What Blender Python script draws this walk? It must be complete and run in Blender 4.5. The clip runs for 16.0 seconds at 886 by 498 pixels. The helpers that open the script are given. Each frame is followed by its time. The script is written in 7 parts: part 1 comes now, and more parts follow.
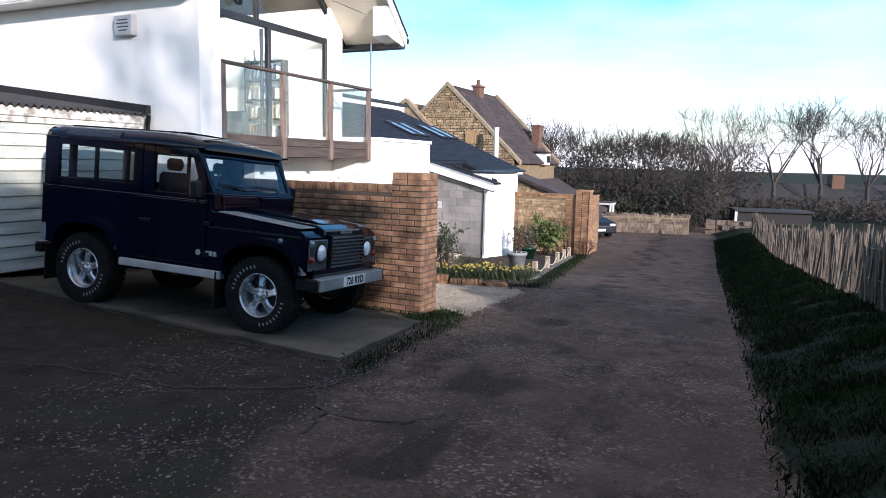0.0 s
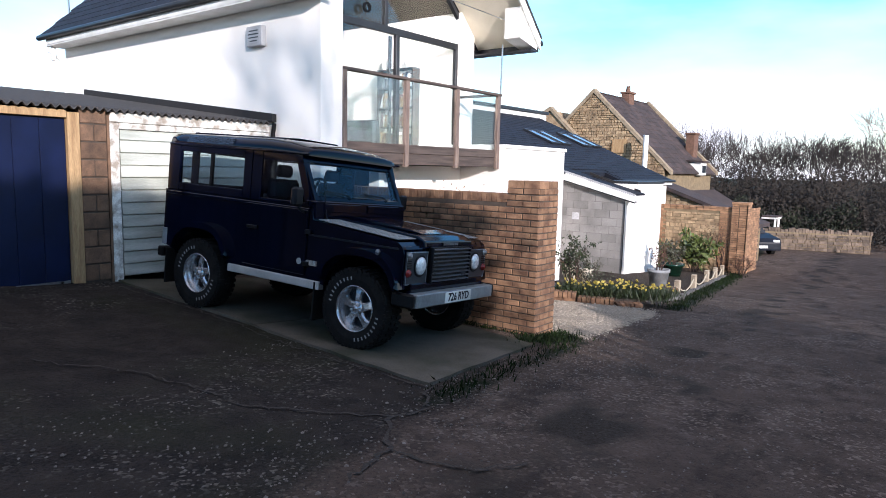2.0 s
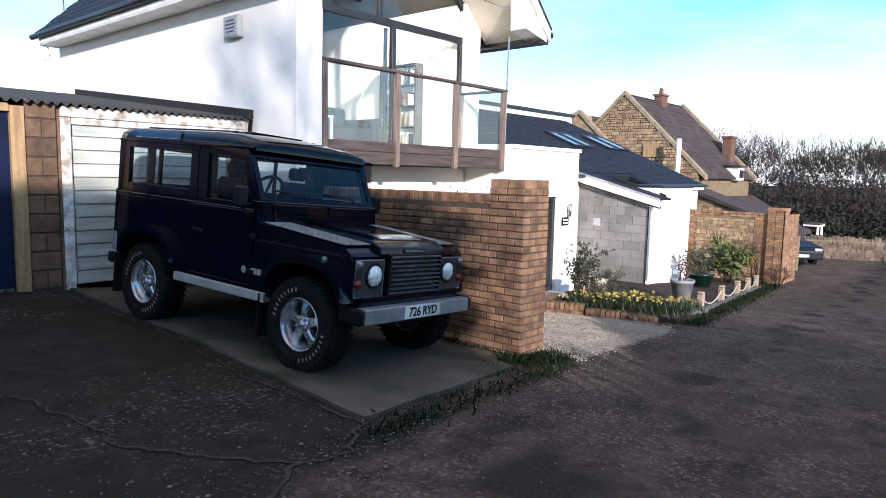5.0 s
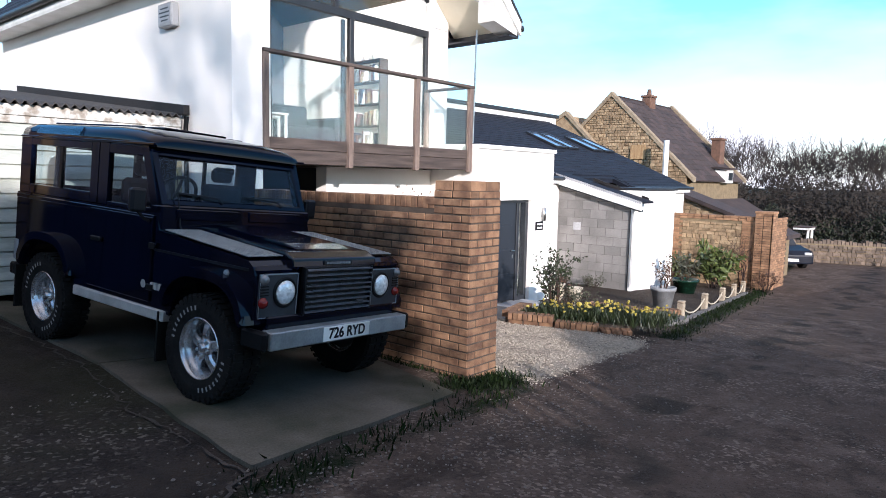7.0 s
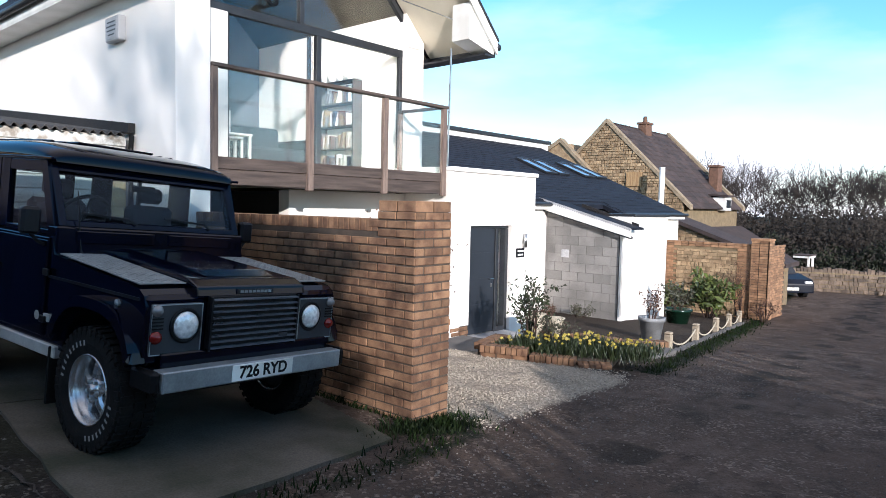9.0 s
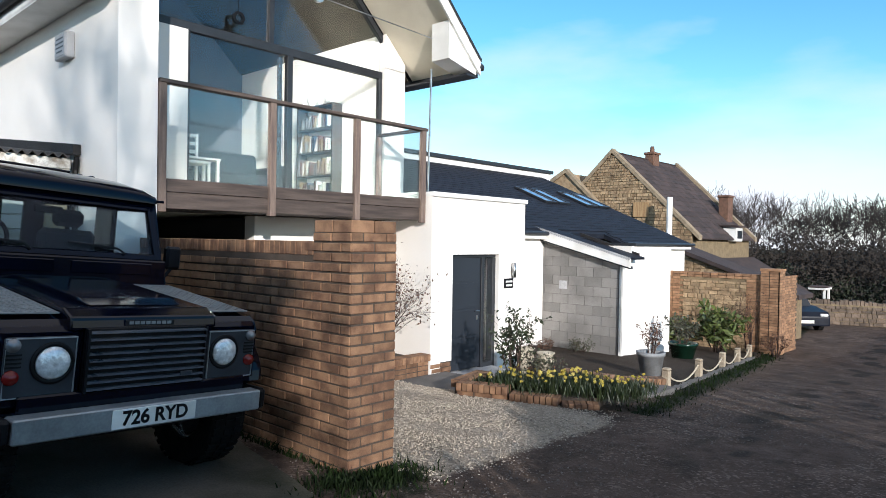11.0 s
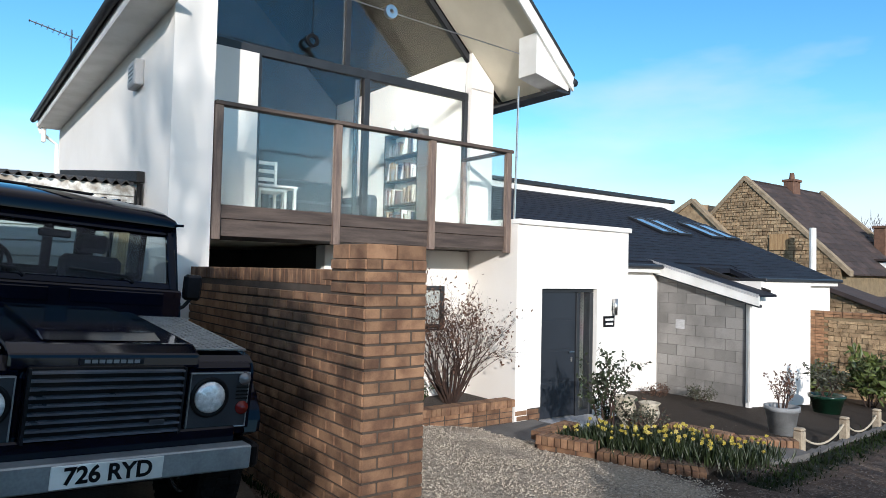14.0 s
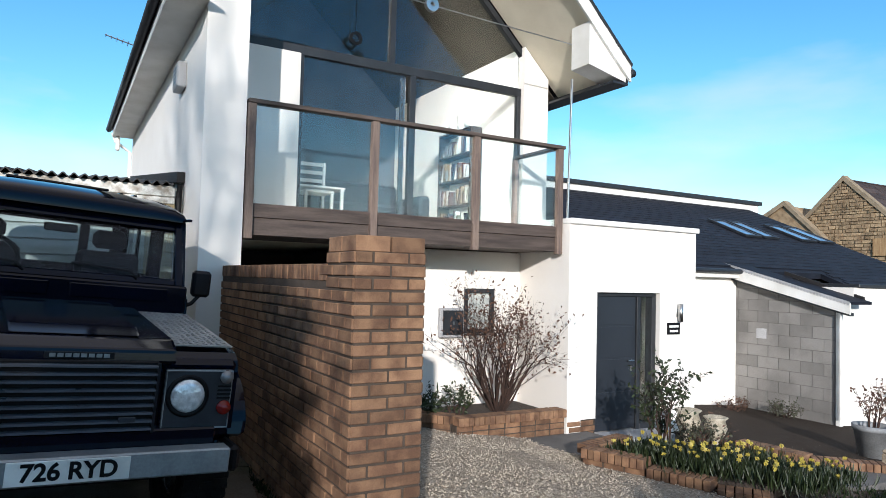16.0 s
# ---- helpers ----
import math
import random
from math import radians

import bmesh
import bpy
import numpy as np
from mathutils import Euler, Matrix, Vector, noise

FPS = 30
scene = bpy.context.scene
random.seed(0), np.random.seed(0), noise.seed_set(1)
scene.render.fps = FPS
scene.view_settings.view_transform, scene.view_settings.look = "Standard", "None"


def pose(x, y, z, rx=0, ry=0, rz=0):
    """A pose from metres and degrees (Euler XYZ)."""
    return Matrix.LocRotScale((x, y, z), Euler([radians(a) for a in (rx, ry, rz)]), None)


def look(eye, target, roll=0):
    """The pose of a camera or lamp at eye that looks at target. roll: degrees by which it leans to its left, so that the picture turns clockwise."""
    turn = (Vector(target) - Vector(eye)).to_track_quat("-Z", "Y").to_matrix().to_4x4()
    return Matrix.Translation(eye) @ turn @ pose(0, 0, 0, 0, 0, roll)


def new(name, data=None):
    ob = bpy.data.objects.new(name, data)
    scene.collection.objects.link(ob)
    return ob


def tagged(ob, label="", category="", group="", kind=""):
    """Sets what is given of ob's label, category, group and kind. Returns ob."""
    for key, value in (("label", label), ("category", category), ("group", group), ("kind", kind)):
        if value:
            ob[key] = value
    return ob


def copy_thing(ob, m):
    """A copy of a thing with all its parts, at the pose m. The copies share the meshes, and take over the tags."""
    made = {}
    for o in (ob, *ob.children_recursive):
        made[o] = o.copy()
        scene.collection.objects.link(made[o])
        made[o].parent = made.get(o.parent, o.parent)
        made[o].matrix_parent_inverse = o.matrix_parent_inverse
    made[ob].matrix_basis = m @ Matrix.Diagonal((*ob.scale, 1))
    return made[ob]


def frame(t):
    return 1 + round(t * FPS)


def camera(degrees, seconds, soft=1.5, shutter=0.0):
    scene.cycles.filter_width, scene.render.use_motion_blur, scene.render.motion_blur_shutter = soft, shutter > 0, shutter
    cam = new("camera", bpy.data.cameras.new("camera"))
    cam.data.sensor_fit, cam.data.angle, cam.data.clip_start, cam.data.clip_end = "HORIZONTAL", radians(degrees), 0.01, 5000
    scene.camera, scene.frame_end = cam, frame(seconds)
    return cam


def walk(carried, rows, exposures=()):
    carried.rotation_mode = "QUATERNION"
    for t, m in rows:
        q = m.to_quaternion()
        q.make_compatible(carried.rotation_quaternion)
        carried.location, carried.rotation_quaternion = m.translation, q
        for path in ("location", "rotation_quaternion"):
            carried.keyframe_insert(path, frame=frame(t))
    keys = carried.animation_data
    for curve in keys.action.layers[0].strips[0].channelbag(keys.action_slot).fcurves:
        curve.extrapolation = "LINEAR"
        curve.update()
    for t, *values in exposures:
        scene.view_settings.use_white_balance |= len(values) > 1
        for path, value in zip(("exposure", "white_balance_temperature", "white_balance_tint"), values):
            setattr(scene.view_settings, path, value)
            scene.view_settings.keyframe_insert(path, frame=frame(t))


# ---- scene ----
cam = camera(66.9, 16.0, soft=0.8)
PATH = [
    (0, (0.405, -1.289, 2.026), (-0.453, 0.498, 1.765), 1.3),
    (0.5, (0.42, -1.1, 2.021), (-0.568, 0.62, 1.767), 1.3),
    (1, (0.336, -0.882, 2.014), (-0.725, 0.794, 1.763), 1.4),
    (1.5, (0.275, -0.621, 1.995), (-0.825, 1.03, 1.742), 1.3),
    (2, (0.414, -0.511, 1.99), (-0.816, 1.048, 1.75), 1.3),
    (2.5, (0.417, -0.369, 1.979), (-0.904, 1.113, 1.742), 1.4),
    (3, (0.32, -0.175, 1.98), (-1.004, 1.306, 1.745), 1.4),
    (3.5, (0.327, 0.021, 1.943), (-0.986, 1.512, 1.717), 1.4),
    (4, (0.38, 0.242, 1.94), (-0.937, 1.731, 1.718), 1.4),
    (4.2, (0.378, 0.313, 1.931), (-0.942, 1.799, 1.71), 1.4),
    (6.3, (0.284, 1.219, 1.879), (-1.021, 2.718, 1.657), 0.9),
    (6.5, (0.265, 1.314, 1.877), (-1.045, 2.809, 1.66), 1.2),
    (7, (0.244, 1.54, 1.889), (-1.059, 3.043, 1.677), 1.2),
    (7.5, (0.294, 1.805, 1.869), (-1.014, 3.305, 1.675), 1.2),
    (8, (0.289, 1.956, 1.833), (-1.022, 3.454, 1.642), 1.1),
    (8.5, (0.202, 2.139, 1.838), (-1.115, 3.634, 1.657), 1.1),
    (9, (0.225, 2.326, 1.822), (-1.091, 3.827, 1.695), 1.2),
    (9.2, (0.244, 2.419, 1.817), (-1.074, 3.92, 1.724), 1.1),
    (11.3, (0.165, 3.265, 1.722), (-1.192, 4.735, 1.707), 1.0),
    (11.5, (0.144, 3.32, 1.734), (-1.22, 4.783, 1.728), 1.1),
    (12, (0.05, 3.527, 1.72), (-1.343, 4.962, 1.73), 1.0),
    (12.5, (0.047, 3.678, 1.711), (-1.367, 5.092, 1.733), 1.1),
    (13, (0.082, 3.9, 1.693), (-1.396, 5.248, 1.733), 1.1),
    (13.5, (0.049, 4.058, 1.684), (-1.518, 5.301, 1.739), 1.2),
    (14, (-0.05, 4.228, 1.698), (-1.65, 5.426, 1.768), 1.3),
    (14.5, (-0.04, 4.334, 1.693), (-1.657, 5.509, 1.765), 1.3),
    (15, (0.043, 4.479, 1.657), (-1.643, 5.552, 1.741), 1.4),
    (15.5, (-0.068, 4.692, 1.619), (-1.798, 5.693, 1.708), 1.4),
    (16, (-0.056, 4.85, 1.629), (-1.793, 5.837, 1.717), 1.5),
]
EXPOSURES = [(0, 0.78, 5900, 20), (4, 0.80, 5900, 20), (8.5, 0.72, 5900, 17), (11.5, 0.38, 5950, 12), (16, 0.27, 5900, 12)]
walk(cam, [(t, look(eye, target, roll)) for t, eye, target, roll in PATH], EXPOSURES)

# ---- world, sun and sky ----
SUN_EL, SUN_AZ = radians(14.7), math.atan2(0.865, -0.502)
world = bpy.data.worlds.new("world")
scene.world = world
world.use_nodes = True
wn = world.node_tree
sky = wn.nodes.new("ShaderNodeTexSky")
sky.sky_type = 'NISHITA'
sky.sun_disc = False
sky.sun_elevation, sky.sun_rotation = SUN_EL, SUN_AZ
sky.air_density, sky.dust_density, sky.ozone_density = 1.0, 0.2, 1.6
# haze and thin cloud whiten the low sky; the blue above is deep
wco, wsep, wlow = wn.nodes.new("ShaderNodeTexCoord"), wn.nodes.new("ShaderNodeSeparateXYZ"), wn.nodes.new("ShaderNodeMapRange")
wn.links.new(wco.outputs["Generated"], wsep.inputs[0])
wnoise = wn.nodes.new("ShaderNodeTexNoise")
wnoise.inputs["Scale"].default_value, wnoise.inputs["Detail"].default_value = 2.6, 7
wmap = wn.nodes.new("ShaderNodeMapping")
wmap.inputs["Scale"].default_value = (1, 1, 3.2)
wn.links.new(wco.outputs["Generated"], wmap.inputs[0])
wn.links.new(wmap.outputs[0], wnoise.inputs[0])
wadd = wn.nodes.new("ShaderNodeMath")
wadd.operation = 'MULTIPLY_ADD'
wadd.inputs[1].default_value = -0.55
wn.links.new(wnoise.outputs[0], wadd.inputs[0])
wn.links.new(wsep.outputs[2], wadd.inputs[2])
for i, v in enumerate((-0.30, -0.03, 1.0, 0.0)):
    wlow.inputs[i + 1].default_value = v
wn.links.new(wadd.outputs[0], wlow.inputs[0])
whsv = wn.nodes.new("ShaderNodeHueSaturation")
whsv.inputs["Saturation"].default_value, whsv.inputs["Value"].default_value = 1.30, 1.15
wn.links.new(sky.outputs[0], whsv.inputs["Color"])
wmix = wn.nodes.new("ShaderNodeMix")
wmix.data_type = 'RGBA'
wmix.inputs["B"].default_value = (5.4, 5.5, 5.6, 1)
wn.links.new(wlow.outputs[0], wmix.inputs["Factor"])
wtint = wn.nodes.new("ShaderNodeMix")
wtint.data_type, wtint.blend_type = 'RGBA', 'MULTIPLY'
wtint.inputs["Factor"].default_value = 1.0
wtint.inputs["B"].default_value = (0.97, 1.14, 1.10, 1)
wn.links.new(whsv.outputs[0], wtint.inputs["A"])
wn.links.new(wtint.outputs["Result"], wmix.inputs["A"])
# thin white cloud overhead, out of view, added to brighten and neutralise the shade
whigh = wn.nodes.new("ShaderNodeMapRange")
for i, v in enumerate((0.46, 0.80, 0.0, 0.85)):
    whigh.inputs[i + 1].default_value = v
wn.links.new(wsep.outputs[2], whigh.inputs[0])
wtop = wn.nodes.new("ShaderNodeMix")
wtop.data_type = 'RGBA'
wtop.inputs["B"].default_value = (4.2, 3.9, 3.6, 1)
wn.links.new(whigh.outputs[0], wtop.inputs["Factor"])
wn.links.new(wmix.outputs["Result"], wtop.inputs["A"])
wn.links.new(wtop.outputs["Result"], wn.nodes["Background"].inputs[0])
wn.nodes["Background"].inputs[1].default_value = 0.14
sun = new("sun", bpy.data.lights.new("sun", 'SUN'))
sun.data.energy, sun.data.angle, sun.data.color = 4.2, radians(0.9), (1.0, 0.90, 0.77)
toward = Vector((math.sin(SUN_AZ) * math.cos(SUN_EL), math.cos(SUN_AZ) * math.cos(SUN_EL), math.sin(SUN_EL)))
sun.matrix_world = look(toward * 40, (0, 0, 0))


# ---- materials ----
def mat(name, color, rough=0.7, metal=0.0, dark=None, scale=6.0, fine=80.0, bump=0.15, grain=0.25, per="", spec=0.5, distance=0.01, stretch=(1, 1, 1), coat=0.0, spread=(0.68, 1.22)):
    """Two scales of noise between color and dark, fine bump; per: 'object' or 'island' for a shift from piece to piece."""
    m = bpy.data.materials.new(name)
    m.use_nodes = True
    t = m.node_tree
    n, l = t.nodes, t.links
    b = n["Principled BSDF"]
    b.inputs["Roughness"].default_value, b.inputs["Metallic"].default_value = rough, metal
    b.inputs["Specular IOR Level"].default_value = spec
    b.inputs["Coat Weight"].default_value = coat
    dark = dark or [c * 0.72 for c in color]
    co = n.new("ShaderNodeTexCoord")
    mp = n.new("ShaderNodeMapping")
    mp.inputs["Scale"].default_value = stretch
    geo = n.new("ShaderNodeNewGeometry")
    l.new(geo.outputs["Position"], mp.inputs[0])
    big, small = n.new("ShaderNodeTexNoise"), n.new("ShaderNodeTexNoise")
    big.inputs["Scale"].default_value, small.inputs["Scale"].default_value = scale, fine
    big.inputs["Detail"].default_value = 6
    small.inputs["Detail"].default_value = 3
    l.new(mp.outputs[0], big.inputs[0])
    l.new(mp.outputs[0], small.inputs[0])
    mix = n.new("ShaderNodeMix")
    mix.data_type = 'RGBA'
    mix.inputs["A"].default_value, mix.inputs["B"].default_value = (*dark, 1), (*color, 1)
    ramp = n.new("ShaderNodeMapRange")
    ramp.inputs[1].default_value, ramp.inputs[2].default_value = 0.36, 0.62
    l.new(big.outputs[0], ramp.inputs[0])
    l.new(ramp.outputs[0], mix.inputs["Factor"])
    hsv = n.new("ShaderNodeHueSaturation")
    l.new(mix.outputs["Result"], hsv.inputs["Color"])
    v = n.new("ShaderNodeMapRange")
    v.inputs[1].default_value, v.inputs[2].default_value = 0.25, 0.75
    v.inputs[3].default_value, v.inputs[4].default_value = 1 - grain, 1 + grain
    l.new(small.outputs[0], v.inputs[0])
    last = v.outputs[0]
    if per:
        src = n.new("ShaderNodeObjectInfo").outputs["Random"] if per == "object" else geo.outputs["Random Per Island"]
        k = n.new("ShaderNodeMapRange")
        k.inputs[3].default_value, k.inputs[4].default_value = spread
        l.new(src, k.inputs[0])
        mu = n.new("ShaderNodeMath")
        mu.operation = 'MULTIPLY'
        l.new(k.outputs[0], mu.inputs[0])
        l.new(last, mu.inputs[1])
        last = mu.outputs[0]
    l.new(last, hsv.inputs["Value"])
    l.new(hsv.outputs[0], b.inputs["Base Color"])
    if bump:
        bp = n.new("ShaderNodeBump")
        bp.inputs["Strength"].default_value, bp.inputs["Distance"].default_value = bump, distance
        l.new(small.outputs[0], bp.inputs["Height"])
        l.new(bp.outputs[0], b.inputs["Normal"])
    rr = n.new("ShaderNodeMapRange")
    rr.inputs[3].default_value, rr.inputs[4].default_value = max(0.0, rough - 0.07), min(1.0, rough + 0.07)
    l.new(big.outputs[0], rr.inputs[0])
    l.new(rr.outputs[0], b.inputs["Roughness"])
    return m


def glass(name, tint=(0.93, 0.97, 0.96), rough=0.0, ior=1.45):
    m = bpy.data.materials.new(name)
    m.use_nodes = True
    b = m.node_tree.nodes["Principled BSDF"]
    b.inputs["Base Color"].default_value = (*tint, 1)
    b.inputs["Transmission Weight"].default_value, b.inputs["Roughness"].default_value, b.inputs["IOR"].default_value = 1.0, rough, ior
    return m


RENDER_WHITE = mat("white_render", (0.86, 0.825, 0.775), 0.85, dark=(0.81, 0.77, 0.715), scale=0.9, fine=160, bump=0.25, grain=0.05)
WHITE_PAINT = mat("white_paint", (0.82, 0.81, 0.78), 0.55, dark=(0.70, 0.69, 0.65), scale=3, grain=0.05, bump=0.06)
CREAM = mat("cream_soffit", (0.80, 0.74, 0.60), 0.7, dark=(0.70, 0.64, 0.50), scale=1.5, grain=0.05, bump=0.05)
FLAKING = mat("flaking_white_paint", (0.80, 0.80, 0.75), 0.75, dark=(0.30, 0.26, 0.21), scale=9, fine=60, bump=0.5, grain=0.2)
GARAGE_WHITE = mat("weathered_white_boards", (0.56, 0.585, 0.53), 0.65, dark=(0.34, 0.36, 0.31), scale=2.2, fine=50, bump=0.2, grain=0.12, stretch=(1, 0.35, 3))
BLUE_DOOR = mat("blue_paint", (0.0035, 0.0085, 0.040), 0.45, dark=(0.0022, 0.0055, 0.027), scale=3, bump=0.08, grain=0.1, spec=0.25)
TIMBER = mat("pale_timber", (0.42, 0.28, 0.14), 0.75, dark=(0.28, 0.17, 0.08), scale=5, fine=60, stretch=(3, 3, 0.3), bump=0.2)
DECK_WOOD = mat("weathered_dark_timber", (0.0918, 0.068, 0.05576), 0.7, dark=(0.0442, 0.03128, 0.02584), scale=4, fine=70, stretch=(4, 0.4, 5), bump=0.25)
POST_WOOD = mat("grey_brown_timber", (0.208, 0.152, 0.12), 0.75, dark=(0.112, 0.08, 0.068), scale=5, fine=70, stretch=(4, 4, 0.4), bump=0.25)
BRICK = mat("orange_brick", (0.2475, 0.1422, 0.0792), 0.9, dark=(0.1215, 0.063, 0.036), scale=7, fine=150, bump=0.45, grain=0.16, per="object")
BRICK_I = mat("orange_brick_far", (0.336, 0.192, 0.104), 0.85, dark=(0.224, 0.12, 0.064), scale=7, fine=150, bump=0.45, grain=0.16, per="island")
MORTAR = mat("mortar", (0.075, 0.056, 0.042), 0.95, scale=8, fine=200, bump=0.4)
BROWN_BLOCK = mat("brown_block", (0.17, 0.10, 0.06), 0.9, dark=(0.09, 0.055, 0.035), scale=6, fine=90, bump=0.5, per="object")
BLOCK = mat("grey_concrete_block", (0.245, 0.235, 0.222), 0.92, dark=(0.165, 0.158, 0.15), scale=1.6, fine=130, bump=0.5, grain=0.22, per="object", spread=(0.82, 1.15))
BLOCK_MORTAR = mat("grey_mortar", (0.17, 0.16, 0.15), 0.95, scale=8, fine=200, bump=0.4)
STONE = mat("golden_rubble_stone", (0.3996, 0.2886, 0.1702), 0.92, dark=(0.2442, 0.1665, 0.0962), scale=4, fine=60, bump=0.6, distance=0.03, grain=0.25, per="island")
STONE_MORTAR = mat("stone_joint", (0.224, 0.168, 0.098), 0.95, scale=5, fine=80, bump=0.5)
COPING_STONE = mat("coping_stone", (0.3024, 0.2376, 0.1584), 0.9, scale=4, fine=60, bump=0.4)
GREY_STONE = mat("grey_rubble", (0.2, 0.148, 0.108), 0.95, dark=(0.104, 0.0784, 0.06), scale=3, fine=40, bump=0.6, distance=0.03, per="island")
SLATE = mat("blue_grey_slate", (0.0136, 0.016, 0.0248), 0.65, dark=(0.008, 0.0096, 0.0152), scale=3, fine=70, bump=0.25, per="island", spec=0.22)
BROWN_ROOF = mat("brown_roof_tile", (0.06375, 0.0442, 0.03995), 0.85, dark=(0.0357, 0.0255, 0.02465), scale=2, fine=40, bump=0.4, per="island")
DARK_ROOF = mat("dark_slate_far", (0.022, 0.021, 0.023), 0.8, scale=1.5, fine=30, bump=0.3)
CHIMNEY_BRICK = mat("chimney_brick", (0.143, 0.078, 0.052), 0.9, scale=6, fine=60, bump=0.5, per="island")
ANTHRACITE = mat("anthracite_frame", (0.022, 0.025, 0.03), 0.45, grain=0.06, bump=0.03)
BLACK = mat("black_plastic", (0.006, 0.006, 0.007), 0.45, grain=0.1, bump=0.08, spec=0.2)
DOOR_GREY = mat("slate_grey_door_paint", (0.0217, 0.02604, 0.0341), 0.4, dark=(0.01736, 0.02108, 0.0279), scale=2, grain=0.06, bump=0.04)
STEEL = mat("brushed_steel", (0.58, 0.58, 0.57), 0.3, metal=1.0, grain=0.08, bump=0.04)
LEAD = mat("lead_flashing", (0.45, 0.45, 0.46), 0.6, scale=3, bump=0.2)
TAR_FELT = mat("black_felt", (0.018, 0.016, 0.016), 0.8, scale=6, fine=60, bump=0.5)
OCHRE = mat("ochre_masonry_paint", (0.46, 0.37, 0.20), 0.85, dark=(0.30, 0.23, 0.12), scale=5, fine=90, bump=0.35)
CORRUGATED = mat("weathered_corrugated_sheet", (0.045, 0.042, 0.040), 0.8, scale=4, fine=60, bump=0.3)
PANE = glass("window_glass", (0.86, 0.92, 0.93), ior=1.52)
FROSTED = mat("frosted_pane", (0.55, 0.58, 0.55), 0.25, grain=0.05, bump=0.02)
CONCRETE = mat("stained_concrete", (0.1122, 0.09272, 0.07076), 0.92, dark=(0.03172, 0.03172, 0.01464), scale=1.3, fine=70, bump=0.4, grain=0.30)
PAVING = mat("grey_paving", (0.1364, 0.1302, 0.124), 0.9, scale=2.5, fine=90, bump=0.3)
SOIL = mat("dark_soil", (0.055, 0.042, 0.034), 0.98, scale=5, fine=60, bump=0.8, distance=0.03, grain=0.35)


# ---- mesh helpers ----
def box(bm, x0, x1, y0, y1, z0, z1, m=None):
    v = [bm.verts.new(Vector(p) if m is None else m @ Vector(p)) for p in
         ((x0, y0, z0), (x1, y0, z0), (x1, y1, z0), (x0, y1, z0), (x0, y0, z1), (x1, y0, z1), (x1, y1, z1), (x0, y1, z1))]
    fs = [bm.faces.new([v[i] for i in f]) for f in ((3, 2, 1, 0), (4, 5, 6, 7), (0, 1, 5, 4), (1, 2, 6, 5), (2, 3, 7, 6), (3, 0, 4, 7))]
    return fs


def prism(bm, pts, a, b, m):
    """A polygon pts (u, v) pushed from w=a to w=b; m maps (u, v, w) to the mesh's space."""
    lo = [bm.verts.new(m @ Vector((u, v, a))) for u, v in pts]
    hi = [bm.verts.new(m @ Vector((u, v, b))) for u, v in pts]
    n = len(pts)
    bm.faces.new(lo[::-1])
    bm.faces.new(hi)
    for i in range(n):
        bm.faces.new((lo[i], lo[(i + 1) % n], hi[(i + 1) % n], hi[i]))


XZ = Matrix(((1, 0, 0, 0), (0, 0, -1, 0), (0, 1, 0, 0), (0, 0, 0, 1)))      # (u, v, w) -> (u, -w, v)
YZ = Matrix(((0, 0, 1, 0), (1, 0, 0, 0), (0, 1, 0, 0), (0, 0, 0, 1)))       # (u, v, w) -> (w, u, v)


def bevel(bm, width, segments=1):
    bmesh.ops.bevel(bm, geom=bm.edges[:], offset=width, segments=segments, profile=0.7, affect='EDGES', clamp_overlap=True)


def tube(bm, pts, radii, sides=8, cap=True):
    """A round bar through pts."""
    rings = []
    pts = [Vector(p) for p in pts]
    for i, p in enumerate(pts):
        d = (pts[min(i + 1, len(pts) - 1)] - pts[max(i - 1, 0)]).normalized()
        a = d.orthogonal().normalized()
        b = d.cross(a)
        r = radii[i] if isinstance(radii, (list, tuple)) else radii
        rings.append([bm.verts.new(p + (a * math.cos(6.2832 * k / sides) + b * math.sin(6.2832 * k / sides)) * r) for k in range(sides)])
    for q, w in zip(rings, rings[1:]):
        # rings may start at other angles: join by the nearest vertex
        s = min(range(sides), key=lambda k: (w[k].co - q[0].co).length)
        for k in range(sides):
            bm.faces.new((q[k], q[(k + 1) % sides], w[(k + 1 + s) % sides], w[(k + s) % sides]))
    if cap:
        bm.faces.new(rings[0][::-1])
        bm.faces.new(rings[-1])


def lathe(bm, prof, sides=24, m=Matrix(), close=False):
    """Turns (radius, height) pairs round z."""
    rings = [[bm.verts.new(m @ Vector((r * math.cos(6.2832 * k / sides), r * math.sin(6.2832 * k / sides), h))) for k in range(sides)] for r, h in prof]
    pairs = list(zip(rings, rings[1:])) + ([(rings[-1], rings[0])] if close else [])
    for q, w in pairs:
        for k in range(sides):
            bm.faces.new((q[k], q[(k + 1) % sides], w[(k + 1) % sides], w[k]))
    if not close:
        bm.faces.new(rings[0][::-1])
        bm.faces.new(rings[-1])


def part(name, bm, material, parent=None, label="", smooth=False):
    me = bpy.data.meshes.new(name)
    bmesh.ops.recalc_face_normals(bm, faces=bm.faces[:])
    bm.to_mesh(me)
    bm.free()
    me.materials.append(material)
    if smooth:
        me.polygons.foreach_set("use_smooth", [True] * len(me.polygons))
    ob = new(name, me)
    ob.parent = parent
    return tagged(ob, label)


def boxpart(name, dims, material, parent=None, label="", bev=0.0, m=None):
    bm = bmesh.new()
    box(bm, *dims, m)
    if bev:
        bevel(bm, bev, 1)
    return part(name, bm, material, parent, label)


def thing(name, label, category, m=None, group="", kind=""):
    e = new(name)
    e.empty_display_size = 0.1
    if m is not None:
        e.matrix_basis = m
    return tagged(e, label, category, group, kind)


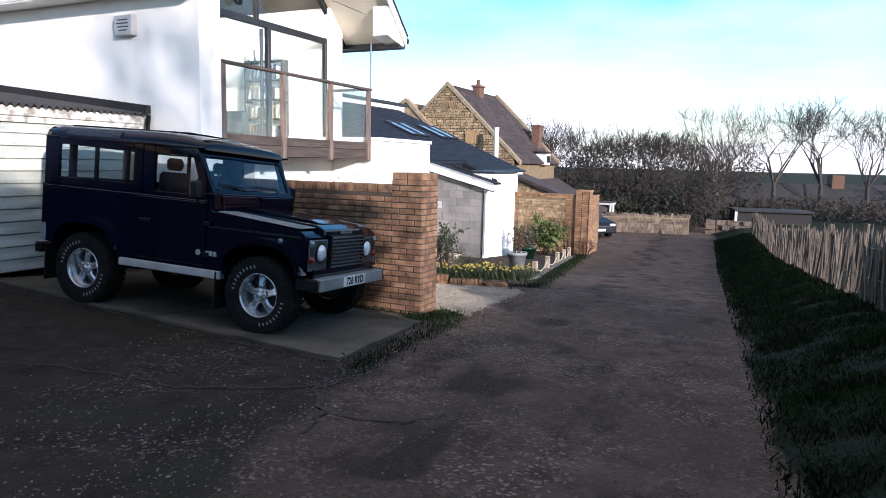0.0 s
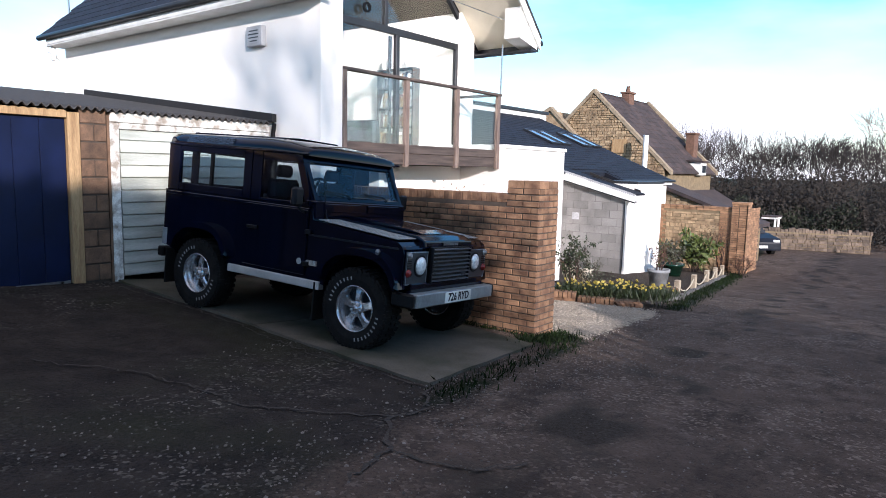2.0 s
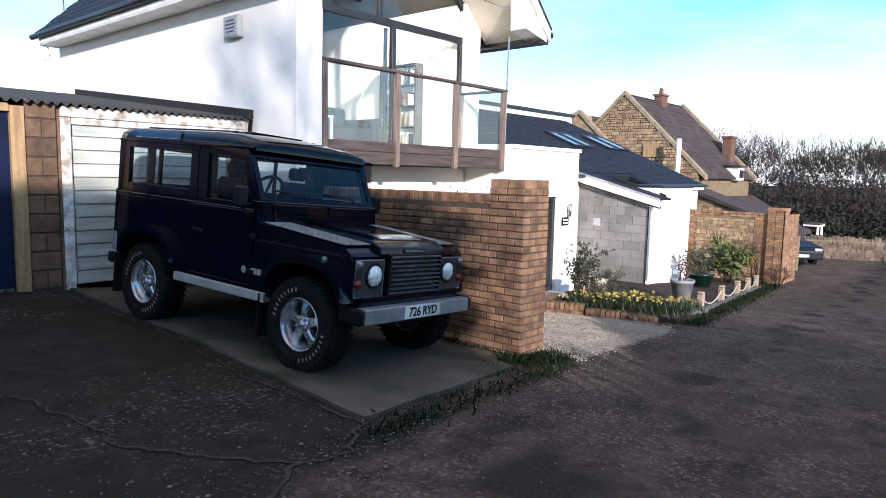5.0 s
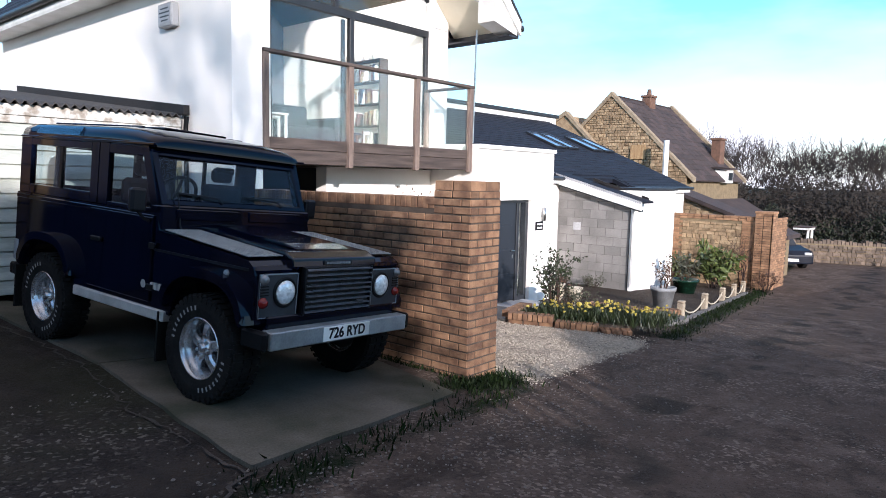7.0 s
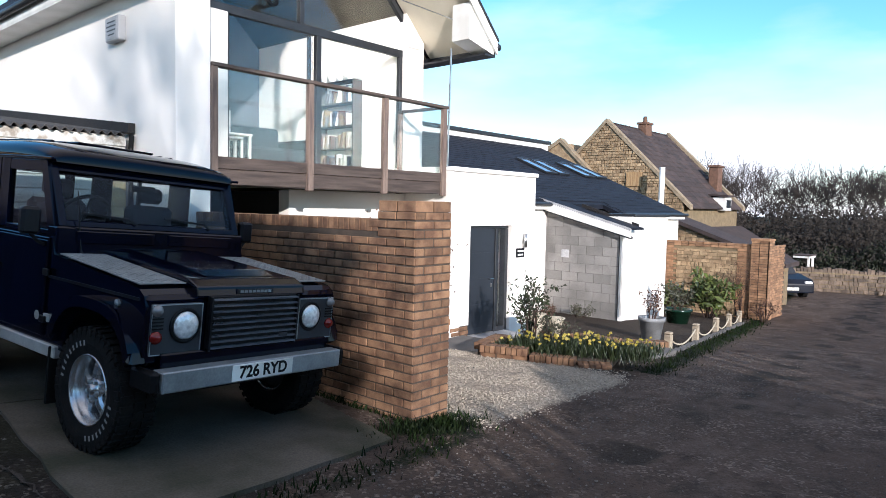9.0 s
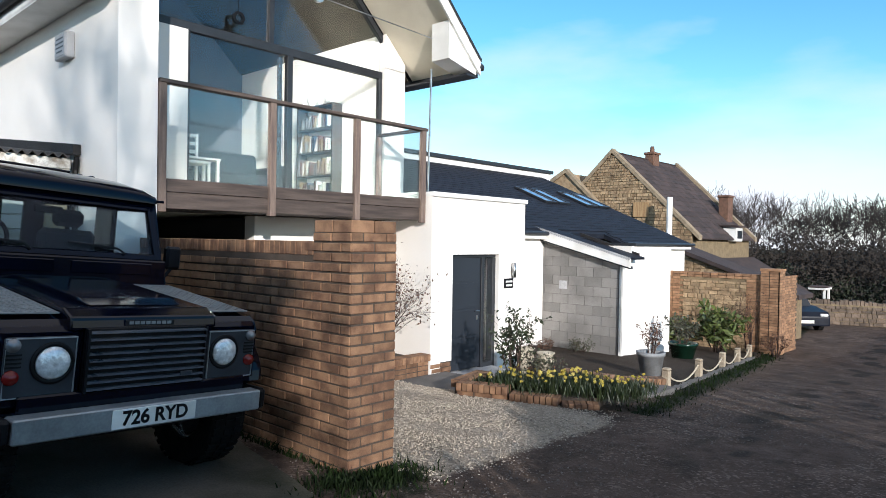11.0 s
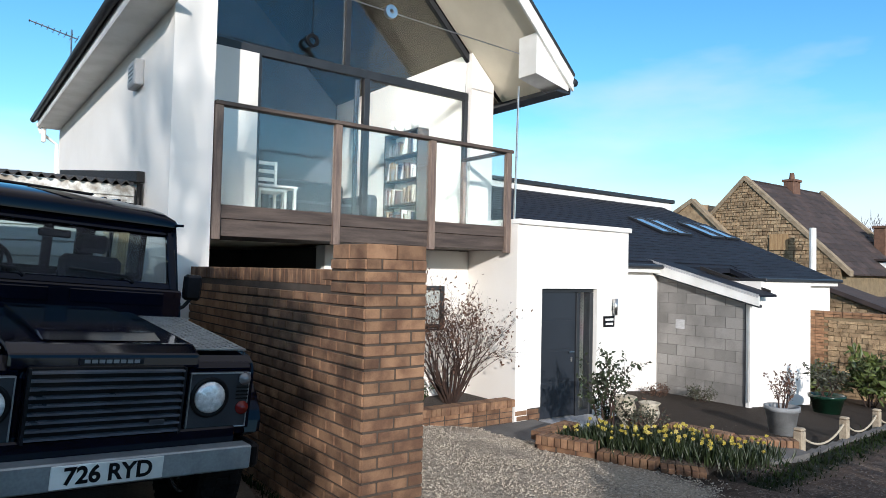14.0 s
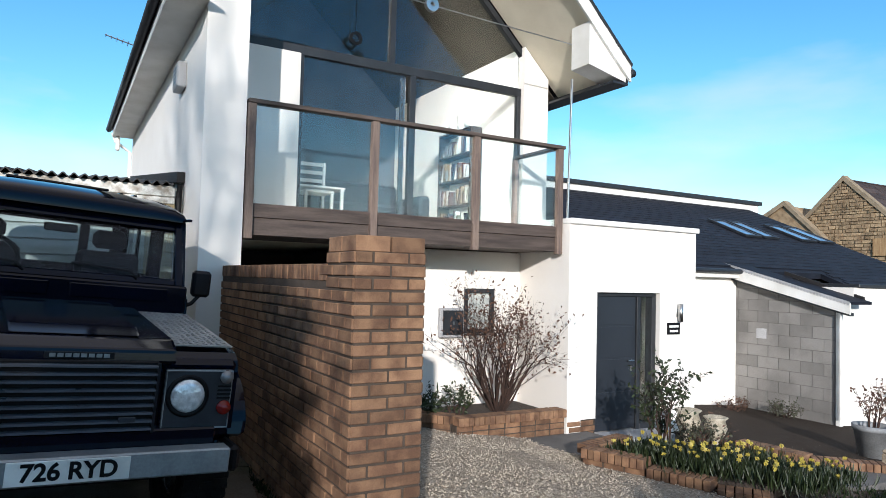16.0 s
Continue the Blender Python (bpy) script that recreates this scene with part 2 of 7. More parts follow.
def setting(ob, label="", category=""):
    return tagged(ob, label, category, kind="structure")


def smoothstep(a, b, x):
    u = min(1.0, max(0.0, (x - a) / (b - a)))
    return u * u * (3 - 2 * u)


def lane_edge(y):
    return 0.86 - 0.0755 * y


def ground_z(x, y):
    """Height of the ground: the lane falls along +y, the forecourt rises to the garages, the verge is a bank."""
    z = -0.0685 * (min(y, 6.72) - 6.72) if y > -12 else 1.28
    if y > 6.72:
        z -= 0.080 * (min(y, 22) - 6.72) + 0.03 * (min(max(y, 22), 42) - 22)
    if x < -5.4 and y < 6.6:
        z += 0.24 * min(1.0, (-5.4 - x) / 2.7)
    e = lane_edge(max(y, -8))
    z += 0.45 * smoothstep(e, e + 1.5, x)
    z -= 0.15 * math.exp(-((x + 6.6) / 1.3) ** 2 - ((y - 11.2) / 1.6) ** 2)
    if y > 55:
        z -= 0.02 * (min(y, 300) - 55)
    return z


# ---- ground: one sheet from the forecourt to the horizon ----
def ground_material():
    m = bpy.data.materials.new("lane_ground")
    m.use_nodes = True
    t = m.node_tree
    n, l = t.nodes, t.links
    b = n["Principled BSDF"]
    b.inputs["Roughness"].default_value, b.inputs["Specular IOR Level"].default_value = 0.95, 0.2
    geo = n.new("ShaderNodeNewGeometry")

    def noise_at(scale, detail=4, rough=0.6):
        q = n.new("ShaderNodeTexNoise")
        q.inputs["Scale"].default_value, q.inputs["Detail"].default_value, q.inputs["Roughness"].default_value = scale, detail, rough
        l.new(geo.outputs["Position"], q.inputs[0])
        return q.outputs[0]

    def stretch(src, a, c, lo=0.0, hi=1.0):
        q = n.new("ShaderNodeMapRange")
        for i, v in enumerate((a, c, lo, hi)):
            q.inputs[i + 1].default_value = v
        l.new(src, q.inputs[0])
        return q.outputs[0]

    def blend(f, a, c):
        q = n.new("ShaderNodeMix")
        q.data_type = 'RGBA'
        for key, v in (("Factor", f), ("A", a), ("B", c)):
            if isinstance(v, tuple):
                q.inputs[key].default_value = (*v, 1)
            else:
                l.new(v, q.inputs[key])
        return q.outputs["Result"]

    def op(kind, a, c):
        q = n.new("ShaderNodeMath")
        q.operation = kind
        for i, v in enumerate((a, c)):
            if isinstance(v, float):
                q.inputs[i].default_value = v
            else:
                l.new(v, q.inputs[i])
        return q.outputs[0]

    wide, mid, fine, speck = noise_at(0.45), noise_at(3.5, 6), noise_at(38, 4, 0.7), noise_at(120, 2)
    vor = n.new("ShaderNodeTexVoronoi")
    vor.inputs["Scale"].default_value = 42
    l.new(geo.outputs["Position"], vor.inputs[0])
    stones = vor.outputs["Color"]
    sep = n.new("ShaderNodeSeparateColor")
    l.new(stones, sep.inputs[0])

    def mask(name, soft=0.22):
        a = n.new("ShaderNodeAttribute")
        a.attribute_name = name
        s = op('ADD', a.outputs["Fac"], op('MULTIPLY', op('SUBTRACT', mid, 0.5), 0.9))
        return stretch(op('ADD', s, op('MULTIPLY', op('SUBTRACT', fine, 0.5), 0.6)), 0.5 - soft, 0.5 + soft)

    # patches a metre or so across, drawn out along the lane
    pm = n.new("ShaderNodeMapping")
    pm.inputs["Scale"].default_value = (1.9, 0.75, 1)
    l.new(geo.outputs["Position"], pm.inputs[0])
    pn = n.new("ShaderNodeTexNoise")
    pn.inputs["Scale"].default_value, pn.inputs["Detail"].default_value, pn.inputs["Roughness"].default_value = 1.0, 9, 0.68
    l.new(pm.outputs[0], pn.inputs[0])
    patch = pn.outputs[0]
    stony = stretch(noise_at(1.3, 5), 0.42, 0.62)
    # compacted stony track
    track = blend(stretch(mid, 0.35, 0.65), (0.0514, 0.0353, 0.0276), (0.1535, 0.1121, 0.0889))
    track = blend(stretch(wide, 0.38, 0.62), track, (0.0822, 0.0581, 0.0451))
    track = blend(op('MULTIPLY', stretch(sep.outputs[0], 0.72, 0.96, 0.0, 0.8), stretch(stony, 0.0, 1.0, 0.08, 1.0)), track, (0.2858, 0.2236, 0.1803))
    track = blend(stretch(patch, 0.54, 0.66, 0.0, 0.72), track, (0.0286, 0.0194, 0.0148))
    track = blend(stretch(fine, 0.54, 0.66, 0.0, 0.6), track, (0.0250, 0.0167, 0.0129))
    # old tarmac of the forecourt
    tar = blend(stretch(mid, 0.35, 0.65), (0.0206, 0.0157, 0.0130), (0.0474, 0.0366, 0.0299))
    tar = blend(op('MULTIPLY', stretch(sep.outputs[1], 0.80, 0.96, 0.0, 0.95), stretch(noise_at(1.1, 5), 0.48, 0.66, 0.0, 1.0)), tar, (0.1986, 0.1718, 0.1451))
    tar = blend(stretch(fine, 0.50, 0.62, 0.0, 0.7), tar, (0.0092, 0.0072, 0.0062))
    tar = blend(stretch(patch, 0.55, 0.68, 0.0, 0.7), tar, (0.0121, 0.0100, 0.0077))
    tar = blend(stretch(wide, 0.52, 0.66, 0.0, 0.55), tar, (0.0275, 0.0290, 0.0121))
    # pale limestone gravel of the drive
    pale = blend(sep.outputs[0], (0.20, 0.165, 0.13), (0.44, 0.385, 0.315))
    pale = blend(stretch(mid, 0.4, 0.7, 0.0, 0.35), pale, (0.36, 0.30, 0.22))
    mud = blend(stretch(fine, 0.35, 0.65), (0.024, 0.018, 0.013), (0.06, 0.046, 0.036))
    # turf is near black: shade between the blades is in its colour
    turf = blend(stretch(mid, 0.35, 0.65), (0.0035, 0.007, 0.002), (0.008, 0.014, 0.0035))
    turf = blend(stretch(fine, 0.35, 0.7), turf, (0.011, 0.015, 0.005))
    col = blend(mask("tarmac"), track, tar)
    col = blend(mask("mud", 0.3), col, mud)
    col = blend(mask("pale"), col, pale)
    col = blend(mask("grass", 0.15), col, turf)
    col = blend(mask("soil", 0.1), col, mud)
    l.new(col, b.inputs["Base Color"])
    bp = n.new("ShaderNodeBump")
    bp.inputs["Strength"].default_value, bp.inputs["Distance"].default_value = 0.8, 0.02
    l.new(op('ADD', op('MULTIPLY', vor.outputs["Distance"], -0.7), op('ADD', fine, speck)), bp.inputs["Height"])
    l.new(bp.outputs[0], b.inputs["Normal"])
    return m


def spaced(stops):
    out = []
    for a, c, step in stops:
        k = max(1, round((c - a) / step))
        out += [a + (c - a) * i / k for i in range(k)]
    return out + [stops[-1][1]]


def rope_line(y):
    """x of the garden's edge beside the lane."""
    return -4.15 - 0.17 * (y - 13.05)


def ground_masks(x, y):
    e = lane_edge(max(y, -8))
    w = 0.12 * noise.noise((x * 1.3, y * 1.3, 3))
    grass = smoothstep(-0.10, 0.12, x - e + w)
    tar = (1 - smoothstep(-0.5, 0.3, x + 2.1 + 0.28 * (y - 2) + 2 * w)) * (1 - smoothstep(4.6, 5.6, y + w)) if x < 1 else 0
    tar = max(tar, 1 - smoothstep(-12, -9, y)) * (1 - grass)
    pale = smoothstep(-0.1, 0.25, -3.05 - 0.10 * (y - 7) - x + w) * smoothstep(6.6, 6.75, y) * (1 - smoothstep(9.8, 10.9, y + 0.2 * x + 1.0)) if x > -8.5 else 0
    soil = 1.0 if (x < rope_line(y) and 10.2 < y < 22.6 and x > -9.5) else 0.0
    # tufts along the foot of the brick wall and the garden's edge
    g2 = math.exp(-((x + 3.35) / 0.35) ** 2 - ((y - 6.35) / 0.7) ** 2) * 0.9
    g3 = 0.75 * math.exp(-((x - rope_line(y) - 0.30) / 0.28) ** 2) if y > 10.6 else 0
    g4 = 0.6 * math.exp(-((x + 2.75 + 0.1 * (y - 4)) / 0.18) ** 2) if 3.2 < y < 6.6 else 0
    # worn, muddy line down the middle of the track and puddled hollows
    c = -1.25 - 0.09 * y
    q = noise.noise((x * 2.6, y * 1.5, 9))
    mud = 1.15 * math.exp(-((x - c - 0.1) / 0.42) ** 2) * smoothstep(0.08, 0.32, q) + (0.25 * math.exp(-((x - c) / 0.35) ** 2) + 0.45 * math.exp(-((x - c + 1.5) / 0.3) ** 2)) * (0.7 + 1.3 * noise.noise((x * 1.1, y * 0.8, 9)))
    return dict(grass=min(1, max(grass, g2, g3, g4)) if y < 60 else 1.0, tarmac=tar, pale=pale, soil=soil, mud=max(0, mud) * (1 - grass))


def build_ground():
    xs = spaced([(-1500, -300, 300), (-300, -60, 40), (-60, -16, 4), (-16, -8.8, 0.5), (-8.8, 3.0, 0.11), (3.0, 12, 0.6), (12, 60, 6), (60, 300, 40), (300, 1500, 300)])
    ys = spaced([(-1500, -300, 300), (-300, -60, 40), (-60, -12, 4), (-12, -3, 0.4), (-3, 16, 0.12), (16, 38, 0.25), (38, 70, 2), (70, 300, 20), (300, 1500, 200)])
    vs, keys = [], ("grass", "tarmac", "pale", "soil", "mud")
    data = {k: [] for k in keys}
    for y in ys:
        for x in xs:
            z = ground_z(x, y)
            near = 1 if (-9 < x < 4 and -4 < y < 40) else 0
            if near:
                z += 0.012 * noise.noise((x * 1.7, y * 1.7, 0)) + 0.006 * noise.noise((x * 6, y * 6, 1))
                e = lane_edge(max(y, -8))
                if x > e:
                    z += 0.05 * noise.noise((x * 2.2, y * 2.2, 5)) * min(1, (x - e) * 3)
            vs.append((x, y, z))
            q = ground_masks(x, y)
            for k in keys:
                data[k].append(q[k])
    nx = len(xs)
    fs = [(j * nx + i, j * nx + i + 1, (j + 1) * nx + i + 1, (j + 1) * nx + i) for j in range(len(ys) - 1) for i in range(nx - 1)]
    me = bpy.data.meshes.new("ground")
    me.from_pydata(vs, [], fs)
    for k in keys:
        a = me.attributes.new(k, 'FLOAT', 'POINT')
        a.data.foreach_set("value", data[k])
    me.polygons.foreach_set("use_smooth", [True] * len(me.polygons))
    me.materials.append(ground_material())
    return setting(new("ground", me), "stony lane of mud and gravel with a grass verge and old tarmac forecourt", "ground")


build_ground()


# ---- brick work ----
def brick_mesh(name, length, height, depth, material, rough=0.004):
    bm = bmesh.new()
    box(bm, -length / 2, length / 2, -depth / 2, depth / 2, -height / 2, height / 2)
    bevel(bm, rough, 1)
    me = bpy.data.meshes.new(name)
    bm.to_mesh(me)
    bm.free()
    me.materials.append(material)
    return me


def lay(name, me, parent, m, jitter=0.0):
    ob = new(name, me)
    ob.parent = parent
    ob.matrix_basis = m @ pose(random.uniform(-1, 1) * jitter, random.uniform(-1, 1) * jitter, random.uniform(-1, 1) * jitter * 0.5, 0, random.uniform(-0.5, 0.5), 0)
    return ob


STRETCHER = brick_mesh("stretcher", 0.211, 0.060, 0.03, BRICK)
HEADER = brick_mesh("header", 0.099, 0.060, 0.03, BRICK)
SOLDIER = brick_mesh("soldier", 0.066, 0.104, 0.218, BRICK)
BIG_CAP = brick_mesh("cap_brick", 0.213, 0.090, 0.213, BRICK)

PX0, PX1, PY0, PY1 = -3.975, -3.525, 6.262, 6.712      # the pier at the lane
WALL_TOP, PIER_TOP = 1.60, 1.77


def build_brick_wall():
    """Garden wall with its pier: a mortar core with bricks laid on the faces that can be seen."""
    bm = bmesh.new()
    box(bm, -7.62, PX0, 6.27, 6.475, -0.4, WALL_TOP)
    box(bm, PX0 - 0.001, PX1 - 0.008, PY0 + 0.008, PY1 - 0.008, -0.4, PIER_TOP)
    wall = setting(part("wall_garden", bm, MORTAR), "orange brick garden wall with a brick-on-edge coping and square end pier", "garden wall")
    rest = bmesh.new()
    k = 0
    z = -0.20
    pitch = 0.0745
    course = 0
    while z < PIER_TOP - 0.03:
        off = 0.1125 if course % 2 else 0.0
        # face towards the forecourt, in stretchers; heads at the pier's corner in turn
        x = PX1 - 0.225 * 1.0 + 0.1125 - off
        first = True
        while x > -7.6:
            if z > WALL_TOP - 0.03 and x < PX0:
                break
            if x - 0.11 < -7.62:
                break
            if x > -5.35:
                lay("brick", STRETCHER, wall, Matrix.Translation((x, 6.272, z)), 0.002)
            else:
                box(rest, x - 0.1065, x + 0.1065, 6.256, 6.272, z - 0.030, z + 0.030)
            x -= 0.225
        if off:
            lay("brick", HEADER, wall, Matrix.Translation((PX1 - 0.056, 6.272, z)), 0.002)
        # face towards the lane
        for j in range(2):
            y = PY0 + 0.1125 + 0.225 * j + (0.1125 if not off else 0.0)
            if not off and j == 1:
                lay("brick", HEADER, wall, pose(PX1 - 0.014, PY1 - 0.056, z, 0, 0, 90), 0.002)
                continue
            lay("brick", STRETCHER, wall, pose(PX1 - 0.014, y, z, 0, 0, 90), 0.002)
        if not off:
            lay("brick", HEADER, wall, pose(PX1 - 0.014, PY0 + 0.056, z, 0, 0, 90), 0.002)
        for j in range(2):
            lay("brick", STRETCHER, wall, pose(PX0 + 0.1125 + 0.225 * j, PY1 - 0.014, z, 0, 0, 180), 0.002)
        z += pitch
        course += 1
    # brick-on-edge coping of the low part
    x = PX0 - 0.037
    while x > -7.6:
        lay("brick", SOLDIER, wall, Matrix.Translation((x, 6.372, WALL_TOP + 0.050)), 0.003)
        x -= 0.0745
    for i in range(2):
        for j in range(2):
            lay("brick", BIG_CAP, wall, Matrix.Translation((PX0 + 0.1125 + 0.225 * i, PY0 + 0.1125 + 0.225 * j, PIER_TOP + 0.046)), 0.002)
    tagged(part("far_bricks", rest, BRICK_I, wall), kind="stuff")


build_brick_wall()


# ---- garages beside the house ----
GX = -8.1


def build_garages():
    bm = bmesh.new()
    box(bm, GX - 0.12, GX, 3.5, 3.62, 0.2, 2.55)
    box(bm, GX - 6.0, GX - 0.10, -6.0, -5.9, 0.2, 2.5)
    box(bm, GX - 6.0, GX - 5.9, -5.9, 6.0, 0.2, 3.2)
    box(bm, GX - 0.12, GX, -6.0, 0.35, 0.2, 2.5)
    setting(part("wall_garage", bm, BROWN_BLOCK), "dark brown block garage walls", "wall")
    # pier of brown blocks between the doors
    core = setting(boxpart("wall_garage_pier", (GX - 0.2, GX - 0.006, 3.17, 3.49, 0.3, 2.52), MORTAR), "narrow pier of rough brown blocks between garage doors", "wall")
    for i in range(10):
        z = 0.50 + i * 0.215
        if i % 2:
            boxpart("brown_block", (GX - 0.1, GX + 0.006, 3.172, 3.488, z, z + 0.195), BROWN_BLOCK, core, bev=0.006)
        else:
            boxpart("brown_block", (GX - 0.1, GX + 0.004, 3.172, 3.335, z, z + 0.195), BROWN_BLOCK, core, bev=0.006)
            boxpart("brown_block", (GX - 0.1, GX + 0.007, 3.345, 3.488, z, z + 0.195), BROWN_BLOCK, core, bev=0.006)
    # blue door in a timber frame
    d = setting(boxpart("door_1", (GX - 0.10, GX - 0.04, 0.45, 3.02, 0.50, 2.47), BLUE_DOOR), "dark blue painted garage door in a pale timber frame", "garage door")
    for i in range(9):
        y = 0.45 + 2.57 / 9 * i
        boxpart("board", (GX - 0.041, GX - 0.028, y + 0.004, y + 2.57 / 9 - 0.004, 0.52, 2.45), BLUE_DOOR, d, bev=0.003)
    f = setting(boxpart("door_frame_1", (GX - 0.08, GX + 0.03, 3.025, 3.165, 0.42, 2.55), TIMBER, bev=0.006), "new pale timber door frame", "door frame")
    boxpart("head", (GX - 0.08, GX + 0.03, 0.35, 3.02, 2.48, 2.57), TIMBER, f, bev=0.005)
    boxpart("foot_block", (GX - 0.05, GX + 0.08, 3.03, 3.30, 0.36, 0.47), TIMBER, f, bev=0.01)
    setting(boxpart("door_sill", (GX - 0.1, GX + 0.10, 0.3, 3.02, 0.40, 0.475), WHITE_PAINT, bev=0.008), "white painted sill below the blue door", "sill")
    boxpart("weather_bar", (GX - 0.04, GX - 0.01, 2.35, 3.0, 0.495, 0.53), STEEL, d, "metal weather bar")
    # white boarded up-and-over door
    w = setting(boxpart("door_2", (GX - 0.10, GX - 0.05, 3.66, 5.86, 0.50, 2.42), GARAGE_WHITE), "white garage door of wide horizontal boards, weathered and stained", "garage door")
    n = 12
    for i in range(n):
        z = 0.51 + i * 1.90 / n
        bm = bmesh.new()
        prism(bm, [(GX - 0.05, z), (GX - 0.018, z + 0.006), (GX - 0.030, z + 1.90 / n - 0.012), (GX - 0.05, z + 1.90 / n - 0.004)], -5.85, -3.67, XZ)
        part("board", bm, GARAGE_WHITE, w)
    g = setting(boxpart("door_frame_2", (GX - 0.10, GX + 0.02, 3.53, 3.64, 0.42, 2.46), FLAKING, bev=0.006), "white door frame with flaking paint", "door frame")
    boxpart("head", (GX - 0.10, GX + 0.03, 3.53, 5.93, 2.465, 2.585), FLAKING, g, bev=0.008)
    boxpart("lower_head", (GX - 0.10, GX + 0.012, 3.645, 5.93, 2.385, 2.46), FLAKING, g, bev=0.006)
    # cream-painted blocks and a black pipe at the house corner
    jb = setting(boxpart("wall_garage_jamb", (GX - 0.10, GX + 0.016, 5.64, 5.93, 0.42, 2.38), OCHRE), "ochre painted block jamb beside the white garage door", "wall")
    for k in range(9):
        z = 0.44 + k * 0.215
        boxpart("painted_block", (GX + 0.010, GX + 0.026, 5.645, 5.925, z, z + 0.206), OCHRE, jb, bev=0.005)
    bm = bmesh.new()
    tube(bm, [(GX + 0.10, 5.965, 2.60), (GX + 0.07, 5.965, 2.45), (GX + 0.07, 5.965, 0.36)], 0.030, 8)
    setting(part("downpipe_garage", bm, BLACK), "thin black downpipe at the garage corner", "pipe")
    bm = bmesh.new()
    prism(bm, [(GX + 0.09, 2.625), (GX + 0.09, 2.745), (GX - 6.1, 2.745 + 0.69), (GX - 6.1, 2.625 + 0.69)], -6.012, -5.93, XZ)
    setting(part("wall_flashing", bm, TAR_FELT), "black felted flashing where the garage roof meets the house", "flashing")
    # corrugated roof, rising to the back
    bm = bmesh.new()
    ys = [-6.2 + 0.0125 * i for i in range(int(12.12 / 0.0125))]
    top, bot = [], []
    for y in ys:
        z = 2.615 + 0.020 * math.sin(y / 0.10 * 6.2832)
        top.append([bm.verts.new((x, y, z + 0.010 + (GX - x) * 0.113)) for x in (GX + 0.10, GX - 6.1)])
        bot.append([bm.verts.new((x, y, z - 0.006 + (GX - x) * 0.113)) for x in (GX + 0.10, GX - 6.1)])
    for i in range(len(ys) - 1):
        bm.faces.new((top[i][0], top[i + 1][0], top[i + 1][1], top[i][1]))
        bm.faces.new((bot[i][1], bot[i + 1][1], bot[i + 1][0], bot[i][0]))
        bm.faces.new((bot[i][0], bot[i + 1][0], top[i + 1][0], top[i][0]))
    setting(part("garage_roof", bm, CORRUGATED), "dark weathered corrugated sheet garage roof", "roof")


build_garages()


# ---- the white house: side wall, glazed gable, balcony ----
HX, HB = -7.02, -15.2            # front of the wing wall, back of the house
HY0, HY1 = 6.02, 11.22           # side walls
RIDGE_Y, RIDGE_Z, EAVE_Z, SLOPE = 8.57, 7.43, 4.56, 0.965
GLX = -8.25                      # plane of the glazing
DECK = 2.36


def roof_z(y):
    return RIDGE_Z - SLOPE * abs(y - RIDGE_Y)


# ceiling inside the glass: the room's dimness is put into this brown
DIM_CEIL = mat("dimmed_ceiling_boards", (0.10, 0.085, 0.065), 0.7, scale=3, fine=50, stretch=(0.4, 5, 5), bump=0.15)


